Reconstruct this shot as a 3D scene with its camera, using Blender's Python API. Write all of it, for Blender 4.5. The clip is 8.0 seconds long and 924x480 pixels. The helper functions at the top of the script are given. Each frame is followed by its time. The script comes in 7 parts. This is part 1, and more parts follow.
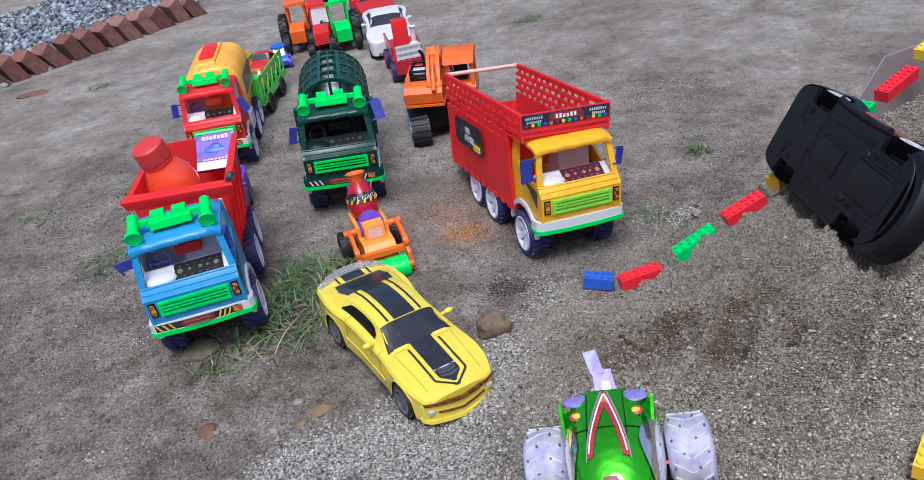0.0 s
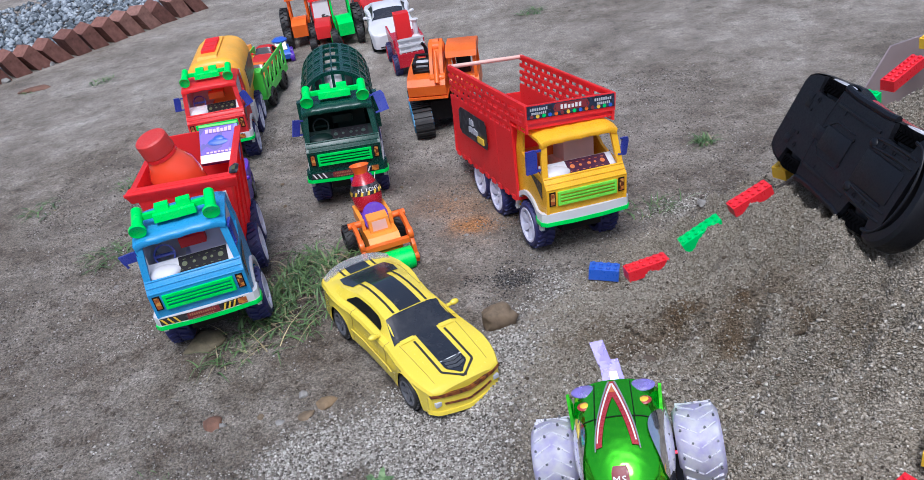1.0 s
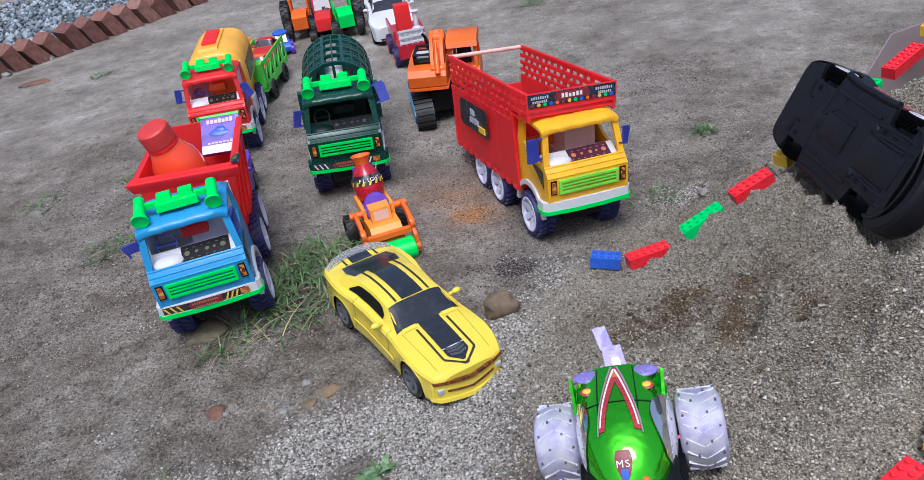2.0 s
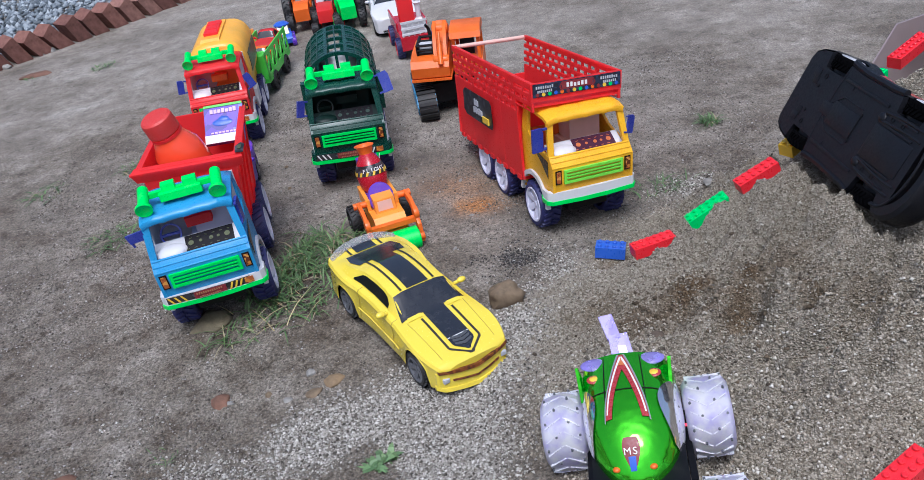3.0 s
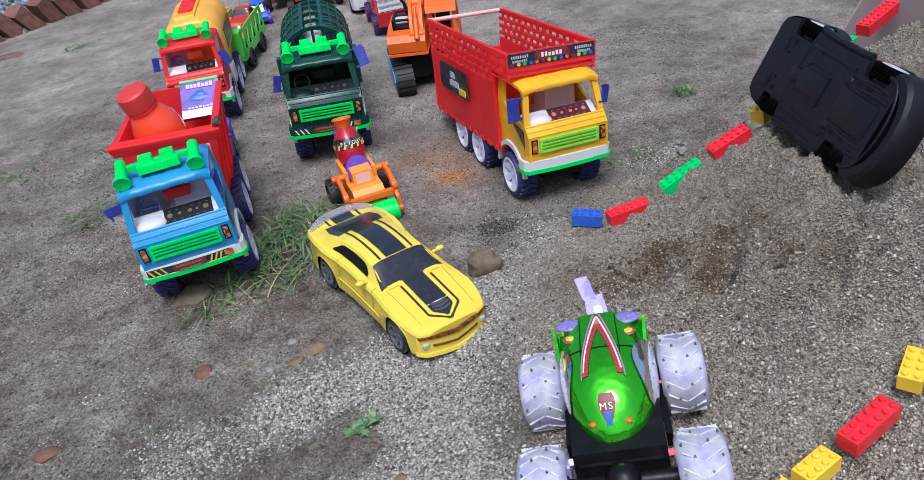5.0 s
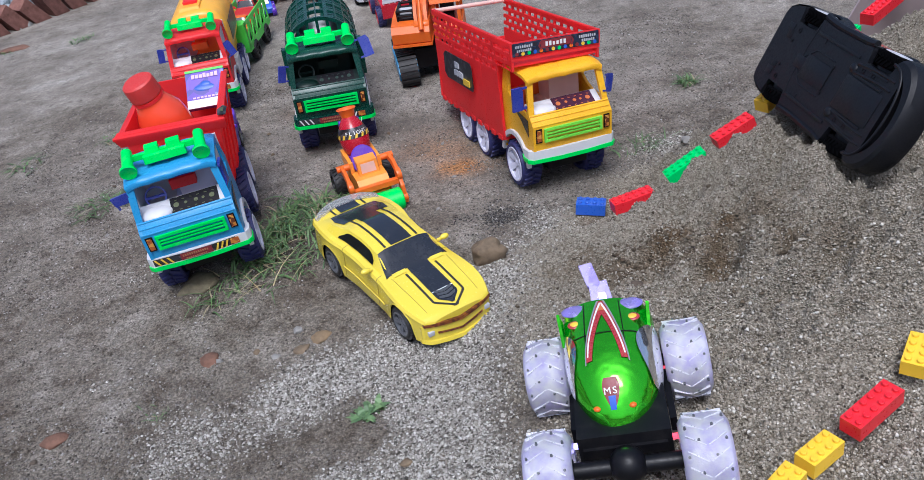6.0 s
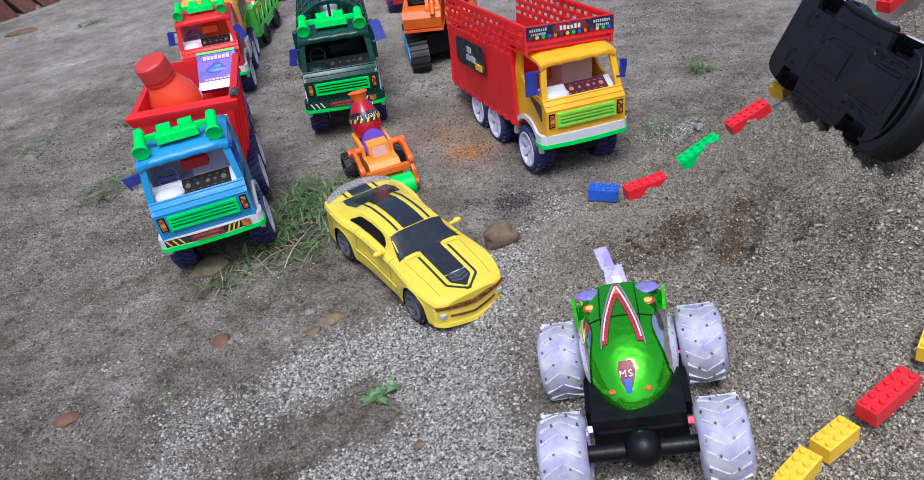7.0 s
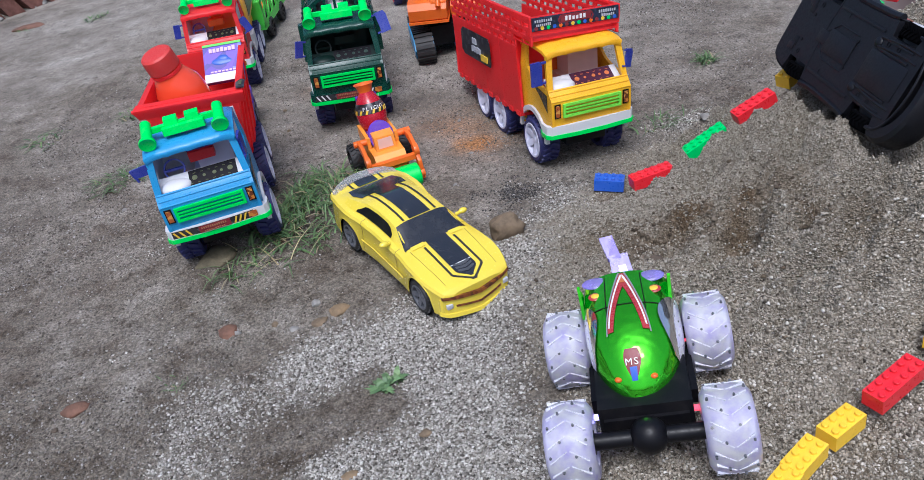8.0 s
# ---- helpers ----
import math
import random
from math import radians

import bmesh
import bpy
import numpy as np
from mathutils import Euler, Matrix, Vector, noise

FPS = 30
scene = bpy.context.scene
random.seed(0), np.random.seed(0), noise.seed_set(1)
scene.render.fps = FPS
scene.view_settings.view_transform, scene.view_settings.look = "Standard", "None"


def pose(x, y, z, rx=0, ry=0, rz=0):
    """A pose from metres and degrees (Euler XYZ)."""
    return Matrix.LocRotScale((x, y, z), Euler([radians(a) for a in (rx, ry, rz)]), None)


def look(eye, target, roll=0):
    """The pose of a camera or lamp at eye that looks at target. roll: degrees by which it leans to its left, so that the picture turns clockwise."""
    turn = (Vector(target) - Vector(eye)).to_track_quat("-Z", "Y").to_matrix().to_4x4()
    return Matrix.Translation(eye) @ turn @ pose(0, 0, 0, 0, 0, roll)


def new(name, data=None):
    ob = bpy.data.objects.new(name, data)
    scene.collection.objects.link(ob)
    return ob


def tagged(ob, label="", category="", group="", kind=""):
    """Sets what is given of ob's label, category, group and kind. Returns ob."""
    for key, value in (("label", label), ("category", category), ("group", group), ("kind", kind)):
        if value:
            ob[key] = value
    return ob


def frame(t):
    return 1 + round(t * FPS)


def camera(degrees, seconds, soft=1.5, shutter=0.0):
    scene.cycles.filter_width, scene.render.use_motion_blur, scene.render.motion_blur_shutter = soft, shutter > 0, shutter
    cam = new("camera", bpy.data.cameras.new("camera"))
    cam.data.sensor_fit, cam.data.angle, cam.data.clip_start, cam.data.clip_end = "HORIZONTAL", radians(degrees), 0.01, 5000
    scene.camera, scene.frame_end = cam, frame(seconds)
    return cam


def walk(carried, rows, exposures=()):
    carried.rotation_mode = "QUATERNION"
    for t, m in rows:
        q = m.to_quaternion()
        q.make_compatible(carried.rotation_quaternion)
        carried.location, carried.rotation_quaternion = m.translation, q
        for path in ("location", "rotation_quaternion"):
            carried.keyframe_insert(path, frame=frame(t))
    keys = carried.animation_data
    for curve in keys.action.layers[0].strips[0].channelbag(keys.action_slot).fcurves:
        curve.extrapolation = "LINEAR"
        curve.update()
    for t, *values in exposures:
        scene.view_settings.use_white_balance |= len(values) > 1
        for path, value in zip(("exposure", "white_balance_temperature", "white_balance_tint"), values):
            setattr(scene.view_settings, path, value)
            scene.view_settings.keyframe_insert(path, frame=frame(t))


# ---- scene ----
cam = camera(57.0, 8.0, soft=0.75)
PATH = [
    (0, (0.079, 0.046, 0.637), (0.014, 1.788, -0.344), -9.2),
    (0.5, (0.076, 0.043, 0.633), (0.009, 1.783, -0.35), -9.3),
    (1, (0.073, 0.047, 0.631), (0.004, 1.784, -0.358), -9.5),
    (1.5, (0.072, 0.042, 0.627), (0.003, 1.777, -0.366), -9.8),
    (1.7, (0.072, 0.042, 0.627), (-0.0016, 1.7743, -0.3704), -9.8),
    (2.8, (0.063, 0.041, 0.619), (-0.0013, 1.7706, -0.3828), -9.8),
    (3, (0.063, 0.041, 0.619), (-0.01, 1.766, -0.39), -9.8),
    (3.5, (0.061, 0.046, 0.62), (-0.015, 1.772, -0.388), -9.6),
    (4, (0.07, 0.025, 0.614), (0.027, 1.73, -0.431), -9.9),
    (4.2, (0.07, 0.025, 0.614), (0.0398, 1.7262, -0.4377), -9.9),
    (5.3, (0.063, 0.021, 0.609), (0.0251, 1.7231, -0.4401), -10.1),
    (5.5, (0.063, 0.021, 0.609), (0.022, 1.72, -0.445), -10.1),
    (6, (0.062, 0.014, 0.606), (0.016, 1.71, -0.453), -10.3),
    (6.5, (0.058, 0.011, 0.604), (0.014, 1.705, -0.459), -9.7),
    (7, (0.049, 0.013, 0.599), (-0.007, 1.698, -0.477), -9.9),
    (7.5, (0.047, 0.014, 0.597), (-0.022, 1.693, -0.487), -10.0),
    (8, (0.049, 0.009, 0.595), (-0.024, 1.689, -0.489), -10.4),
]
walk(cam, [(t, look(eye, target, roll)) for t, eye, target, roll in PATH], exposures=[(0, 0.10, 5500, 11.6), (8, 0.10, 5500, 11.6)])

# ---- world and light: an overcast afternoon ----
SUN_ELEV, SUN_TURN = 64.0, 184.0
world = bpy.data.worlds.new("overcast_sky")
scene.world = world
world.use_nodes = True
wn = world.node_tree.nodes
sky = wn.new("ShaderNodeTexSky")
sky.sky_type = "NISHITA"
sky.sun_disc = False
sky.sun_elevation, sky.sun_rotation = radians(SUN_ELEV), radians(SUN_TURN)
sky.air_density, sky.dust_density, sky.ozone_density = 1.0, 6.0, 0.6
world.node_tree.links.new(sky.outputs["Color"], wn["Background"].inputs["Color"])
wn["Background"].inputs["Strength"].default_value = 0.125
sun_data = bpy.data.lights.new("sun", "SUN")
sun_data.energy, sun_data.angle, sun_data.color = 2.2, radians(24), (1.0, 0.97, 0.93)
sun_way = Vector((math.sin(radians(SUN_TURN)) * math.cos(radians(SUN_ELEV)), math.cos(radians(SUN_TURN)) * math.cos(radians(SUN_ELEV)), math.sin(radians(SUN_ELEV))))
sun = new("sun", sun_data)
sun.matrix_world = look(sun_way * 20, (0, 0, 0))


# ---- materials ----
def mat_base(name):
    m = bpy.data.materials.new(name)
    m.use_nodes = True
    nt = m.node_tree
    return m, nt, nt.nodes["Principled BSDF"]


def add(nt, kind, **sets):
    n = nt.nodes.new(kind)
    for k, v in sets.items():
        n.inputs[k.replace("_", " ")].default_value = v
    return n


def ramp(nt, source, stops):
    r = nt.nodes.new("ShaderNodeValToRGB")
    el = r.color_ramp.elements
    while len(el) < len(stops):
        el.new(0.5)
    for e, (p, c) in zip(el, stops):
        e.position, e.color = p, (*c, 1) if len(c) == 3 else c
    nt.links.new(source, r.inputs["Fac"])
    return r


def mix(nt, fac, a, b, blend="MIX"):
    n = nt.nodes.new("ShaderNodeMix")
    n.data_type, n.blend_type = "RGBA", blend
    for s, v in ((n.inputs[0], fac), (n.inputs[6], a), (n.inputs[7], b)):
        if isinstance(v, (float, int)):
            s.default_value = v
        elif isinstance(v, tuple):
            s.default_value = (*v, 1)
        else:
            nt.links.new(v, s)
    return n.outputs[2]


def noise_tex(nt, coord, scale, detail=4.0, rough=0.55):
    n = add(nt, "ShaderNodeTexNoise", Scale=scale, Detail=detail, Roughness=rough)
    nt.links.new(coord, n.inputs["Vector"])
    return n.outputs["Fac"]


def bumped(nt, bsdf, height, strength, distance):
    b = add(nt, "ShaderNodeBump", Strength=strength, Distance=distance)
    nt.links.new(height, b.inputs["Height"])
    nt.links.new(b.outputs["Normal"], bsdf.inputs["Normal"])
    return b


def plastic(name, col, rough=0.3, dust=0.25, vary=0.12, clear=0.0, thin=0.0, gloss=0.5):
    """Moulded toy plastic with slight flow marks, fine scratches and a film of dust."""
    m, nt, p = mat_base(name)
    co = nt.nodes.new("ShaderNodeTexCoord").outputs["Object"]
    big, fine = noise_tex(nt, co, 18, 3), noise_tex(nt, co, 420, 3)
    tone = ramp(nt, big, [(0.3, tuple(c * (1 - vary) for c in col)), (0.7, tuple(min(1, c * (1 + vary)) for c in col))])
    film = ramp(nt, noise_tex(nt, co, 70, 6, 0.7), [(0.5, (0, 0, 0)), (0.78, (dust, dust, dust))])
    colour = mix(nt, film.outputs["Color"], tone.outputs["Color"], (0.32, 0.29, 0.25))
    nt.links.new(colour, p.inputs["Base Color"])
    r = ramp(nt, fine, [(0.3, (rough * 0.8,) * 3), (0.7, (min(1, rough * 1.45),) * 3)])
    nt.links.new(r.outputs["Color"], p.inputs["Roughness"])
    p.inputs["IOR"].default_value = 1.5
    p.inputs["Coat Weight"].default_value = clear
    p.inputs["Specular IOR Level"].default_value = gloss
    p.inputs["Coat Roughness"].default_value = 0.12
    bumped(nt, p, big, 0.15, 0.002)
    if thin:
        # a thin moulding lets some daylight through
        lit, both = nt.nodes.new("ShaderNodeBsdfTranslucent"), nt.nodes.new("ShaderNodeMixShader")
        nt.links.new(colour, lit.inputs["Color"])
        both.inputs[0].default_value = thin
        nt.links.new(p.outputs[0], both.inputs[1])
        nt.links.new(lit.outputs[0], both.inputs[2])
        nt.links.new(both.outputs[0], nt.nodes["Material Output"].inputs["Surface"])
    return m


def flat_print(name, cols, scale=60, rough=0.35):
    """A printed sticker: patches of its inks."""
    m, nt, p = mat_base(name)
    co = nt.nodes.new("ShaderNodeTexCoord").outputs["Object"]
    v = add(nt, "ShaderNodeTexVoronoi", Scale=scale)
    nt.links.new(co, v.inputs["Vector"])
    sep = nt.nodes.new("ShaderNodeSeparateColor")
    nt.links.new(v.outputs["Color"], sep.inputs["Color"])
    n = len(cols)
    r = ramp(nt, sep.outputs[0], [(i / n, c) for i, c in enumerate(cols)])
    r.color_ramp.interpolation = "CONSTANT"
    nt.links.new(r.outputs["Color"], p.inputs["Base Color"])
    p.inputs["Roughness"].default_value = rough
    return m


def rubber(name, col):
    m, nt, p = mat_base(name)
    co = nt.nodes.new("ShaderNodeTexCoord").outputs["Object"]
    film = ramp(nt, noise_tex(nt, co, 90, 6, 0.7), [(0.5, (0, 0, 0)), (0.8, (0.14, 0.14, 0.14))])
    nt.links.new(mix(nt, film.outputs["Color"], col, (0.24, 0.21, 0.18)), p.inputs["Base Color"])
    p.inputs["Roughness"].default_value = 0.6
    bumped(nt, p, noise_tex(nt, co, 500, 3), 0.2, 0.001)
    return m


def clear_plastic(name, col, rough=0.15, weight=0.75):
    m, nt, p = mat_base(name)
    co = nt.nodes.new("ShaderNodeTexCoord").outputs["Object"]
    p.inputs["Base Color"].default_value = (*col, 1)
    p.inputs["Transmission Weight"].default_value = weight
    p.inputs["IOR"].default_value = 1.35
    r = ramp(nt, noise_tex(nt, co, 120, 4), [(0.3, (rough,) * 3), (0.7, (min(1, rough * 2.2),) * 3)])
    nt.links.new(r.outputs["Color"], p.inputs["Roughness"])
    bumped(nt, p, noise_tex(nt, co, 160, 3), 0.15, 0.001)
    return m


def glow(name, col, power):
    m, nt, p = mat_base(name)
    p.inputs["Base Color"].default_value = (*col, 1)
    p.inputs["Roughness"].default_value = 0.25
    p.inputs["Emission Color"].default_value = (*col, 1)
    p.inputs["Emission Strength"].default_value = power
    return m


RED = plastic("red_plastic", (0.98, 0.072, 0.078), 0.3, 0.01, 0.03, thin=0.6)
RED_DEEP = plastic("deep_red_plastic", (0.42, 0.010, 0.024), 0.22, 0.05)
CAP_RED = plastic("cap_red", (0.54, 0.035, 0.03), 0.45, 0.1)
YELLOW = plastic("cab_yellow_plastic", (0.95, 0.50, 0.014), 0.28, 0.06, thin=0.2)
CAR_YELLOW = plastic("car_yellow_paint", (0.76, 0.60, 0.05), 0.2, 0.05, 0.04, 0.6)
TANK_YELLOW = plastic("tank_yellow", (0.86, 0.42, 0.03), 0.35)
SKY_BLUE = plastic("sky_blue_plastic", (0.05, 0.37, 0.72), 0.28, 0.04, 0.05, thin=0.3)
GREEN = plastic("bright_green_plastic", (0.015, 0.68, 0.08), 0.3, 0.15)
GRILLE_LIME = plastic("grille_lime", (0.24, 0.80, 0.07), 0.32, 0.06, thin=0.15)
LIME = plastic("trailer_green_plastic", (0.10, 0.66, 0.06), 0.35)
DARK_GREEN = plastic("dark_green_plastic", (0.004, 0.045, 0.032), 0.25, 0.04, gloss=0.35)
# The cab green again, darkened to put the cab's inner shade into its colour.
SHADED_INSIDE = plastic("shaded_green_inside", (0.003, 0.014, 0.011), 0.4, 0.02, gloss=0.25)
# Dial ink dimmed likewise, for dials in the shaded green cab.
SHADED_DIAL = plastic("shaded_dial_ink", (0.02, 0.045, 0.035), 0.35, 0.05)
NAVY = plastic("navy_blue_plastic", (0.03, 0.045, 0.30), 0.28, 0.12)
WHITE = plastic("white_plastic", (0.75, 0.75, 0.77), 0.35, 0.15, 0.04, thin=0.2)
LILAC_WHITE = plastic("wheel_lilac_white", (0.62, 0.62, 0.74), 0.35, 0.2, 0.04)
PINKISH = plastic("pale_pink_plastic", (0.85, 0.58, 0.50), 0.4, 0.06, thin=0.25)
ORANGE = plastic("orange_plastic", (0.88, 0.17, 0.015), 0.32, 0.1, thin=0.2)
SOFT_ORANGE = plastic("soft_orange_plastic", (0.84, 0.30, 0.03), 0.32)
BLACK = plastic("black_plastic", (0.004, 0.004, 0.0055), 0.36, 0.03, gloss=0.25)
TRAY_BLACK = plastic("undertray_black", (0.003, 0.0034, 0.006), 0.42, 0.012, gloss=0.42)
GLOSS_BLACK = plastic("gloss_black", (0.018, 0.021, 0.028), 0.16, 0.08, 0.05, 0.5)
WRECK_TYRE = plastic("wreck_tyre_black", (0.0015, 0.0015, 0.002), 0.7, 0.0, gloss=0.03)
PANEL_GAP = plastic("yellow_panel_gap", (0.33, 0.24, 0.02), 0.5, 0.05)
RIM_GREY = plastic("rim_grey", (0.10, 0.105, 0.12), 0.3, 0.08)
GREY = plastic("grey_plastic", (0.22, 0.23, 0.26), 0.35)
SILVER = plastic("silver_grey", (0.45, 0.46, 0.5), 0.28, 0.2)
VIOLET = plastic("violet_plastic", (0.11, 0.035, 0.42), 0.32)
CAR_RED = plastic("car_red_paint", (0.34, 0.012, 0.022), 0.2, 0.1, 0.05, 0.5)
BRICK_BLUE = plastic("block_blue", (0.03, 0.11, 0.52), 0.3)
BRICK_YELLOW = plastic("block_yellow", (0.88, 0.55, 0.03), 0.32, 0.12)
BRICK_RED = plastic("block_red", (0.72, 0.018, 0.03), 0.3, 0.12)
BRICK_GREEN = plastic("block_green", (0.012, 0.58, 0.12), 0.3, 0.12)
TYRE_NAVY = rubber("tyre_navy", (0.022, 0.024, 0.105))
TYRE_BLACK = rubber("tyre_black", (0.014, 0.014, 0.015))
DASH_INK = plastic("dash_ink", (0.008, 0.007, 0.010), 0.4, 0.02, gloss=0.15)
DASH_PLUM = plastic("dash_plum", (0.05, 0.008, 0.03), 0.35, 0.05)
DIAL_GREEN = plastic("dial_green", (0.085, 0.10, 0.04), 0.35, 0.05)
DIAL_ORANGE = plastic("dial_orange", (0.55, 0.17, 0.05), 0.35, 0.05)
DASH_PRINT = flat_print("dash_print", [(0.01, 0.01, 0.012), (0.012, 0.01, 0.01), (0.02, 0.02, 0.02), (0.012, 0.01, 0.014), (0.16, 0.07, 0.03), (0.01, 0.01, 0.01), (0.05, 0.09, 0.07)], 500)
LAMP_PRINT = flat_print("lamp_print", [(0.35, 0.09, 0.02), (0.6, 0.3, 0.06), (0.12, 0.03, 0.01), (0.5, 0.2, 0.03)], 260)
BOARD_PRINT = flat_print("board_print", [(0.02, 0.03, 0.06), (0.015, 0.02, 0.04), (0.03, 0.05, 0.09), (0.02, 0.02, 0.03)], 200)
SIDE_PRINT = flat_print("side_print", [(0.015, 0.016, 0.02), (0.03, 0.03, 0.035), (0.01, 0.01, 0.012), (0.07, 0.07, 0.08), (0.02, 0.02, 0.02)], 150)
PAPER_WHITE = plastic("printed_white", (0.72, 0.72, 0.72), 0.4, 0.1, 0.04)
PRINT_YELLOW = plastic("printed_yellow", (0.75, 0.5, 0.04), 0.4, 0.1, 0.04)
PRINT_RED = plastic("printed_red", (0.20, 0.02, 0.028), 0.4, 0.1, 0.04)
PLAQUE_INK = plastic("plaque_ink", (0.34, 0.15, 0.07), 0.4, 0.1, 0.04)
CLEAR_RED = plastic("red_bottle_liquid", (0.97, 0.085, 0.028), 0.16, 0.02, 0.08, 0.4, thin=0.12)


# ---- mesh helpers ----
def mesh_of(name, bm, mat=None, sharp=35, bevel=0.0):
    if bevel:
        edges = [e for e in bm.edges if len(e.link_faces) == 2 and e.calc_face_angle(0) > radians(30)]
        bmesh.ops.bevel(bm, geom=edges, offset=bevel, segments=2, profile=0.6, affect="EDGES", clamp_overlap=True)
    bmesh.ops.recalc_face_normals(bm, faces=bm.faces)
    me = bpy.data.meshes.new(name)
    bm.to_mesh(me)
    bm.free()
    for poly in me.polygons:
        poly.use_smooth = True
    me.set_sharp_from_angle(angle=radians(sharp))
    if mat:
        me.materials.append(mat)
    return me


def part(name, bm, mat, parent=None, label="", bevel=0.0, at=None, sharp=35):
    """Links a bmesh, or a mesh made before, as one object under a thing."""
    me = bm if isinstance(bm, bpy.types.Mesh) else mesh_of(name, bm, mat, sharp, bevel)
    ob = new(name, me)
    ob.parent = parent
    if at is not None:
        ob.matrix_basis = at
    return tagged(ob, label)


def thing(name, m, label, category, group=""):
    ob = new(name)
    ob.empty_display_size = 0.02
    ob.matrix_basis = m
    return tagged(ob, label, category, group)


def box(bm, x0, x1, y0, y1, z0, z1):
    v = [bm.verts.new((x, y, z)) for x in (x0, x1) for y in (y0, y1) for z in (z0, z1)]
    for f in ((0, 1, 3, 2), (4, 6, 7, 5), (0, 4, 5, 1), (2, 3, 7, 6), (0, 2, 6, 4), (1, 5, 7, 3)):
        bm.faces.new([v[i] for i in f])
    return bm


def box_of(*sizes):
    bm = B()
    box(bm, *sizes)
    return bm


def plate(bm, pts, t):
    """A flat polygon of 3D points, thickened by t on the side away from its normal."""
    pts = [Vector(p) for p in pts]
    n = sum(((pts[i] - pts[0]).cross(pts[i + 1] - pts[0]) for i in range(1, len(pts) - 1)), Vector())
    n.normalize()
    a = [bm.verts.new(p) for p in pts]
    b = [bm.verts.new(p - n * t) for p in pts]
    bm.faces.new(a)
    bm.faces.new(b[::-1])
    for i in range(len(pts)):
        j = (i + 1) % len(pts)
        bm.faces.new((a[i], b[i], b[j], a[j]))
    return bm


def prism(bm, yz, x0, x1):
    """A polygon in (y, z), drawn out along x."""
    a = [bm.verts.new((x0, y, z)) for y, z in yz]
    b = [bm.verts.new((x1, y, z)) for y, z in yz]
    bm.faces.new(a)
    bm.faces.new(b[::-1])
    for i in range(len(yz)):
        j = (i + 1) % len(yz)
        bm.faces.new((a[i], b[i], b[j], a[j]))
    return bm


def rod(bm, p0, p1, r, n=12, r1=None):
    p0, p1 = Vector(p0), Vector(p1)
    q = (p1 - p0).to_track_quat("Z", "Y").to_matrix().to_4x4()
    m = Matrix.Translation((p0 + p1) / 2) @ q
    bmesh.ops.create_cone(bm, cap_ends=True, segments=n, radius1=r, radius2=r if r1 is None else r1, depth=(p1 - p0).length, matrix=m)
    return bm


def lathe(bm, profile, n=24, m=Matrix()):
    """A profile of (radius, height) turned round z."""
    rings = []
    for r, z in profile:
        if r < 1e-6:
            rings.append([bm.verts.new(m @ Vector((0, 0, z)))])
        else:
            rings.append([bm.verts.new(m @ Vector((r * math.cos(2 * math.pi * k / n), r * math.sin(2 * math.pi * k / n), z))) for k in range(n)])
    for a, b in zip(rings, rings[1:]):
        for k in range(n):
            j = (k + 1) % n
            if len(a) == 1 and len(b) == 1:
                continue
            if len(a) == 1:
                bm.faces.new((a[0], b[k], b[j]))
            elif len(b) == 1:
                bm.faces.new((a[k], b[0], a[j]))
            else:
                bm.faces.new((a[k], b[k], b[j], a[j]))
    return bm


def ball(bm, c, rx, ry=None, rz=None, seg=20):
    m = Matrix.Translation(c) @ Matrix.Diagonal((rx, ry or rx, rz or rx, 1))
    bmesh.ops.create_uvsphere(bm, u_segments=seg, v_segments=seg // 2 + 2, radius=1, matrix=m)
    return bm


B = bmesh.new


def tube(bm, pts, r, n=8):
    """One continuous tube along a line of points."""
    pts = [Vector(p) for p in pts]
    rings = []
    for i, p in enumerate(pts):
        d = (pts[min(i + 1, len(pts) - 1)] - pts[max(i - 1, 0)]).normalized()
        a = d.orthogonal().normalized() if i == 0 else (rings[-1][1] - d * rings[-1][1].dot(d)).normalized()
        b = d.cross(a)
        rings.append(([bm.verts.new(p + (a * math.cos(6.2832 * k / n) + b * math.sin(6.2832 * k / n)) * r) for k in range(n)], a))
    for (p, _), (q, _) in zip(rings, rings[1:]):
        for k in range(n):
            bm.faces.new((p[k], p[(k + 1) % n], q[(k + 1) % n], q[k]))
    bm.faces.new(rings[0][0][::-1])
    bm.faces.new(rings[-1][0])
    return bm


def letter_on(char, m, size, mat, parent):
    """One raised letter, facing -y of its pose."""
    cu = bpy.data.curves.new("letter", "FONT")
    cu.body, cu.size, cu.align_x, cu.align_y, cu.extrude = char, size, "CENTER", "CENTER", 0.0003
    ob = bpy.data.objects.new("tmp", cu)
    me = bpy.data.meshes.new_from_object(ob)
    bpy.data.objects.remove(ob)
    bpy.data.curves.remove(cu)
    me.materials.append(mat)
    return part("letter", me, None, parent, at=m)


SIDEWAYS = Matrix.Rotation(radians(90), 4, "Y")


# ---- ground: one sheet with a sand heap ----
def lattice(seed, cells=64):
    return np.random.RandomState(seed).rand(cells, cells)


LATTICES = [lattice(s) for s in range(11, 17)]


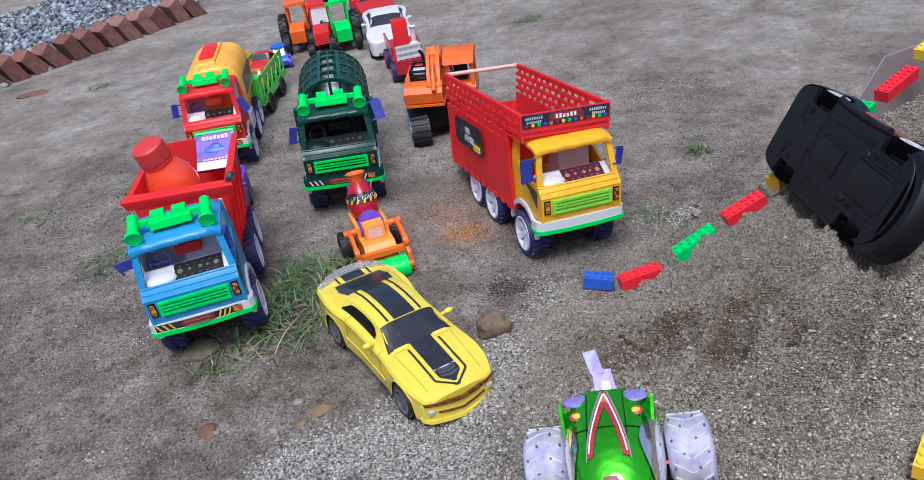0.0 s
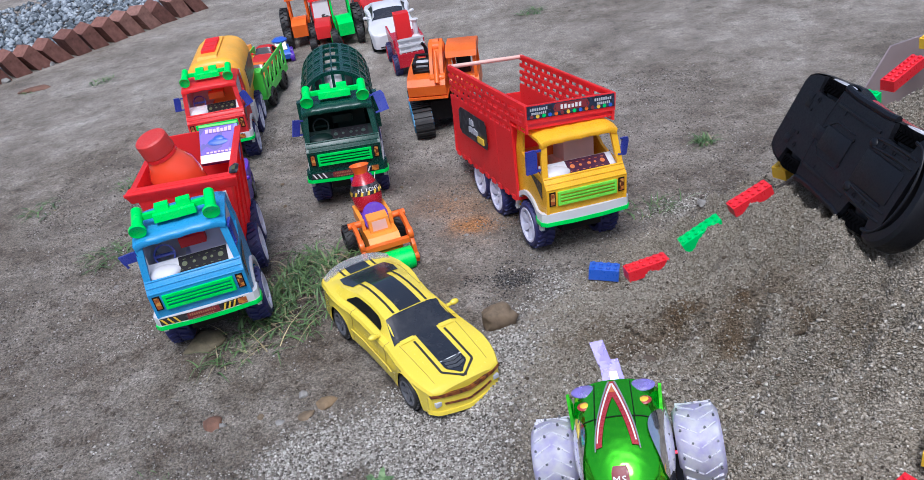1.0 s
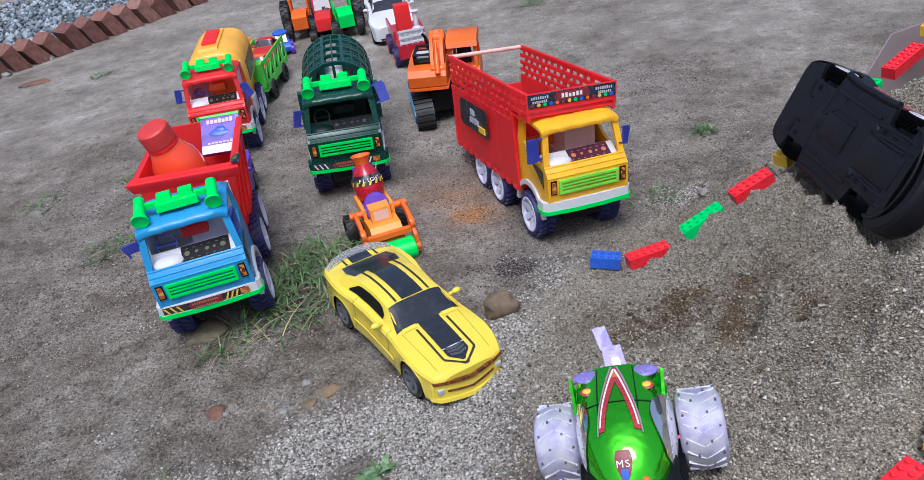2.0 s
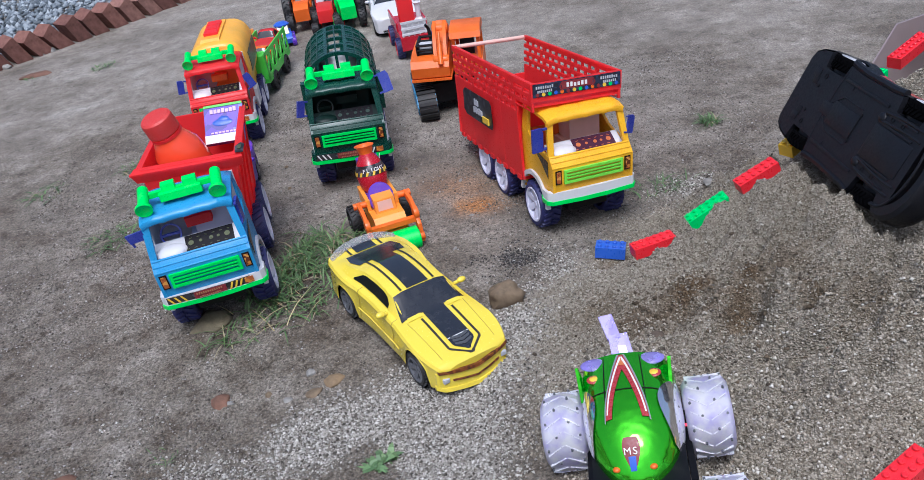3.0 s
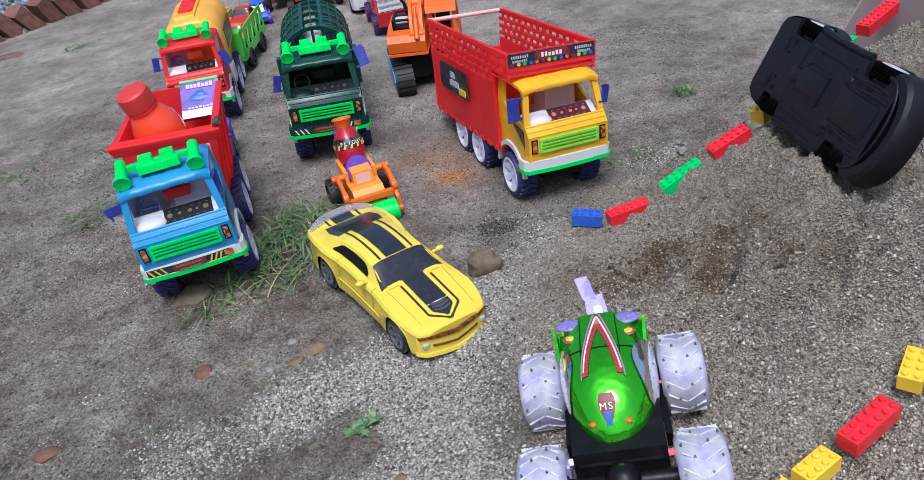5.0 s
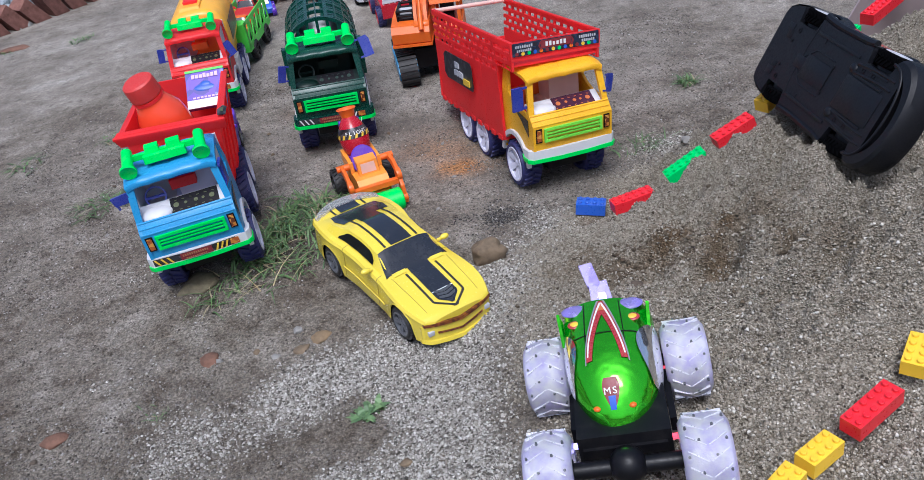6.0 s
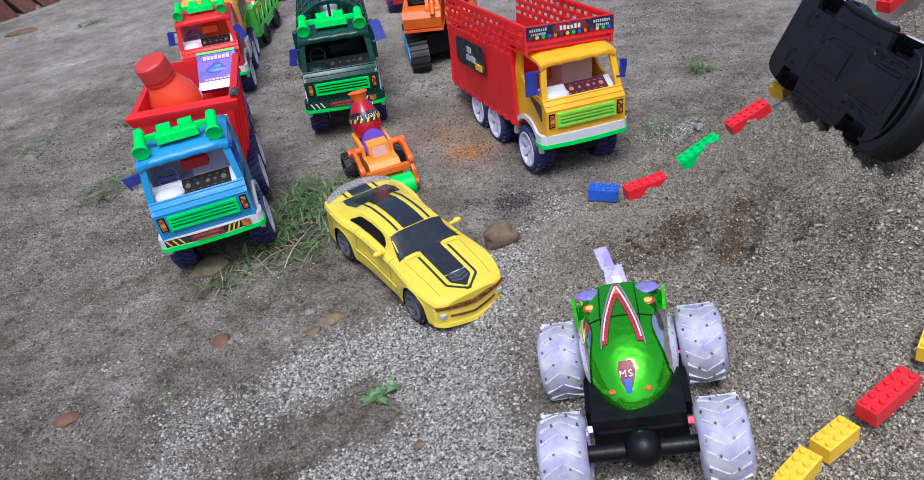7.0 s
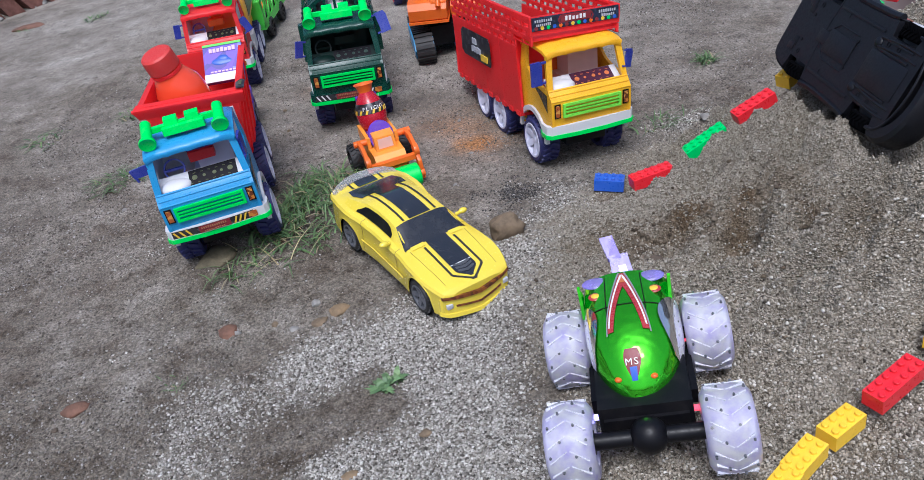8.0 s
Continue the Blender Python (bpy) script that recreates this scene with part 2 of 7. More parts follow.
def wave(x, y, scale, k=0):
    """Smooth lattice noise in numpy, -1 to 1."""
    g = LATTICES[k]
    u, v = np.asarray(x) * scale + 500.3, np.asarray(y) * scale + 300.7
    i, j = np.floor(u).astype(int), np.floor(v).astype(int)
    f, h = u - i, v - j
    f, h = f * f * (3 - 2 * f), h * h * (3 - 2 * h)
    n = len(g)
    a, b, c, d = g[i % n, j % n], g[(i + 1) % n, j % n], g[i % n, (j + 1) % n], g[(i + 1) % n, (j + 1) % n]
    return ((a * (1 - f) + b * f) * (1 - h) + (c * (1 - f) + d * f) * h) * 2 - 1


def step(a):
    a = np.clip(a, 0, 1)
    return a * a * (3 - 2 * a)


def heap(x, y):
    """Height of the sand heap alone."""
    rise = 0.2 * np.where(x < 0.7, np.maximum(x, 0), 0.7 + 0.35 * np.tanh((x - 0.7) / 0.35))
    front, back = step((y - 0.50 + 0.1 * np.maximum(x - 0.45, 0)) / 0.245), step((0.878 + 0.53 * x - y) / 0.12)
    bound = step((1.55 - x) / 0.6) * step((2.1 - y) / 0.4)
    return rise * front * back * bound


def sandy(x, y):
    """How much of the surface is loose sand, 0 to 1."""
    edge = 0.03 * wave(x, y, 9, 2) + 0.015 * wave(x, y, 31, 3)
    left = step((x - 0.06 - 0.30 * np.clip(y - 0.78, 0, 0.4) + edge) / 0.07)
    back = step((0.98 + 0.50 * x - y + edge) / 0.06)
    return left * back * step((1.7 - x + 3 * edge) / 0.25) * step((y + 0.25 + 3 * edge) / 0.25)


def near_line(x, y, x0, y0, x1, y1, w):
    """Falls from 1 on a line to 0 beside it."""
    dx, dy = x1 - x0, y1 - y0
    f = np.clip(((x - x0) * dx + (y - y0) * dy) / (dx * dx + dy * dy), 0, 1)
    return np.exp(-((x - x0 - f * dx) ** 2 + (y - y0 - f * dy) ** 2) / (w * w))


def gritty(x, y):
    """Pale grit spread beside the heap, with bare spots in it."""
    edge = 0.05 * wave(x, y, 8, 4) + 0.04 * wave(x, y, 27, 5) + 0.03 * wave(x, y, 70, 1)
    a = 1.2 * near_line(x, y, -0.16, 0.735, -0.03, 0.755, 0.042) + 1.2 * near_line(x, y, -0.03, 0.76, 0.02, 0.52, 0.062) + near_line(x, y, -0.12, 0.57, -0.02, 0.53, 0.05)
    a = a + 0.42 * near_line(x, y, -0.27, 0.665, -0.17, 0.705, 0.06) + 0.22 * near_line(x, y, -0.31, 0.58, -0.26, 0.68, 0.07) + 0.20 * near_line(x, y, -0.34, 0.53, -0.15, 0.60, 0.06) + 1.0 * near_line(x, y, 0.0, 0.77, 0.065, 0.86, 0.045)
    a = a + 0.24 * near_line(x, y, -0.50, 0.98, -0.44, 1.0, 0.07) + 0.22 * near_line(x, y, -0.44, 0.74, -0.34, 0.82, 0.09)
    a = a - 1.1 * near_line(x, y, -0.20, 0.60, -0.09, 0.655, 0.024) - 1.2 * near_line(x, y, -0.103, 0.70, -0.098, 0.703, 0.012)
    b = 0.8 * np.exp(-(((x - 0.07) / 0.05) ** 2 + ((y - 0.82) / 0.09) ** 2)) + 0.9 * np.exp(-(((x - 0.36) / 0.07) ** 2 + ((y - 1.14) / 0.06) ** 2)) + 0.7 * np.exp(-(((x - 0.15) / 0.06) ** 2 + ((y - 0.97) / 0.06) ** 2))
    return np.clip((a + b) * 1.1 - 0.18 + edge * 3.6, 0, 1) ** 1.25


def trodden(x, y):
    """Churned, damp part of the heap, 0 to 1."""
    return np.clip(1.2 * np.exp(-(((x - 0.27) / 0.085) ** 2 + ((y - 0.80) / 0.042) ** 2)) + 0.7 * np.exp(-(((x - 0.36) / 0.06) ** 2 + ((y - 0.74) / 0.04) ** 2)), 0, 1)


def paled(x, y):
    """Glancing sheen of the far soil, painted in as patchy paleness, 0 to 1."""
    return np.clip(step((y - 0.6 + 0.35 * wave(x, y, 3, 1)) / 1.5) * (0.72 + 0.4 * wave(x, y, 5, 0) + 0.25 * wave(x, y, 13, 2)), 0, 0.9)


def stained(x, y):
    """Patches of orange-brown earth."""
    e = 1 + 0.5 * wave(x, y, 40, 2)
    a = np.exp(-(((x - 0.048) / 0.032) ** 2 + ((y - 1.195) / 0.030) ** 2) * e)
    b = 0.42 * np.exp(-(((x - 0.02) / 0.07) ** 2 + ((y - 1.27) / 0.05) ** 2) * e)
    c = 0.5 * np.exp(-(((x + 0.19) / 0.05) ** 2 + ((y - 1.52) / 0.03) ** 2) * e)
    return np.clip(1.15 * a + b + c, 0, 0.92)


def ground_z(x, y):
    x, y = np.asarray(x, float), np.asarray(y, float)
    near = np.exp(-((x / 3) ** 2 + ((y - 1) / 3) ** 2))
    h, s = heap(x, y), sandy(x, y)
    calm = np.maximum(np.maximum(near_line(x, y, 0.215, 0.978, 0.45, 1.012, 0.040), near_line(x, y, 0.24, 0.47, 0.43, 0.60, 0.045)), np.maximum(near_line(x, y, 0.63, 1.17, 0.77, 1.27, 0.05), near_line(x, y, 0.485, 1.03, 0.52, 0.86, 0.05)))
    h = h - 0.006 * calm * s + 0.009 * near_line(x, y, 0.385, 0.998, 0.435, 1.008, 0.028) + 0.006 * near_line(x, y, 0.31, 0.987, 0.355, 0.991, 0.018) + 0.005 * near_line(x, y, 0.205, 1.003, 0.23, 0.994, 0.02)
    s = s * (1 - 0.9 * calm) * (0.8 + 0.75 * step((x - 0.22) / 0.15) * step((y - 0.58) / 0.1)) * step((0.98 - x) / 0.10) * step((1.78 - y) / 0.10)
    z = h + 0.0105 * np.exp(-(((x + 0.31) / 0.12) ** 2 + ((y - 1.04) / 0.15) ** 2)) + 0.0085 * np.exp(-(((x + 0.10) / 0.10) ** 2 + ((y - 0.985) / 0.075) ** 2)) + near * (0.0018 * wave(x, y, 6, 0) + 0.0012 * wave(x, y, 19, 1))
    z = z + s * (1.3 + 0.75 * step((x - 0.2) / 0.15) * step((y - 0.55) / 0.1)) * (0.0100 * wave(x, y, 11, 2) + 0.0075 * (0.5 - np.abs(wave(0.7 * x + 0.2 * y, 1.1 * y - 0.3 * x, 17, 4))) + 0.0080 * wave(0.6 * x - 0.3 * y, 1.25 * y + 0.3 * x, 27, 3) * (0.55 + 0.45 * wave(x, y, 6, 1)) + 0.0085 * wave(0.6 * x, 1.3 * y, 62, 4) + 0.0026 * wave(x, y, 120, 0) + 0.0035 * (1 - np.abs(wave(0.30 * x + 0.55 * y, y - 0.55 * x, 21, 5))) ** 3 * step((x - 0.28) / 0.15) - 0.0045 * np.clip(wave(x, y, 44, 0) - 0.25, 0, 1) - 0.007 * near_line(x, y, 0.47, 0.775, 0.62, 0.85, 0.012) - 0.006 * near_line(x, y, 0.44, 0.715, 0.60, 0.775, 0.010) - 0.006 * near_line(x, y, 0.40, 0.86, 0.455, 0.925, 0.010) - 0.005 * near_line(x, y, 0.43, 0.655, 0.56, 0.70, 0.012) + 0.0022 * wave(x, y, 190, 3) + trodden(x, y) * (0.008 * wave(x, y, 22, 5) + 0.006 * wave(x, y, 48, 1)))
    return z + near * (1 - s) * (0.0016 * np.clip(wave(x, y, 34, 2) + 0.5 * wave(x, y, 80, 4), -0.2, 1) + 0.0011 * wave(x, y, 95, 5) + 0.0008 * wave(x, y, 170, 0))


def axis_steps(lo, hi, fine, far):
    mid = list(np.arange(lo, hi + fine / 2, fine))
    out, s, v = [], fine, hi
    while v < far:
        s *= 1.22
        v += s
        out.append(v)
    low, s, v = [], fine, lo
    while v > -far:
        s *= 1.22
        v -= s
        low.append(v)
    return np.array(low[::-1] + mid + out)


def grid_mesh(name, xs, ys):
    gx, gy = np.meshgrid(xs, ys)
    co = np.stack([gx, gy, ground_z(gx, gy)], -1).reshape(-1, 3)
    w, h = len(xs), len(ys)
    k = (np.arange(h - 1)[:, None] * w + np.arange(w - 1)[None, :]).ravel()
    quads = np.stack([k, k + 1, k + w + 1, k + w], 1)
    me = bpy.data.meshes.new(name)
    me.vertices.add(len(co))
    me.vertices.foreach_set("co", co.ravel())
    me.loops.add(quads.size)
    me.loops.foreach_set("vertex_index", quads.ravel())
    me.polygons.add(len(quads))
    me.polygons.foreach_set("loop_start", np.arange(0, quads.size, 4))
    me.update(calc_edges=True)
    me.polygons.foreach_set("use_smooth", np.ones(len(quads), bool))
    for key, fn in (("sand", sandy), ("grit", gritty), ("far_sheen", paled), ("stain", stained), ("damp", lambda x, y: np.clip(trodden(x, y) * (0.75 + 0.6 * wave(x, y, 25, 3) + 0.6 * wave(x, y, 60, 1)), 0, 1))):
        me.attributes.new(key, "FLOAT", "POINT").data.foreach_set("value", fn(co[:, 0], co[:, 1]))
    return me


def soil_material():
    m, nt, p = mat_base("packed_soil_and_sand")
    geo = nt.nodes.new("ShaderNodeNewGeometry").outputs["Position"]
    sand, grit = nt.nodes.new("ShaderNodeAttribute"), nt.nodes.new("ShaderNodeAttribute")
    sand.attribute_name, grit.attribute_name = "sand", "grit"
    big, mid, fine = noise_tex(nt, geo, 3.2, 5, 0.6), noise_tex(nt, geo, 14, 6, 0.65), noise_tex(nt, geo, 120, 5, 0.7)
    soil = ramp(nt, big, [(0.32, (0.122, 0.105, 0.085)), (0.5, (0.184, 0.166, 0.142)), (0.68, (0.252, 0.235, 0.210))])
    mott = ramp(nt, mid, [(0.36, (0.52, 0.465, 0.41)), (0.48, (0.84, 0.81, 0.77)), (0.56, (0.97, 0.955, 0.93)), (0.66, (1.30, 1.30, 1.30))])
    soil = mix(nt, 1.0, soil.outputs["Color"], mott.outputs["Color"], "MULTIPLY")
    pits = ramp(nt, noise_tex(nt, geo, 46, 5, 0.7), [(0.33, (0.34, 0.30, 0.26)), (0.44, (0.90, 0.89, 0.87)), (0.60, (1.05, 1.05, 1.05)), (0.72, (1.35, 1.35, 1.36))])
    soil = mix(nt, 1.0, soil, pits.outputs["Color"], "MULTIPLY")
    grain = ramp(nt, noise_tex(nt, geo, 300, 5, 0.8), [(0.36, (0.28, 0.25, 0.22)), (0.5, (0.93, 0.92, 0.91)), (0.64, (1.95, 1.93, 1.9))])
    soil = mix(nt, 0.9, soil, grain.outputs["Color"], "MULTIPLY")
    far_sheen, stain = nt.nodes.new("ShaderNodeAttribute"), nt.nodes.new("ShaderNodeAttribute")
    far_sheen.attribute_name, stain.attribute_name = "far_sheen", "stain"
    # Lightens the soil with distance: its glancing sheen is put into the colour.
    soil = mix(nt, far_sheen.outputs["Fac"], soil, mix(nt, 1.0, mix(nt, 0.45, soil, (0.17, 0.163, 0.152)), (1.68, 1.67, 1.66), "MULTIPLY"))
    soil = mix(nt, stain.outputs["Fac"], soil, mix(nt, 1.0, grain.outputs["Color"], (0.34, 0.165, 0.062), "MULTIPLY"))
    # sand: coarse grains of several tones, damp in places
    cells = add(nt, "ShaderNodeTexVoronoi", Scale=560.0)
    nt.links.new(geo, cells.inputs["Vector"])
    sep = nt.nodes.new("ShaderNodeSeparateColor")
    nt.links.new(cells.outputs["Color"], sep.inputs["Color"])
    tones = ramp(nt, sep.outputs[0], [(0.0, (0.155, 0.132, 0.098)), (0.35, (0.245, 0.212, 0.163)), (0.65, (0.325, 0.287, 0.227)), (0.9, (0.39, 0.35, 0.283)), (1.0, (0.49, 0.445, 0.373))])
    damp = ramp(nt, noise_tex(nt, geo, 7.5, 5, 0.62), [(0.34, (0.72, 0.67, 0.61)), (0.46, (1, 1, 1))])
    heap_col = mix(nt, 1.0, tones.outputs["Color"], damp.outputs["Color"], "MULTIPLY")
    wet = nt.nodes.new("ShaderNodeAttribute")
    wet.attribute_name = "damp"
    heap_col = mix(nt, wet.outputs["Fac"], heap_col, mix(nt, 1.0, heap_col, (0.46, 0.36, 0.26), "MULTIPLY"))
    pale = mix(nt, 0.6, tones.outputs["Color"], (0.33, 0.315, 0.288))
    thin = mix(nt, 0.5, sep.outputs[1], mid)
    cover = nt.nodes.new("ShaderNodeMath")
    cover.operation = "MULTIPLY"
    thr = ramp(nt, thin, [(0.3, (0, 0, 0)), (0.6, (1, 1, 1))])
    nt.links.new(grit.outputs["Fac"], cover.inputs[0])
    nt.links.new(thr.outputs["Color"], cover.inputs[1])
    col = mix(nt, sand.outputs["Fac"], soil, heap_col)
    col = mix(nt, cover.outputs[0], col, pale)
    nt.links.new(col, p.inputs["Base Color"])
    p.inputs["Roughness"].default_value = 0.92
    p.inputs["Specular IOR Level"].default_value = 0.25
    height = mix(nt, sand.outputs["Fac"], mix(nt, 0.7, mid, mix(nt, 0.5, noise_tex(nt, geo, 60, 5, 0.75), noise_tex(nt, geo, 260, 5, 0.8))), mix(nt, 0.5, cells.outputs["Distance"], fine))
    bumped(nt, p, height, 1.0, 0.007)
    return m


SOIL = soil_material()
ground = new("ground", grid_mesh("ground", axis_steps(-0.9, 0.95, 0.0034, 70), axis_steps(0.3, 1.75, 0.0034, 70)))
ground.data.materials.append(SOIL)
tagged(ground, "packed grey-brown soil rising into a heap of coarse sand", "ground", kind="structure")


def grains(name, n, spots, sizes, mat, label, seed, flat=0.75, few=2.2, proud=0.12):
    """Loose stones of irregular eight-sided shape, half sunk in the ground."""
    rng = np.random.RandomState(seed)
    x, y = spots(rng, n)
    n = len(x)
    size = sizes[0] + (sizes[1] - sizes[0]) * rng.rand(n) ** few
    base = np.array([(1, 0, 0), (-1, 0, 0), (0, 1, 0), (0, -1, 0), (0, 0, 1), (0, 0, -1)], float)
    tri = np.array([(0, 2, 4), (2, 1, 4), (1, 3, 4), (3, 0, 4), (2, 0, 5), (1, 2, 5), (3, 1, 5), (0, 3, 5)])
    a = rng.rand(n) * 6.283
    v = base[None] * (0.65 + 0.6 * rng.rand(n, 6, 1)) + 0.18 * rng.randn(n, 6, 3)
    c, s = np.cos(a)[:, None], np.sin(a)[:, None]
    v = np.stack([v[..., 0] * c - v[..., 1] * s, v[..., 0] * s + v[..., 1] * c, v[..., 2] * flat], -1) * size[:, None, None] * 0.5
    v += np.stack([x, y, ground_z(x, y) + size * proud], -1)[:, None, :]
    faces = (tri[None] + 6 * np.arange(n)[:, None, None]).reshape(-1)
    me = bpy.data.meshes.new(name)
    me.vertices.add(6 * n)
    me.vertices.foreach_set("co", v.reshape(-1))
    me.loops.add(len(faces))
    me.loops.foreach_set("vertex_index", faces)
    me.polygons.add(len(faces) // 3)
    me.polygons.foreach_set("loop_start", np.arange(0, len(faces), 3))
    me.update(calc_edges=True)
    me.materials.append(mat)
    return tagged(new(name, me), label, name, kind="stuff")


def grain_material(name, stops):
    m, nt, p = mat_base(name)
    g = nt.nodes.new("ShaderNodeNewGeometry")
    r = ramp(nt, g.outputs["Random Per Island"], stops)
    nt.links.new(mix(nt, 0.5, r.outputs["Color"], ramp(nt, noise_tex(nt, g.outputs["Position"], 700, 3), [(0.3, (0.6, 0.6, 0.6)), (0.7, (1.2, 1.2, 1.2))]).outputs["Color"], "MULTIPLY"), p.inputs["Base Color"])
    p.inputs["Roughness"].default_value = 0.85
    p.inputs["Specular IOR Level"].default_value = 0.3
    return m


def spread(weight, x0, x1, y0, y1):
    def pick(rng, n):
        x, y = x0 + (x1 - x0) * rng.rand(n), y0 + (y1 - y0) * rng.rand(n)
        k = rng.rand(n) < weight(x, y)
        return x[k], y[k]
    return pick


SAND_GRAIN = grain_material("sand_grains", [(0.0, (0.10, 0.083, 0.060)), (0.2, (0.25, 0.220, 0.170)), (0.6, (0.375, 0.337, 0.270)), (0.96, (0.46, 0.42, 0.347)), (1.0, (0.58, 0.55, 0.48))])
GRIT_GRAIN = grain_material("grit_grains", [(0.0, (0.05, 0.044, 0.036)), (0.25, (0.20, 0.183, 0.157)), (0.6, (0.40, 0.378, 0.335)), (0.92, (0.53, 0.508, 0.46)), (1.0, (0.72, 0.70, 0.66))])
SOIL_GRAIN = grain_material("soil_crumbs", [(0.0, (0.055, 0.046, 0.038)), (0.4, (0.14, 0.123, 0.103)), (0.8, (0.225, 0.205, 0.18)), (0.96, (0.31, 0.29, 0.265)), (1.0, (0.50, 0.48, 0.455))])
SAND_CLOD = grain_material("damp_clods", [(0.0, (0.06, 0.044, 0.028)), (0.6, (0.125, 0.097, 0.066)), (1.0, (0.23, 0.19, 0.14))])
grains("sand_grains", 250000, spread(lambda x, y: sandy(x, y) * np.clip(0.60 + 0.35 * wave(x, y, 33, 0) + 0.40 * wave(x, y, 85, 2) - 0.62 * trodden(x, y) * (0.7 + 0.8 * wave(x, y, 30, 5)), 0.08, 1), 0.0, 0.8, 0.36, 1.3), (0.0010, 0.0031), SAND_GRAIN, "coarse grey-brown grains of loose sand on the heap", 3, few=2.0, proud=0.22)
grains("grit", 560000, spread(lambda x, y: gritty(x, y) * (1 - 0.6 * sandy(x, y)) * 0.8, -0.5, 0.5, 0.4, 1.25), (0.0015, 0.0047), GRIT_GRAIN, "pale grey grit scattered over the soil", 4)
grains("soil_crumbs", 270000, spread(lambda x, y: (0.22 + 0.55 * (wave(x, y, 5, 3) + 0.6 * wave(x, y, 23, 1) > 0.1)) * (1 - 0.9 * sandy(x, y)), -0.75, 0.55, 0.45, 1.75), (0.0010, 0.0042), SOIL_GRAIN, "small crumbs and specks of stone on packed soil", 5)
grains("sand_clods", 26000, spread(lambda x, y: sandy(x, y) * np.clip(0.006 + 0.10 * np.clip(wave(x, y, 9, 3) + 0.5 * wave(x, y, 28, 1) - 0.45, 0, 1) + 0.9 * trodden(x, y), 0, 1), 0.05, 0.75, 0.42, 1.2), (0.0025, 0.0080), SAND_CLOD, "damp brown clods of sand on the heap", 6)
NEAR_GRAIN = grain_material("near_grains", [(0.0, (0.05, 0.040, 0.030)), (0.22, (0.20, 0.172, 0.130)), (0.6, (0.35, 0.312, 0.250)), (0.9, (0.45, 0.41, 0.34)), (1.0, (0.66, 0.63, 0.57))])
grains("coarse_sand", 62000, spread(lambda x, y: sandy(x, y) * step((0.80 - y) / 0.14) * np.clip(0.75 + 0.5 * wave(x, y, 40, 1), 0.1, 1), 0.02, 0.52, 0.36, 0.80), (0.0020, 0.0050), NEAR_GRAIN, "coarse grains at the foot of the sand heap", 26, flat=0.85, few=2.4, proud=0.22)
grains("sand_lumps", 40000, spread(lambda x, y: sandy(x, y) * np.clip(0.45 + 0.6 * wave(x, y, 26, 4), 0.05, 1), 0.02, 0.8, 0.38, 1.25), (0.0024, 0.0046), SAND_GRAIN, "small clumps of grey-brown sand on the heap", 16, flat=0.85, few=2.6, proud=0.05)
DARK_GRAIN = grain_material("dark_crumbs", [(0.0, (0.015, 0.014, 0.014)), (0.7, (0.05, 0.047, 0.045)), (1.0, (0.22, 0.21, 0.2))])
grains("dark_crumbs", 34000, spread(lambda x, y: np.exp(-(((x - 0.093) / 0.030) ** 2 + ((y - 1.027) / 0.020) ** 2) * (1.2 + wave(x, y, 60, 2))), 0.0, 0.19, 0.95, 1.10), (0.001, 0.0036), DARK_GRAIN, "dark crumbs of cinder spread on the soil", 7)

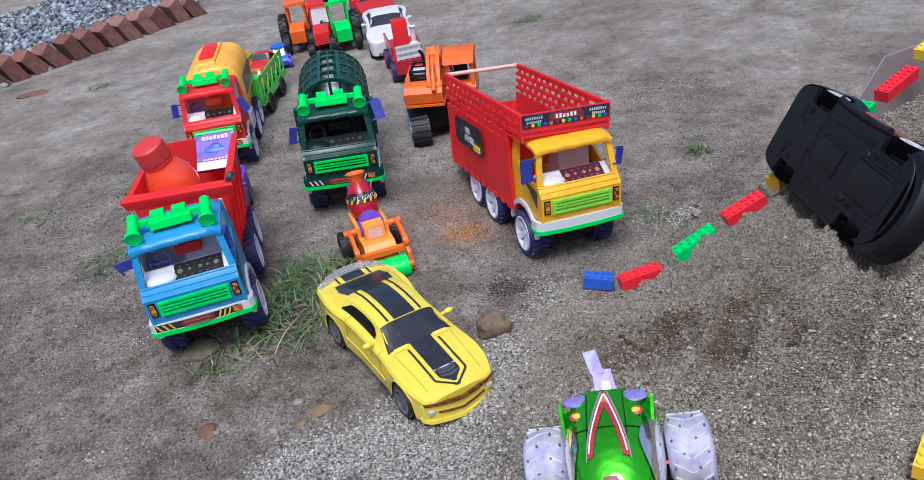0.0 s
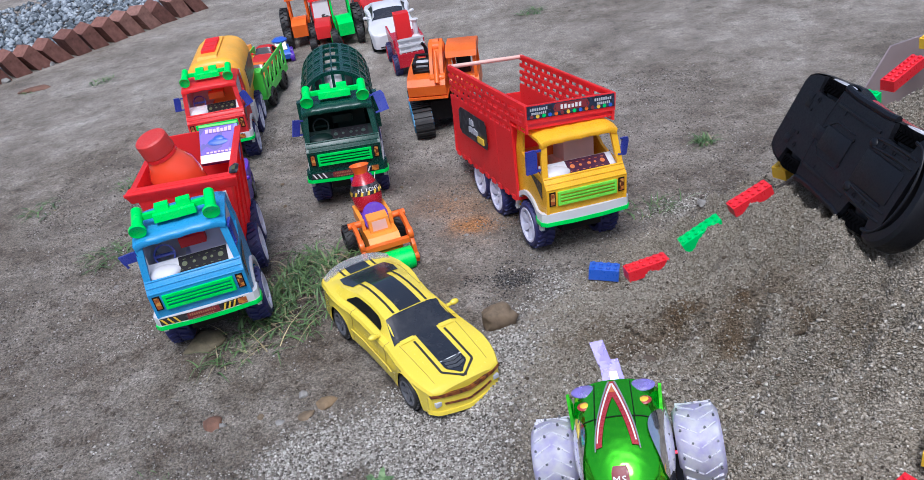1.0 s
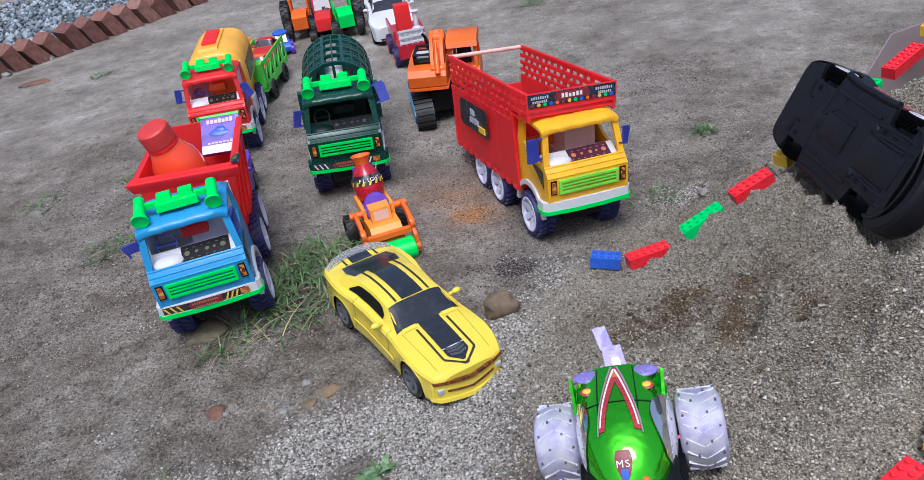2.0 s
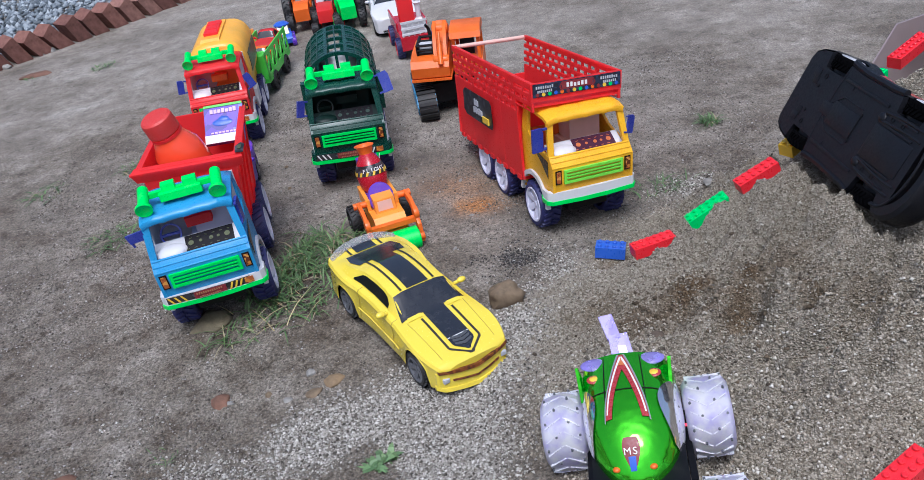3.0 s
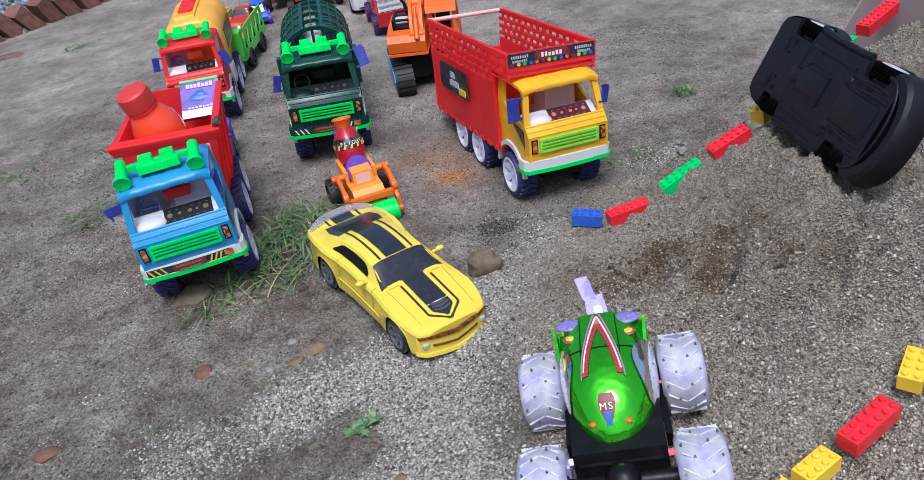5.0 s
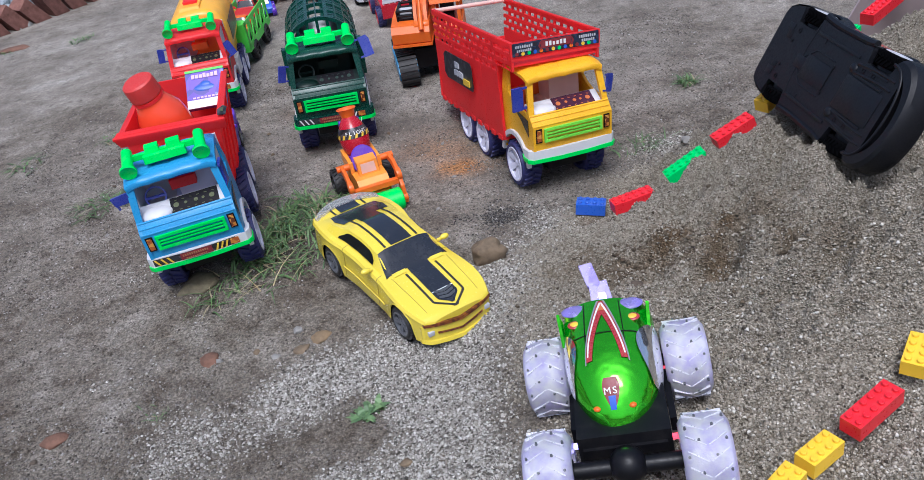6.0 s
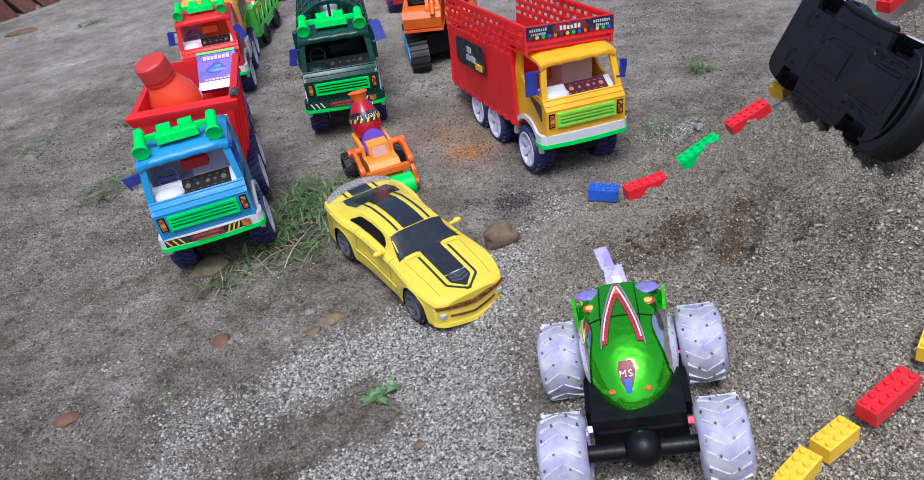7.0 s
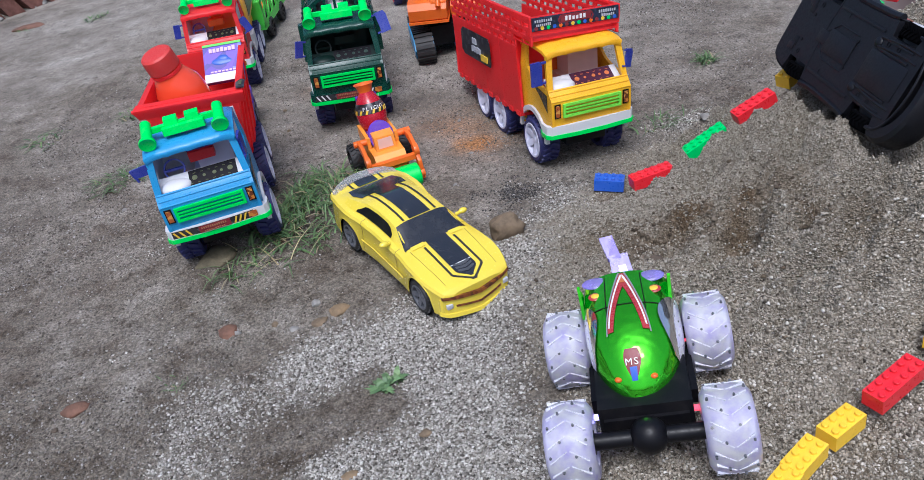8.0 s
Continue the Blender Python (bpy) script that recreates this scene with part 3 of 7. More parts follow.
# ---- the four cab trucks ----
def wheel_meshes(radius, width, tyre_mat, rim_mat, lugs=22, spokes=5):
    """Tyre with tread blocks and a spoked rim, axle along x, outer face towards +x."""
    bm = B()
    r, w = radius * 0.93, width / 2
    lathe(bm, [(r * 0.76, -w), (r * 0.93, -w), (r, -w * 0.72), (r, w * 0.72), (r * 0.93, w), (r * 0.78, w), (r * 0.74, w * 0.6), (r * 0.74, -w * 0.6), (r * 0.76, -w)], 36, SIDEWAYS)
    for k in range(lugs):
        a = 2 * math.pi * k / lugs
        for side in (-1, 1):
            off = math.pi / lugs if side > 0 else 0
            m = Matrix.Rotation(a + off, 4, "X")
            c = bmesh.ops.create_cube(bm, size=1, matrix=m @ Matrix.Translation((side * w * 0.42, 0, r * 1.02)) @ Matrix.Rotation(side * 0.45, 4, "Z") @ Matrix.Diagonal((w * 0.78, radius * 0.11, radius * 0.12, 1)))
    tyre = mesh_of("tyre", bm, tyre_mat, 40)
    bm = B()
    lathe(bm, [(r * 0.66, w * 0.45), (r * 0.68, w * 0.98), (r * 0.76, w * 1.05), (r * 0.80, w * 1.0), (r * 0.80, w * 0.5), (r * 0.66, w * 0.45)], 32, SIDEWAYS)
    lathe(bm, [(0, w * 0.80), (r * 0.12, w * 0.80), (r * 0.15, w * 0.72), (r * 0.22, w * 0.66), (r * 0.22, w * 0.2), (0, w * 0.2)], 18, SIDEWAYS)
    for k in range(spokes):
        m = Matrix.Rotation(2 * math.pi * k / spokes, 4, "X")
        inner, outer = [], []
        for row, (rad, half, x) in zip((inner, outer), ((r * 0.14, r * 0.13, w * 0.66), (r * 0.72, r * 0.17, w * 0.94))):
            row += [bm.verts.new(m @ Vector(c)) for c in ((x, -half, rad), (x + w * 0.05, 0, rad), (x, half, rad), (x - w * 0.3, half, rad), (x - w * 0.3, -half, rad))]
        for a, b in zip(range(5), (1, 2, 3, 4, 0)):
            bm.faces.new((inner[a], inner[b], outer[b], outer[a]))
        bm.faces.new(inner[::-1])
        bm.faces.new(outer)
    rim = mesh_of("rim", bm, rim_mat, 40)
    bm = B()
    lathe(bm, [(0, -w * 0.4), (r * 0.72, -w * 0.4), (r * 0.72, w * 0.2), (0, w * 0.2)], 24, SIDEWAYS)
    well = mesh_of("wheel_disc", bm, tyre_mat)
    return tyre, rim, well


def put_wheel(parent, meshes, x, y, z, label=""):
    flip = pose(x, y, z, 0, 0, 0 if x > 0 else 180) @ pose(0, 0, 0, random.uniform(0, 360))
    tyre = part("tyre", meshes[0], None, parent, label, at=flip)
    part("rim", meshes[1], None, tyre)
    part("wheel_disc", meshes[2], None, tyre)


def bars(bm, x0, x1, y, z0, z1, n, t=0.0006, rng=random):
    """Short upright bars standing in for lettering that cannot be read."""
    w = (x1 - x0) / n
    for k in range(n):
        h = (z1 - z0) * rng.uniform(0.75, 1.0)
        box(bm, x0 + k * w, x0 + k * w + w * 0.62, y - t, y, z0, z0 + h)
    return bm


TRUCK_WHEEL = wheel_meshes(0.0345, 0.03, TYRE_NAVY, LILAC_WHITE, 22, 6)
CW = 0.0595   # half width of a cab


def arch(cy, cz, r, a0, a1, n):
    return [(cy + r * math.cos(radians(a0 + (a1 - a0) * k / n)), cz + r * math.sin(radians(a0 + (a1 - a0) * k / n))) for k in range(n + 1)]


def cab_truck(m, cab, label, lamps=True, lining=False, dials=DIAL_GREEN, seat=PINKISH, bumper_print=True, back=RED, wheels=(0.062, 0.186, 0.258), length=0.32, track=0.0495, mirrors=((-0.0715, 0.014, 0.147, 0, 0, 8, 0.92), (0.0665, 0.016, 0.142, 0, 14, 25, 0.72))):
    """A toy lorry facing -y: cab with open windows, bumper, grille, mirrors, chassis and six wheels."""
    t = thing("toy_truck", m, label, "toy truck", "toy trucks")
    ax, rr = wheels[0], 0.041
    # front panel with three shallow ribs under the screen
    bm = B()
    plate(bm, [(-CW, 0.001, 0.074), (CW, 0.001, 0.074), (CW - 0.001, -0.001, 0.1095), (-CW + 0.001, -0.001, 0.1095)], 0.004)
    plate(bm, [(-CW + 0.001, -0.001, 0.109), (CW - 0.001, -0.001, 0.109), (CW - 0.001, 0.0095, 0.1235), (-CW + 0.001, 0.0095, 0.1235)], 0.004)
    for k in range(3):
        f = (k + 0.12) / 2.35
        y, z = -0.001 + 0.0105 * f, 0.109 + 0.0145 * f
        rod(bm, (-CW + 0.001, y, z), (CW - 0.001, y, z), 0.0013, 8)
    front = part("front_panel", bm, cab, t, bevel=0.0008)
    # screen frame: pillars and header
    zt, yt, zb, yb = 0.170, 0.021, 0.123, 0.010
    for s in (-1, 1):
        bm = B()
        p = [(s * CW, yb, zb), (s * (CW - 0.008), yb, zb), (s * (CW - 0.013), yt, zt), (s * (CW - 0.004), yt, zt)]
        plate(bm, p if s < 0 else p[::-1], 0.005)
        part("pillar", bm, cab, t, bevel=0.0006)
        # door side: lower panel with the wheel arch, rear post, window sill
        lower = [(0.0, 0.074), (-0.001, 0.1095), (0.010, 0.1235), (0.030, 0.1235), (0.050, 0.126), (0.066, 0.131), (0.078, 0.139), (0.100, 0.139), (0.102, 0.058)] + arch(ax, 0.038, rr, 12, 168, 14)
        bm = B()
        x0, x1 = sorted((s * CW, s * (CW - 0.004)))
        prism(bm, lower, x0, x1)
        side = part("door_panel", bm, cab, t, bevel=0.0005)
        bm = B()
        plate(bm, [(s * CW, 0.078, 0.138), (s * CW, 0.100, 0.138), (s * (CW - 0.004), 0.100, 0.169), (s * (CW - 0.004), 0.084, 0.169)], 0.004 * s)
        part("rear_post", bm, cab, t, bevel=0.0005)
        bm = B()
        rim = arch(ax, 0.038, rr + 0.0065, 8, 172, 16) + arch(ax, 0.038, rr, 172, 8, 16)
        prism(bm, rim, *sorted((s * (CW + 0.0035), s * (CW - 0.002))))
        part("wheel_arch", bm, WHITE, t, bevel=0.0006)
        bm = B()
        plate(bm, [(s * (CW + 0.0008), 0.012, 0.116), (s * (CW + 0.0008), 0.056, 0.121), (s * (CW + 0.0008), 0.034, 0.109), (s * (CW + 0.0008), 0.012, 0.092)], 0.0006 * s)
        part("side_sticker", bm, DASH_PRINT, side)
        # mirror: arm and tall blade
        bm = B()
        plate(bm, [(-0.009, 0, -0.017), (0.008, 0, -0.017), (0.009, 0, 0.011), (0.006, 0, 0.018), (-0.009, 0, 0.018)], 0.004)
        box(bm, *sorted((-s * 0.008, -s * 0.016)), 0.0, 0.003, 0.014, 0.017)
        box(bm, *sorted((-s * 0.008, -s * 0.016)), 0.0, 0.003, -0.016, -0.013)
        part("mirror", bm, NAVY, t, "navy blue wing mirror", bevel=0.0008, at=pose(*mirrors[0 if s < 0 else 1][:6]) @ Matrix.Scale(mirrors[0 if s < 0 else 1][6], 4))
        # headlamp sticker
        bm = B()
        hx = s * 0.0512
        plate(bm, [(hx - 0.0045, -0.0012, 0.086), (hx + 0.0045, -0.0012, 0.086), (hx + 0.0045, -0.0016, 0.106), (hx - 0.0045, -0.0016, 0.106)], 0.001)
        lamp = part("headlamp", bm, BLACK, front, "dark headlamp sticker with an orange lens")
        bm = B()
        plate(bm, [(hx - 0.003, -0.0022, 0.088), (hx + 0.003, -0.0022, 0.088), (hx + 0.003, -0.0026, 0.104), (hx - 0.003, -0.0026, 0.104)], 0.0008)
        part("lens", bm, LAMP_PRINT, t)
    # roof with lengthwise waves
    bm = B()
    n = 24
    prof = []
    for k in range(n + 1):
        x = -(CW - 0.003) + 2 * (CW - 0.003) * k / n
        prof.append((x, 0.0011 * (abs(math.sin(math.pi * 4 * k / n)) ** 0.4) - 0.005 * abs(x / CW) ** 6))
    rows = [(0.0165, 0.1690), (0.0180, 0.1725), (0.030, 0.1762), (0.075, 0.1775), (0.100, 0.1745), (0.104, 0.168)]
    vs = [[bm.verts.new((x * (0.97 if i == 0 else 1), y, z + d)) for x, d in prof] for i, (y, z) in enumerate(rows)]
    for a, b in zip(vs, vs[1:]):
        for k in range(n):
            bm.faces.new((a[k], a[k + 1], b[k + 1], b[k]))
    geom = bmesh.ops.extrude_face_region(bm, geom=bm.faces[:])
    bmesh.ops.translate(bm, vec=(0, 0.0015, -0.0042), verts=[v for v in geom["geom"] if isinstance(v, bmesh.types.BMVert)])
    part("roof", bm, cab, t, sharp=50)
    bm = B()
    top = 0.134 if cab is YELLOW else 0.171
    plate(bm, [(-CW + 0.002, 0.104, 0.058), (-CW + 0.002, 0.104, top), (CW - 0.002, 0.104, top), (CW - 0.002, 0.104, 0.058)], 0.004)
    part("cab_back", bm, ORANGE if cab is YELLOW else SHADED_INSIDE if cab is DARK_GREEN else WHITE, t)
    # inside: seat box, dashboard with its print, driver's tub and steering wheel
    bm = B()
    box(bm, -0.004, 0.042, 0.062, 0.098, 0.10, 0.160)
    box(bm, -0.012, 0.040, 0.046, 0.098, 0.10, 0.118)
    part("seat", bm, seat, t, bevel=0.003)
    bm = B()
    box(bm, -0.010, 0.022, 0.044, 0.058, 0.1375, 0.1500)
    if back:
        rest = part("headrest", bm, back, t, bevel=0.001)
        if back is RED:
            part("headrest_top", box_of(-0.011, 0.023, 0.050, 0.060, 0.1502, 0.1585), NAVY, rest, "navy blue top of the headrest")
    else:
        bm.free()
    bm = B()
    plate(bm, [(-CW + 0.006, 0.012, 0.116), (CW - 0.006, 0.012, 0.116), (CW - 0.006, 0.036, 0.131), (-CW + 0.006, 0.036, 0.131)], 0.004)
    dash = part("dashboard", bm, WHITE if cab is not DARK_GREEN else SHADED_INSIDE, t)
    bm = B()
    plate(bm, [(-0.016, 0.0135, 0.1184), (0.044, 0.0135, 0.1184), (0.044, 0.0345, 0.1314), (-0.016, 0.0345, 0.1314)], 0.0008)
    ink = part("dashboard_print", bm, DASH_PLUM if dials is DIAL_ORANGE else DASH_INK, dash, "dark dashboard print with round dials")
    slope = math.degrees(math.atan2(0.013, 0.021))
    for x, r in ((-0.009, 0.0034), (0.003, 0.0020), (0.016, 0.0026), (0.025, 0.0018), (0.036, 0.0034)):
        bm = lathe(B(), [(r, 0), (r, 0.0006), (r * 0.76, 0.0006), (r * 0.76, 0.0003), (r * 0.4, 0.0003), (r * 0.36, 0.0006), (0, 0.0006)], 14, pose(x, 0.0245, 0.1256, slope))
        part("dial", bm, dials, dash)
    bm = B()
    for k in range(12):
        m = pose(-0.0135 + 0.0047 * k, 0.0180 + 0.012 * (k % 2), 0.1216 + 0.0074 * (k % 2), slope, 0, 30 - 13 * (k % 6))
        bmesh.ops.create_cube(bm, size=1, matrix=m @ Matrix.Diagonal((0.0034, 0.0008, 0.0008, 1)))
    tagged(part("dash_marking", bm, dials, t), kind="stuff")
    if lining:
        for s in (-1, 1):
            bm = B()
            box(bm, *sorted((s * (CW - 0.0045), s * (CW - 0.0065))), 0.040, 0.102, 0.09, 0.166)
            part("inner_lining", bm, WHITE, t)
    bm = B()
    ball(bm, (-0.034, 0.024, 0.121), 0.021, 0.015, 0.0085, 18)
    part("driver_tub", bm, WHITE if cab is not DARK_GREEN else SHADED_INSIDE, t)
    bm = B()
    wheel_m = pose(-0.031, 0.042, 0.136, 62)
    lathe(bm, [(0.0115, -0.0016), (0.0135, -0.0016), (0.0135, 0.0016), (0.0115, 0.0016), (0.0115, -0.0016)], 20, wheel_m)
    box(bm, -0.0425, -0.0195, 0.0405, 0.0435, 0.1345, 0.1375)
    if cab is YELLOW:
        bm.free()
    else:
        part("steering_wheel", bm, SHADED_INSIDE if cab is DARK_GREEN else NAVY, t)
    # bumper: white band with its sticker, and the green lip below
    bm = B()
    band = [(-0.0660, 0.020), (-0.0655, 0.006), (-0.060, 0.000), (-0.02, -0.0035), (0.02, -0.0035), (0.060, 0.000), (0.0655, 0.006), (0.0660, 0.020)]
    def strip(bm, z0, z1, grow, thick):
        o = [(x * (1 + grow), y - grow * 0.04) for x, y in band]
        i = [(x * (1 + grow) * 0.94, y + thick) for x, y in band]
        va = [bm.verts.new((x, y, z0)) for x, y in o] + [bm.verts.new((x, y, z0)) for x, y in i[::-1]]
        vb = [bm.verts.new((v.co.x, v.co.y, z1)) for v in va]
        bm.faces.new(va[::-1])
        bm.faces.new(vb)
        for k in range(len(va)):
            j = (k + 1) % len(va)
            bm.faces.new((va[k], va[j], vb[j], vb[k]))
    strip(bm, 0.062, 0.0745, 0.0, 0.006)
    bumper = part("bumper", bm, cab if cab is DARK_GREEN else WHITE, t, bevel=0.0008)
    bm = B()
    strip(bm, 0.0566, 0.0622, 0.02, 0.012)
    part("bumper_lip", bm, GREEN, t, "bright green lower bumper lip", bevel=0.0006)
    if bumper_print:
        yf = -0.0046
        def front(x):
            return yf + max(0.0, abs(x) - 0.02) * 0.088
        def patch(bm, x0, x1, z0, z1, out, slant=0.0):
            plate(bm, [(x0, front(x0) - out, z0), (x1, front(x1) - out, z0), (x1 + slant, front(x1) - out, z1), (x0 + slant, front(x0) - out, z1)], 0.0006)
        bm = B()
        for x0, x1 in ((-0.0585, -0.0195), (-0.0195, 0.0195), (0.0195, 0.0465)):
            patch(bm, x0, x1, 0.0636, 0.0732, -0.0008)
        part("bumper_sticker", bm, SIDE_PRINT, bumper, "dark sticker along the bumper")
        bm = B()
        patch(bm, -0.024, 0.016, 0.0640, 0.0728, 0.0004)
        part("name_plaque", bm, PRINT_RED, bumper, "dark red plaque with unreadable lettering")
        bm = B()
        bars(bm, -0.021, 0.012, yf - 0.0008, 0.0692, 0.0720, 12, rng=random.Random(5))
        bars(bm, -0.018, 0.009, yf - 0.0008, 0.0645, 0.0668, 10, rng=random.Random(6))
        tagged(part("lettering", bm, PLAQUE_INK, t), kind="stuff")
        for x, lean in ((-0.052, -0.005), (-0.044, -0.005), (-0.036, -0.005), (0.0195, 0.004), (0.0255, 0.004), (0.0315, 0.004)):
            bm = B()
            patch(bm, x, x + 0.0024, 0.0640, 0.0728, 0.0004, lean)
            part("hazard_stripe", bm, PRINT_YELLOW if cab is not DARK_GREEN else PAPER_WHITE, bumper)
        bm = B()
        patch(bm, 0.0395, 0.0505, 0.0642, 0.0726, 0.0006)
        part("fog_lamp", bm, LAMP_PRINT, bumper, "printed orange fog lamp")
    # grille: frame and bars
    bm = B()
    for x0, x1, z0, z1 in ((-0.0435, 0.0435, 0.1018, 0.1052), (-0.0435, 0.0435, 0.0858, 0.0892), (-0.0435, -0.040, 0.0892, 0.1018), (0.040, 0.0435, 0.0892, 0.1018), (-0.040, 0.040, 0.0926, 0.0944), (-0.040, 0.040, 0.0968, 0.0986)):
        box(bm, x0, x1, -0.0036, -0.0004, z0, z1)
    grille = part("grille", bm, GRILLE_LIME if cab is YELLOW else GREEN, t, "bright green slatted grille", bevel=0.0006)
    if lamps:
        bm = B()
        prism(bm, [(0.036, 0.183), (0.0375, 0.1920), (0.050, 0.1940), (0.050, 0.179)], -0.0255, 0.0255)
        box(bm, -0.044, 0.044, 0.043, 0.050, 0.1880, 0.1945)
        for s in (-1, 1):
            prism(bm, [(0.042, 0.191), (0.0445, 0.2005), (0.053, 0.202), (0.054, 0.191)], *sorted((s * 0.005, s * 0.0215)))
        bar = part("roof_lamp_bar", bm, GREEN, t, "bright green roof lamp bar", bevel=0.0014)
        for s in (-1, 1):
            bm = B()
            lathe(bm, [(0, 0.0008), (0.0088, 0.0004), (0.0102, -0.0004), (0.0106, 0.0026), (0.0100, 0.0044), (0.0070, 0.0056), (0.0066, 0.036), (0.0048, 0.0375), (0, 0.0375)], 22, pose(s * 0.0445, 0.0210, 0.1850, -70))
            part("roof_lamp", bm, GREEN, bar)
            bm = B()
            box(bm, *sorted((s * 0.0405, s * 0.0485)), 0.030, 0.046, 0.172, 0.187)
            part("lamp_foot", bm, GREEN, bar)
    # chassis and axles
    bm = B()
    box(bm, -0.030, 0.030, 0.02, length - 0.01, 0.034, 0.056)
    for y in wheels:
        rod(bm, (-track, y, 0.0345), (track, y, 0.0345), 0.005, 10)
    part("chassis", bm, BLACK, t, bevel=0.001)
    for y in wheels:
        for s in (-1, 1):
            put_wheel(t, TRUCK_WHEEL, s * track, y, 0.0345)
    return t


def slotted_side(bm, x, lean, y0, y1, z0, z1, s, rows):
    """A crate side with rows of small slots along its upper part, built of battens and bars."""
    def at(y, z):
        return (x + s * lean * (z - z0) / (z1 - z0), y, z)
    zs = z1 - rows * 0.0115 - 0.003
    def panel(ya, yb, za, zb, t=0.003):
        p = [at(ya, za), at(yb, za), at(yb, zb), at(ya, zb)]
        plate(bm, p if s > 0 else p[::-1], t)
    panel(y0, y1, z0, zs)
    n = int((y1 - y0) / 0.0225)
    w = (y1 - y0) / n
    for r in range(rows):
        za = zs + r * 0.0115
        panel(y0, y1, za + 0.0058, za + 0.0115, 0.0034)
        for k in range(n + 1):
            yc = y0 + k * w
            panel(max(y0, yc + 0.010 * (r % 2) - 0.0024 - 0.0024 * (k % 4 == 0)), min(y1, yc + 0.010 * (r % 2) + 0.0024 + 0.0024 * (k % 4 == 0)), za, za + 0.0058) if yc + 0.010 * (r % 2) < y1 else None
    panel(y0, y1, z1 - 0.003, z1, 0.005)
    # upright ribs
    for k in range(0, n + 1, 3):
        yc = y0 + k * w
        p = [(v[0] + s * 0.0003, v[1], v[2]) for v in (at(max(y0, yc - 0.002), z0), at(min(y1, yc + 0.002), z0), at(min(y1, yc + 0.002), zs), at(max(y0, yc - 0.002), zs))]
        plate(bm, p if s > 0 else p[::-1], 0.003)


CRATE_SET = Matrix.Translation((0, 0.05, 0.205)) @ pose(0, 0, 0, -3.4, 2.0, 0) @ Matrix.Translation((0, -0.05, -0.205))


def crate_body(t):
    """Tall red crate with an open top, slotted sides and a board over the cab."""
    y0, y1, z0, z1, hw, yb = 0.100, 0.375, 0.066, 0.213, 0.0600, 0.043
    for s in (-1, 1):
        bm = B()
        slotted_side(bm, s * hw, 0.0065, y0, y1, z0, z1, s, 4)
        slotted_side(bm, s * (hw + 0.005), 0.0015, yb, y0 + 0.001, 0.1745, z1, s, 3)
        for k in range(10):
            ya = y0 + 0.006 + k * 0.028
            if 0.10 < ya < 0.36:
                box(bm, *sorted((s * (hw - 0.002), s * (hw + 0.0015))), ya, ya + 0.014, z0 - 0.006, z0 + 0.001)
        side = part("crate_side", bm, RED, t, at=CRATE_SET)
        bm = B()
        plate(bm, [(s * (hw + 0.0075), 0.200, 0.112), (s * (hw + 0.0075), 0.315, 0.112), (s * (hw + 0.009), 0.322, 0.120), (s * (hw + 0.009), 0.322, 0.150), (s * (hw + 0.009), 0.312, 0.156), (s * (hw + 0.009), 0.203, 0.156), (s * (hw + 0.009), 0.196, 0.150), (s * (hw + 0.0075), 0.196, 0.119)], 0.001 * s)
        sticker = part("side_sticker", bm, SIDE_PRINT, side, "black sticker with grey and yellow print")
        bm = B()
        xs = s * (hw + 0.0102)
        box(bm, *sorted((xs, xs - s * 0.002)), 0.207, 0.233, 0.1175, 0.1265)
        part("sticker_badge", bm, PRINT_YELLOW, t, at=CRATE_SET)
        bm = B()
        for k in range(7):
            box(bm, *sorted((xs, xs - s * 0.002)), 0.236 + 0.0056 * k, 0.2396 + 0.0056 * k, 0.1245 + 0.0012 * (k % 2), 0.1330 + 0.0008 * (k % 3))
        for k in range(4):
            box(bm, *sorted((xs, xs - s * 0.002)), 0.252 + 0.0044 * k, 0.2550 + 0.0044 * k, 0.1375, 0.1455 + 0.0014 * (k % 2))
        tagged(part("lettering", bm, SILVER, t, at=CRATE_SET), kind="stuff")
    bm = B()
    plate(bm, [(-hw - 0.006, yb - 0.001, 0.188), (hw + 0.006, yb - 0.001, 0.188), (hw + 0.0068, yb - 0.001, z1), (-hw - 0.0068, yb - 0.001, z1)], 0.004)
    box(bm, -hw - 0.004, hw + 0.004, yb + 0.002, y0 + 0.006, 0.180, 0.183)
    box(bm, -hw, hw, y0 + 0.006, y0 + 0.010, z0, z1 - 0.02)
    head = part("crate_headboard", bm, RED, t, bevel=0.0006, at=CRATE_SET)
    bm = B()
    box(bm, -hw - 0.004, hw + 0.004, yb - 0.0026, yb - 0.0012, 0.1945, 0.2120)
    part("name_board", bm, BOARD_PRINT, head, "dark printed name board with white and coloured shapes")
    bm = B()
    yf = yb - 0.0028
    box(bm, -0.0225, 0.0225, yf, yf + 0.0008, 0.2005, 0.2110)
    part("name_plaque", bm, PRINT_RED, t, "dark red plaque", at=CRATE_SET)
    bm = B()
    bars(bm, -0.016, 0.016, yf - 0.0002, 0.2028, 0.2088, 6, rng=random.Random(2))
    tagged(part("lettering", bm, PAPER_WHITE, t, at=CRATE_SET), kind="stuff")
    bm = B()
    bars(bm, -0.060, -0.034, yf, 0.2055, 0.2095, 8, rng=random.Random(3))
    bars(bm, -0.058, -0.036, yf, 0.2003, 0.2040, 8, rng=random.Random(4))
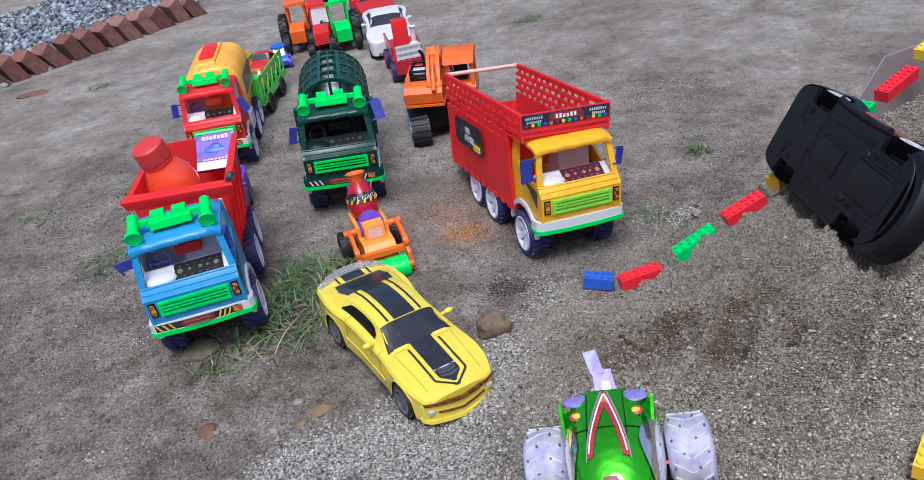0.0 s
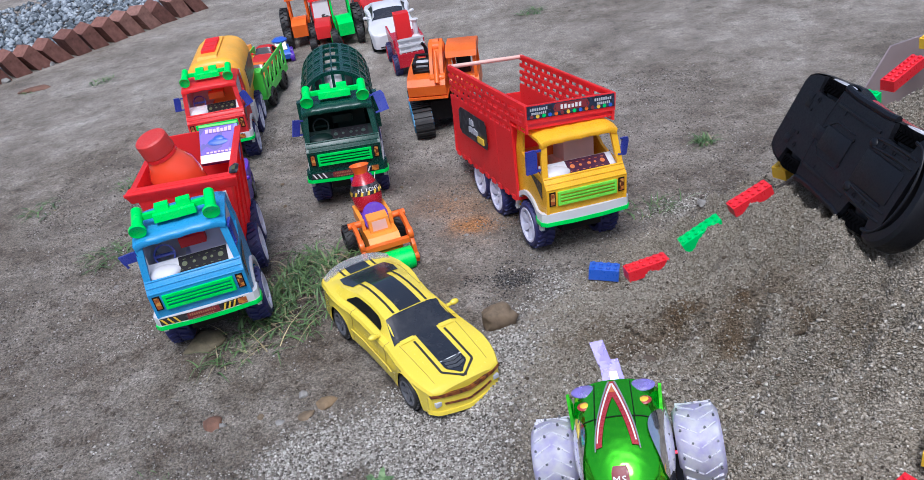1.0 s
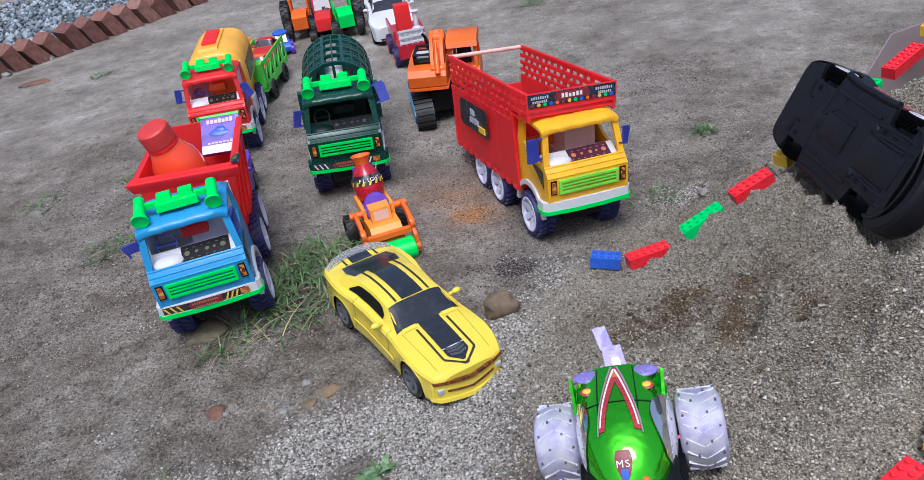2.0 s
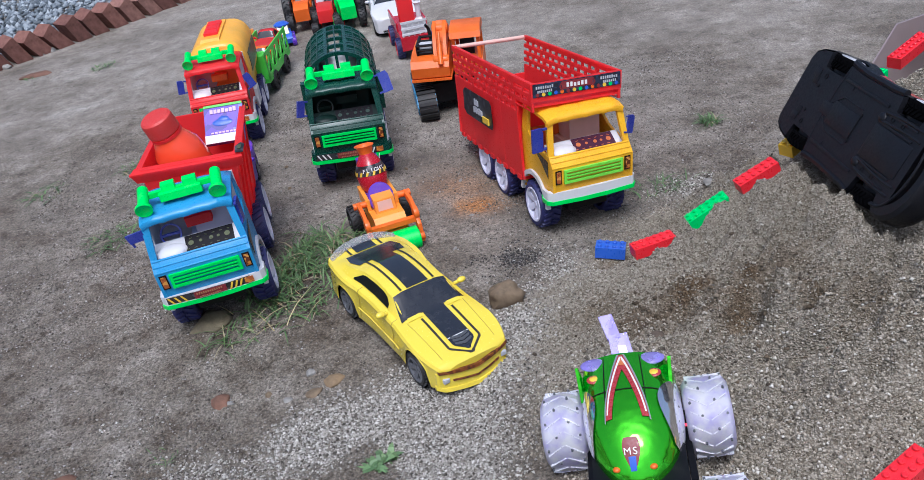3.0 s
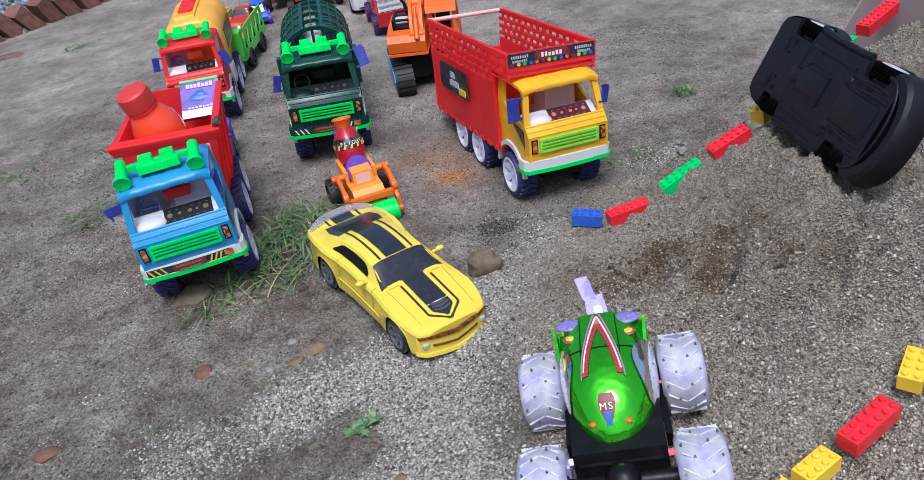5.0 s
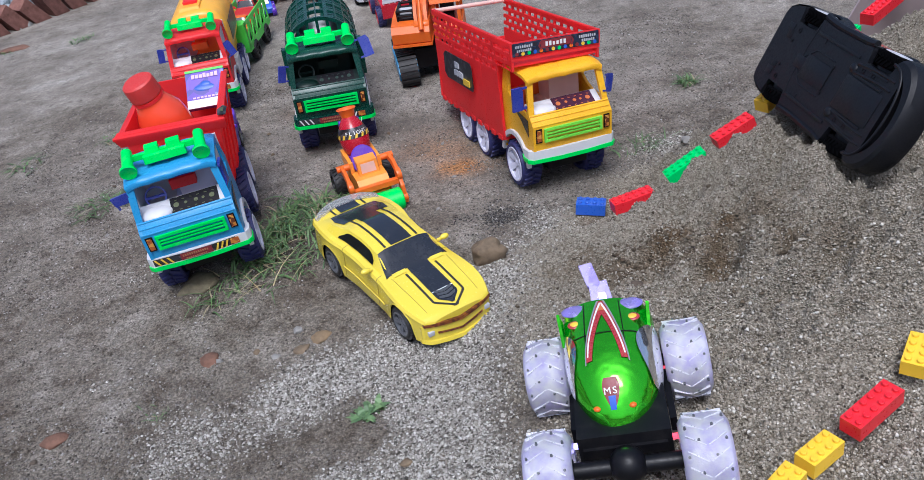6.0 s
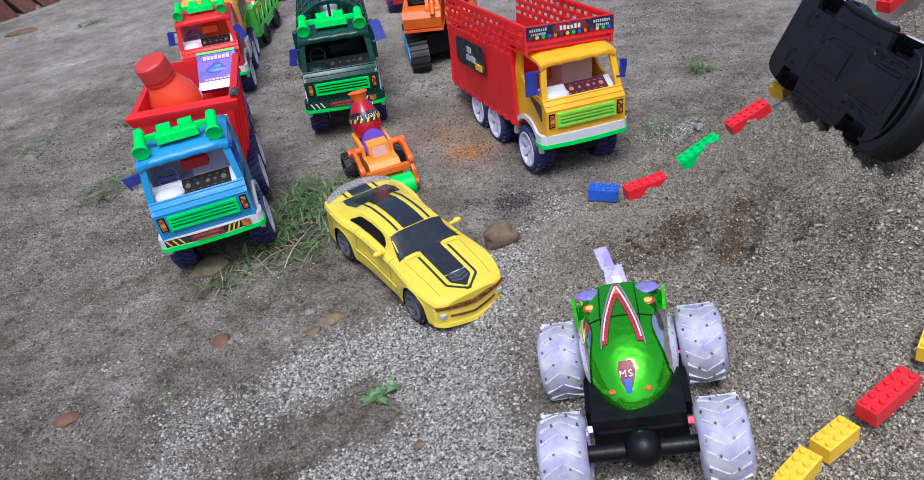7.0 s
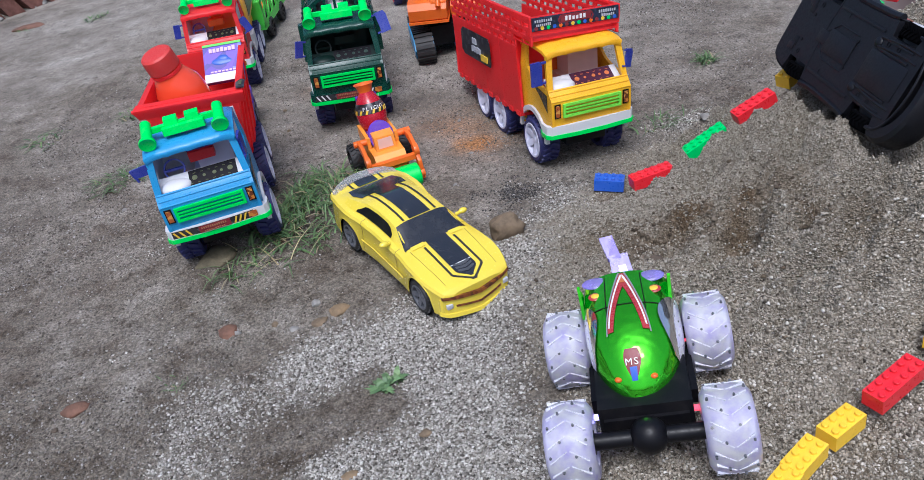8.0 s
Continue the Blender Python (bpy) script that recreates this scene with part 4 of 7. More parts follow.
    bars(bm, 0.034, 0.060, yf, 0.2055, 0.2095, 8, rng=random.Random(5))
    bars(bm, 0.038, 0.058, yf, 0.2003, 0.2040, 7, rng=random.Random(6))
    tagged(part("lettering", bm, SILVER, t, at=CRATE_SET), kind="stuff")
    bm = B()
    for s in (-1, 1):
        plate(bm, [(s * 0.0215, yf - 0.0004, 0.199), (s * 0.0235, yf - 0.0004, 0.199), (s * 0.0265, yf - 0.0004, 0.2045), (s * 0.0235, yf - 0.0004, 0.21), (s * 0.0215, yf - 0.0004, 0.21), (s * 0.0242, yf - 0.0004, 0.2045)], 0.0006 * s)
    tagged(part("bracket_print", bm, PRINT_RED, t, at=CRATE_SET), kind="stuff")
    dots = [PRINT_RED, PRINT_YELLOW, BRICK_GREEN, BRICK_BLUE, ORANGE]
    for c, ink in enumerate(dots):
        bm = B()
        for k in range(c, 14, 5):
            lathe(bm, [(0, 0.0004), (0.0026, 0.0004), (0.0026, 0), (0, 0)], 12, pose(-0.058 + 0.0089 * k, yf + 0.0002, 0.1976, 90))
        tagged(part("printed_dots", bm, ink, t, at=CRATE_SET), kind="stuff")
    bm = B()
    plate(bm, [(-hw, y0, z0), (hw, y0, z0), (hw, y1, z0), (-hw, y1, z0)], 0.004)
    part("crate_floor", bm, RED, t, at=CRATE_SET)
    bm = B()
    box(bm, -hw - 0.003, hw + 0.003, y1 - 0.004, y1, z0, 0.150)
    part("tailgate", bm, RED, t, bevel=0.0008, at=CRATE_SET)
    bm = B()
    rod(bm, (-hw - 0.006, y1 - 0.004, z1 - 0.003), (hw + 0.006, y1 - 0.004, z1 - 0.003), 0.0035, 12)
    part("top_rail", bm, PINKISH, t, "pale pink cross rail", at=CRATE_SET)


TUB_SET = pose(-0.005, 0.1125, -0.007, 0, 3.2, -5.5)


def tipper_body(t):
    """Red tipper tub, set askew on its chassis, wider at its rim, with a flared lip in front."""
    y0, y1, z0, z1 = 0.004, 0.172, 0.072, 0.200
    b, r, rb = 0.0455, 0.0625, 0.0570
    def put(name, bm, bevel):
        return part(name, bm, RED, t, bevel=bevel, at=TUB_SET)
    bm = B()
    plate(bm, [(-b, y0 + 0.012, z0), (b, y0 + 0.012, z0), (b, y1 - 0.004, z0), (-b, y1 - 0.004, z0)], 0.004)
    put("tub_floor", bm, 0)
    for s in (-1, 1):
        bm = B()
        p = [(s * b, y0 + 0.012, z0), (s * b, y1 - 0.004, z0), (s * rb, y1, z1), (s * r, y0, z1)]
        plate(bm, p if s > 0 else p[::-1], 0.003)
        for k in range(4):
            y = y0 + 0.03 + 0.04 * k
            f = (y - y0) / (y1 - y0)
            top = r + (rb - r) * f + 0.0022
            p = [(s * (b + 0.001), y, z0), (s * (b + 0.001), y + 0.006, z0), (s * top, y + 0.006, z1 - 0.008), (s * top, y, z1 - 0.008)]
            plate(bm, p if s > 0 else p[::-1], 0.003)
        put("tub_side", bm, 0.0006)
        bm = B()
        q = [(s * (r - 0.002), y0, z1), (s * (rb - 0.002), y1 + 0.002, z1), (s * (rb + 0.005), y1 + 0.002, z1 - 0.001), (s * (r + 0.006), y0, z1 - 0.001)]
        plate(bm, q if s < 0 else q[::-1], 0.0045)
        put("tub_rim", bm, 0.0012)
    bm = B()
    plate(bm, [(-b, y0 + 0.012, z0), (-r, y0, z1), (r, y0, z1), (b, y0 + 0.012, z0)], 0.003)
    put("tub_front", bm, 0.0008)
    bm = B()
    w = r + 0.006
    plate(bm, [(-w, y0 - 0.002, z1 - 0.017), (w, y0 - 0.002, z1 - 0.017), (w + 0.002, y0 - 0.008, z1 - 0.002), (-w - 0.005, y0 - 0.008, z1 - 0.002)], 0.003)
    plate(bm, [(-w - 0.005, y0 - 0.008, z1 - 0.002), (w + 0.002, y0 - 0.008, z1 - 0.002), (w - 0.001, y0 + 0.005, z1 + 0.001), (-w, y0 + 0.005, z1 + 0.001)], 0.003)
    put("front_lip", bm, 0.0008)
    bm = B()
    plate(bm, [(b, y1 - 0.004, z0), (rb, y1, z1), (-rb, y1, z1), (-b, y1 - 0.004, z0)], 0.003)
    put("tailgate", bm, 0.0008)
    # scuffed sticker folded over the corner
    bm = B()
    plate(bm, [(w - 0.006, y0 - 0.004, z1 + 0.0035), (w + 0.004, y0 - 0.003, z1 + 0.002), (w + 0.004, y0 + 0.022, z1 + 0.002), (w - 0.001, y0 + 0.026, z1 + 0.003), (w - 0.007, y0 + 0.012, z1 + 0.0045)], 0.0008)
    part("corner_sticker", bm, SIDE_PRINT, t, "torn dark sticker on the rim's corner", at=TUB_SET)
    bm = B()
    plate(bm, [(w - 0.003, y0 + 0.002, z1 + 0.0056), (w + 0.001, y0 + 0.003, z1 + 0.0042), (w + 0.001, y0 + 0.018, z1 + 0.0042), (w - 0.003, y0 + 0.012, z1 + 0.0056)], 0.0006)
    part("sticker_back", bm, DIAL_GREEN, t, at=TUB_SET)


def cage_body(t):
    """Dark green barrel-vaulted cage: hoops, lengthwise battens and a woven pattern of slats, over low sides."""
    y0, y1, zs, hw, top = 0.112, 0.286, 0.146, 0.060, 0.201
    for s in (-1, 1):
        bm = B()
        p = [(s * 0.058, y0, 0.07), (s * 0.058, y1, 0.07), (s * hw, y1, zs), (s * hw, y0, zs)]
        plate(bm, p if s > 0 else p[::-1], 0.004)
        side = part("cage_side", bm, DARK_GREEN, t, bevel=0.0006)
        for k in range(6):
            y = y0 + 0.002 + k * 0.031
            part("side_rib", box(B(), *sorted((s * (hw - 0.003), s * (hw + 0.003))), y, y + 0.005, 0.09, zs + 0.006), DARK_GREEN, side, bevel=0.0006)
        part("corner_post", box(B(), *sorted((s * hw, s * (hw + 0.008))), y0 - 0.004, y0 + 0.012, 0.095, zs + 0.012), DARK_GREEN, side, bevel=0.0006)
    bm = B()
    plate(bm, [(-0.058, y0, 0.07), (0.058, y0, 0.07), (0.058, y1, 0.07), (-0.058, y1, 0.07)], 0.004)
    box(bm, -0.062, 0.062, y0, y0 + 0.004, 0.07, zs + 0.004)
    part("cage_floor", bm, DARK_GREEN, t)
    def on(a, grow=0.0):
        return ((hw + grow) * math.cos(a), zs + (top - zs + grow) * math.sin(a))
    for k, y in enumerate((y0, y0 + 0.045, y0 + 0.090, y0 + 0.135, y1 - 0.006)):
        bm = B()
        ring = []
        for j in range(21):
            a = math.pi * j / 20
            o, i = on(a, 0.002), on(a, -0.004)
            ring.append([bm.verts.new((px, py, pz)) for (px, pz), py in ((o, y), (o, y + 0.006), (i, y + 0.006), (i, y))])
        for p, q in zip(ring, ring[1:]):
            for k in range(4):
                bm.faces.new((p[k], p[(k + 1) % 4], q[(k + 1) % 4], q[k]))
        bm.faces.new(ring[0])
        bm.faces.new(ring[-1][::-1])
        part("hoop", bm, DARK_GREEN, t)
    for k in range(11):
        bm = B()
        a = math.pi * (0.06 + 0.88 * k / 10)
        x, z = on(a)
        nx, nz = math.cos(a), math.sin(a)
        wdt = 0.0030 if k in (0, 4, 6, 10) else 0.0012
        plate(bm, [(x - nz * wdt, y0, z + nx * wdt), (x - nz * wdt, y1, z + nx * wdt), (x + nz * wdt, y1, z - nx * wdt), (x + nz * wdt, y0, z - nx * wdt)], 0.002)
        part("roof_batten", bm, DARK_GREEN, t)
    for ka, kb in ((0, 4.5), (5.7, 10)):
        bm = B()
        rows = []
        for j in range(9):
            a = math.pi * (0.06 + 0.88 * (ka + (kb - ka) * j / 8) / 10)
            o = on(a, -0.0035)
            rows.append([bm.verts.new((o[0], y, o[1])) for y in (y0 + 0.004, y1 - 0.004)])
        for p, q in zip(rows, rows[1:]):
            bm.faces.new((p[0], p[1], q[1], q[0]))
        part("vault_panel", bm, DARK_GREEN, t)
    bm = B()
    for k in range(10):
        if k in (4, 5):
            continue
        for j in range(12):
            a, b2 = math.pi * (0.06 + 0.88 * k / 10), math.pi * (0.06 + 0.88 * (k + 1) / 10)
            ya = y0 + 0.006 + j * 0.0138 + (0.0069 if k % 2 else 0)
            p, q = on(a, -0.001), on(b2, -0.001)
            plate(bm, [(p[0], ya + 0.004, p[1]), (q[0], ya - 0.002, q[1]), (q[0], ya + 0.0092, q[1]), (p[0], ya + 0.0128, p[1])], 0.0015)
    tagged(part("roof_slats", bm, DARK_GREEN, t), kind="stuff")
    bm = B()
    box(bm, -hw + 0.003, hw - 0.003, y0 + 0.001, y0 + 0.005, zs - 0.004, zs + 0.026)
    part("front_board", bm, DARK_GREEN, t, bevel=0.0006)
    for x in (-0.034, -0.017, 0.0, 0.017, 0.034):
        bm = B()
        zt = zs + (top - zs) * math.sqrt(max(0.05, 1 - (x / hw) ** 2)) - 0.002
        box(bm, x - 0.0024, x + 0.0024, y0, y0 + 0.006, zs + 0.02, zt)
        part("front_bar", bm, DARK_GREEN, t)


def tank_body(t):
    """Yellow tanker barrel with domed ends, saddles and a red hatch."""
    y0, y1, zc, r = 0.106, 0.300, 0.134, 0.063
    def ring_at(bm, y, k):
        vs = []
        for j in range(40):
            a = 2 * math.pi * j / 40
            c, d = math.cos(a), math.sin(a)
            vs.append(bm.verts.new((r * k * math.copysign(abs(c) ** 0.62, c), y, zc + 0.062 * k * math.copysign(abs(d) ** 0.72, d))))
        return vs
    bm = B()
    rings = [ring_at(bm, y, k) for y, k in ((y0, 0.82), (y0 + 0.002, 0.90), (y0 + 0.010, 0.985), (y0 + 0.016, 1.0), (y1 - 0.016, 1.0), (y1 - 0.010, 0.985), (y1 - 0.002, 0.90), (y1, 0.82))]
    for p, q in zip(rings, rings[1:]):
        for j in range(40):
            bm.faces.new((p[j], p[(j + 1) % 40], q[(j + 1) % 40], q[j]))
    bm.faces.new(rings[0][::-1])
    bm.faces.new(rings[-1])
    part("tank", bm, TANK_YELLOW, t, sharp=40)
    bm = B()
    prism(bm, [(y0 + 0.012, zc + 0.058), (y0 + 0.022, zc + 0.0665), (y1 - 0.03, zc + 0.0665), (y1 - 0.02, zc + 0.058)], -0.028, 0.014)
    part("ridge", bm, TANK_YELLOW, t, bevel=0.0012)
    bm = B()
    box(bm, r - 0.0015, r + 0.0008, y0 + 0.035, y1 - 0.03, zc - 0.018, zc + 0.022)
    part("side_sticker", bm, SIDE_PRINT, t, "grey printed sticker")
    bm = B()
    box(bm, -0.05, 0.05, y0 + 0.01, y1 - 0.01, 0.056, 0.096)
    part("saddle", bm, TANK_YELLOW, t, bevel=0.002)
    bm = B()
    for k in range(3):
        box(bm, -0.022, 0.008, y0 + 0.046 + 0.034 * k, y0 + 0.076 + 0.034 * k, zc + 0.064, zc + 0.0715)
    box(bm, -0.018, 0.004, y0 + 0.05, y0 + 0.14, zc + 0.064, zc + 0.069)
    part("hatch", bm, RED, t, "red filler hatch", bevel=0.002)
    for s in (-1, 1):
        bm = B()
        box(bm, *sorted((s * 0.05, s * 0.064)), 0.115, 0.155, 0.05, 0.085)
        part("side_guard", bm, WHITE, t, bevel=0.002)


crate_truck = cab_truck(pose(0.2042, 1.0635, 0.0, -2.0, 4.0, 16.9), YELLOW, "toy lorry with yellow cab and tall red slatted crate", lamps=False, dials=DIAL_ORANGE, bumper_print=False, back=None, length=0.35)
crate_body(crate_truck)
tipper_truck = cab_truck(pose(-0.2869, 0.9394, 0.0105, 1.0, -2.6, 11.0), SKY_BLUE, "toy tipper with sky blue cab and red tub", lining=True, track=0.0525, wheels=(0.062, 0.194, 0.271), length=0.335, seat=LILAC_WHITE, mirrors=((-0.067, 0.022, 0.153, 20, 74, 0, 0.72), (0.061, 0.030, 0.150, 0, 0, 84, 0.9)))
tipper_body(tipper_truck)
cage_truck = cab_truck(pose(-0.1448, 1.3132, 0.0, -0.3, 2.2, 6.5), DARK_GREEN, "dark green toy lorry with a vaulted cage body, on packed soil", seat=SHADED_INSIDE, back=SHADED_INSIDE, dials=SHADED_DIAL, mirrors=((-0.067, 0.010, 0.150, 0, 14, 35, 0.75), (0.072, 0.034, 0.166, -22, -14, 0, 0.95)))
cage_body(cage_truck)
part("loose_wire", tube(B(), [(0.030, -0.004, 0.060), (0.032, -0.012, 0.046), (0.036, -0.016, 0.034), (0.040, -0.014, 0.040), (0.041, -0.008, 0.054), (0.043, -0.005, 0.062)], 0.0006, 6), WHITE, cage_truck, "thin white wire hanging from the bumper")
tanker_truck = cab_truck(pose(-0.4050, 1.5600, -0.003, -0.4, 0.3, 6.5) @ Matrix.Diagonal((0.90, 1.0, 0.96, 1)), RED, "toy tanker with red cab and yellow barrel, on packed soil", lining=True, seat=ORANGE, back=ORANGE, mirrors=((-0.0685, 0.012, 0.148, 0, 8, 20, 0.75), (0.069, 0.020, 0.136, -6, -24, 12, 0.85)))
tank_body(tanker_truck)

# ---- model cars ----
def table(y, pairs):
    return float(np.interp(y, [p[0] for p in pairs], [p[1] for p in pairs]))


WIDTH = [(-0.82, 0.62), (-0.75, 0.80), (-0.52, 0.89), (-0.3, 0.945), (-0.06, 0.965), (0.3, 0.945), (0.7, 0.90), (1.8, 0.885), (2.3, 0.915), (2.6, 0.975), (2.85, 0.995), (3.2, 0.975), (3.6, 0.91), (3.85, 0.80), (3.9, 0.66)]
SPINE = [(-0.82, 0.73), (-0.75, 0.79), (-0.4, 0.88), (0.3, 0.99), (0.75, 1.04), (2.5, 1.06), (3.2, 1.08), (3.75, 1.09), (3.88, 1.02), (3.9, 0.94)]
SHOULDER = [(-0.82, 0.68), (-0.75, 0.75), (-0.4, 0.85), (0, 0.92), (0.6, 0.96), (1.2, 0.985), (2.0, 1.0), (2.8, 1.055), (3.3, 1.06), (3.8, 1.0), (3.9, 0.88)]
HOUSE = [(0.56, 0.0), (0.66, 0.035), (1.14, 0.285), (1.5, 0.335), (1.9, 0.345), (2.3, 0.315), (3.0, 0.13), (3.45, 0.0)]
AXLES = (-0.06, 2.82)


def car_section(y):
    w, zc, zs, hh = table(y, WIDTH), table(y, SPINE), table(y, SHOULDER), table(y, HOUSE)
    zb = 0.2
    for a in AXLES:
        d = abs(y - a)
        if d < 0.42:
            zb = max(zb, 0.36 + math.sqrt(0.42 ** 2 - d * d))
    zb = min(zb, zs - 0.09)
    k = hh / 0.345
    low = min(0.46, zb + 0.14) if zb < 0.4 else zb + 0.02
    mid = max(zs - 0.20, low + 0.02)
    return [(w * 0.955, zb), (w * 0.985, max(low, zb + 0.02)), (w * 0.965, mid), (w * 0.995, max(zs - 0.06, mid + 0.02)), (w * 0.955, zs), (w * (0.84 - 0.01 * k), zs + 0.35 * (zc - zs) + 0.01 * k),
            (w * (0.74 - 0.07 * k), zc + hh * 0.84 - 0.01), (w * (0.45 + 0.03 * k), zc + hh * 0.975), (w * 0.2, zc + hh), (0, zc + hh)]


def car_top(x, y):
    s = car_section(y)[4:][::-1]
    return float(np.interp(abs(x), [p[0] for p in s], [p[1] for p in s]))


def nose_y(x):
    return float(np.interp(abs(x), [0.0, 0.30, 0.62, 0.80, 0.89], [-0.90, -0.88, -0.82, -0.75, -0.52]))


def on_top(bm, edge_a, edge_b, y0, y1, lift=0.012, ny=10, nx=6):
    """A thin patch lying on the car's upper surface between two edges x(y)."""
    rows = []
    for i in range(ny + 1):
        y = y0 + (y1 - y0) * i / ny
        a, b = edge_a(y), edge_b(y)
        rows.append([bm.verts.new((a + (b - a) * j / nx, y, car_top(a + (b - a) * j / nx, y) + lift)) for j in range(nx + 1)])
    for p, q in zip(rows, rows[1:]):
        for j in range(nx):
            bm.faces.new((p[j], p[j + 1], q[j + 1], q[j]))
    return bm


def sized(bm, s):
    bmesh.ops.scale(bm, vec=s, verts=bm.verts)
    return bm


def model_car(m, s, paint, label, kind="racer", lower=None, wheel_mats=(TYRE_BLACK, RIM_GREY), name="toy_car", group=""):
    """A sports coupe facing -y, front axle over the origin; s: metres of toy per metre of car, along x, y and z."""
    t = thing(name, m, label, "toy car", group)
    ys = sorted(set([round(v, 3) for v in np.linspace(-0.82, 3.9, 75)] + [0.56, 0.66, 1.14, 3.4, 3.88]))
    bm = B()
    rows = []
    for y in ys:
        sec = car_section(y)
        rows.append([bm.verts.new((x, y, z)) for x, z in sec] + [bm.verts.new((-x, y, z)) for x, z in sec[-2::-1]])
    for p, q in zip(rows, rows[1:]):
        for j in range(len(p) - 1):
            bm.faces.new((p[j], p[j + 1], q[j + 1], q[j]))
    bm.faces.new(rows[0])
    bm.faces.new(rows[-1][::-1])
    body = part("body", sized(bm, s), TRAY_BLACK if kind == "wreck" else paint, t, sharp=32)
    if kind == "wreck":
        # the painted door panels between the wheels
        for sd in (-1, 1):
            bm = B()
            rows = [[bm.verts.new((sd * x * 1.006, y, z)) for x, z in car_section(y)[2:7]] for y in np.linspace(0.48, 2.28, 14)]
            for p, q in zip(rows, rows[1:]):
                for j in range(4):
                    bm.faces.new((p[j], p[j + 1], q[j + 1], q[j]))
            part("door_panel", sized(bm, s), paint, t, "dark red painted door panel")
    bm = B()
    base = lower or BLACK
    def tray_half(y):
        w = table(y, WIDTH) * 0.95
        for a in AXLES:
            if abs(y - a) < 0.42:
                w = min(w, 0.62)
        return w
    ring = [(tray_half(y), y) for y in ys]
    top = [bm.verts.new((x, y, 0.30)) for x, y in ring] + [bm.verts.new((-x, y, 0.30)) for x, y in ring[::-1]]
    bot = [bm.verts.new((v.co.x * 0.97, v.co.y, 0.19)) for v in top]
    bm.faces.new(top)
    bm.faces.new(bot[::-1])
    n = len(top)
    for j in range(n):
        k = (j + 1) % n
        bm.faces.new((top[j], bot[j], bot[k], top[k]))
    tray = part("undertray", sized(bm, s), base, t)
    # wheel housings, so that no daylight shows over the tyres
    for a in AXLES:
        for sd in (-1, 1):
            bm = B()
            lathe(bm, [(0.41, 0.0), (0.41, 0.32), (0, 0.32)], 20, Matrix.Translation((sd * 0.88, a, 0.63 if kind == "wreck" else 0.36)) @ Matrix.Rotation(radians(-90 * sd), 4, "Y"))
            part("wheel_housing", sized(bm, s), BLACK, t)
    meshes = wheel_meshes(0.365 * s[2], 0.26 * s[0], wheel_mats[0], wheel_mats[1], 26, 5)
    for a in AXLES:
        for sd in (-1, 1):
            put_wheel(t, meshes, sd * 0.80 * s[0], a * s[1], (0.44 if kind == "wreck" else 0.362) * s[2])
    # side windows
    for sd in (-1, 1):
        bm = B()
        up, dn = [], []
        for i in range(13):
            y = 1.20 + 1.36 * i / 12
            sec = car_section(y)
            (xa, za), (xb, zb) = sec[5], sec[6]
            top_k = 0.84 * min(1, (y - 1.02) / 0.33) * min(1, (2.72 - y) / 0.42)
            f = max(0.16, top_k)
            dn.append((sd * (xa + (xb - xa) * 0.14 + 0.012), y, za + (zb - za) * 0.14))
            up.append((sd * (xa + (xb - xa) * f + 0.012), y, za + (zb - za) * f))
        d = [bm.verts.new(p) for p in dn]
        u = [bm.verts.new(p) for p in up]
        for i in range(12):
            bm.faces.new((d[i], d[i + 1], u[i + 1], u[i]))
        part("side_window", sized(bm, s), BLACK, t, "black side window")
        if kind == "wreck":
            continue
        bm = B()
        ball(bm, (sd * 0.985, 1.06, 1.08), 0.105, 0.070, 0.062, 16)
        rod(bm, (sd * 0.82, 1.10, 1.03), (sd * 0.96, 1.07, 1.06), 0.038, 8)
        part("mirror", sized(bm, s), paint, t)
    # windscreen
    bm = B()
    on_top(bm, lambda y: -0.735 + 0.26 * (y - 0.66), lambda y: 0.735 - 0.26 * (y - 0.66), 0.62, 1.15, 0.014, 12, 18)
    part("windscreen", sized(bm, s), GLOSS_BLACK, t, "gloss black windscreen")
    if kind == "racer":
        def snout(half, tip, shoulder):
            """Half width that runs straight and then closes to a blunt point at the nose."""
            return lambda y: half * min(1.0, max(0.12, (y - tip) / (shoulder - tip)))
        broad = snout(0.245, -0.66, -0.46)
        part("bonnet_stripe", sized(on_top(B(), lambda y: -broad(y), broad, -0.655, 0.64, 0.013, 22, 8), s), GLOSS_BLACK, t, "broad black bonnet stripe")
        # a dark groove framing the stripe, closing in a blunt point
        outer, inner = snout(0.385, -0.775, -0.50), snout(0.335, -0.725, -0.475)
        for sd in (-1, 1):
            bm = B()
            on_top(bm, lambda y: sd * inner(y) if y > -0.70 else 0.0, lambda y: sd * outer(y), -0.76, 0.50, 0.011, 26, 2)
            part("bonnet_groove", sized(bm, s), GROOVE, t, "dark grooved line framing the stripe")
            bm = B()
            on_top(bm, lambda y: sd * 0.415, lambda y: sd * 0.365, 1.19, 2.72, 0.012, 12, 1)
            part("pin_stripe", sized(bm, s), GROOVE, t)
            bm = B()
            on_top(bm, lambda y: sd * 0.415, lambda y: sd * 0.365, 3.40, 3.80, 0.012, 5, 1)
            part("pin_stripe", sized(bm, s), GROOVE, t)
            # the windscreen's lower corner panel, slightly raised
            bm = B()
            on_top(bm, lambda y: sd * 0.30, lambda y: sd * 0.62, 0.545, 0.63, 0.020, 3, 4)
            part("cowl_panel", sized(bm, s), paint, t)
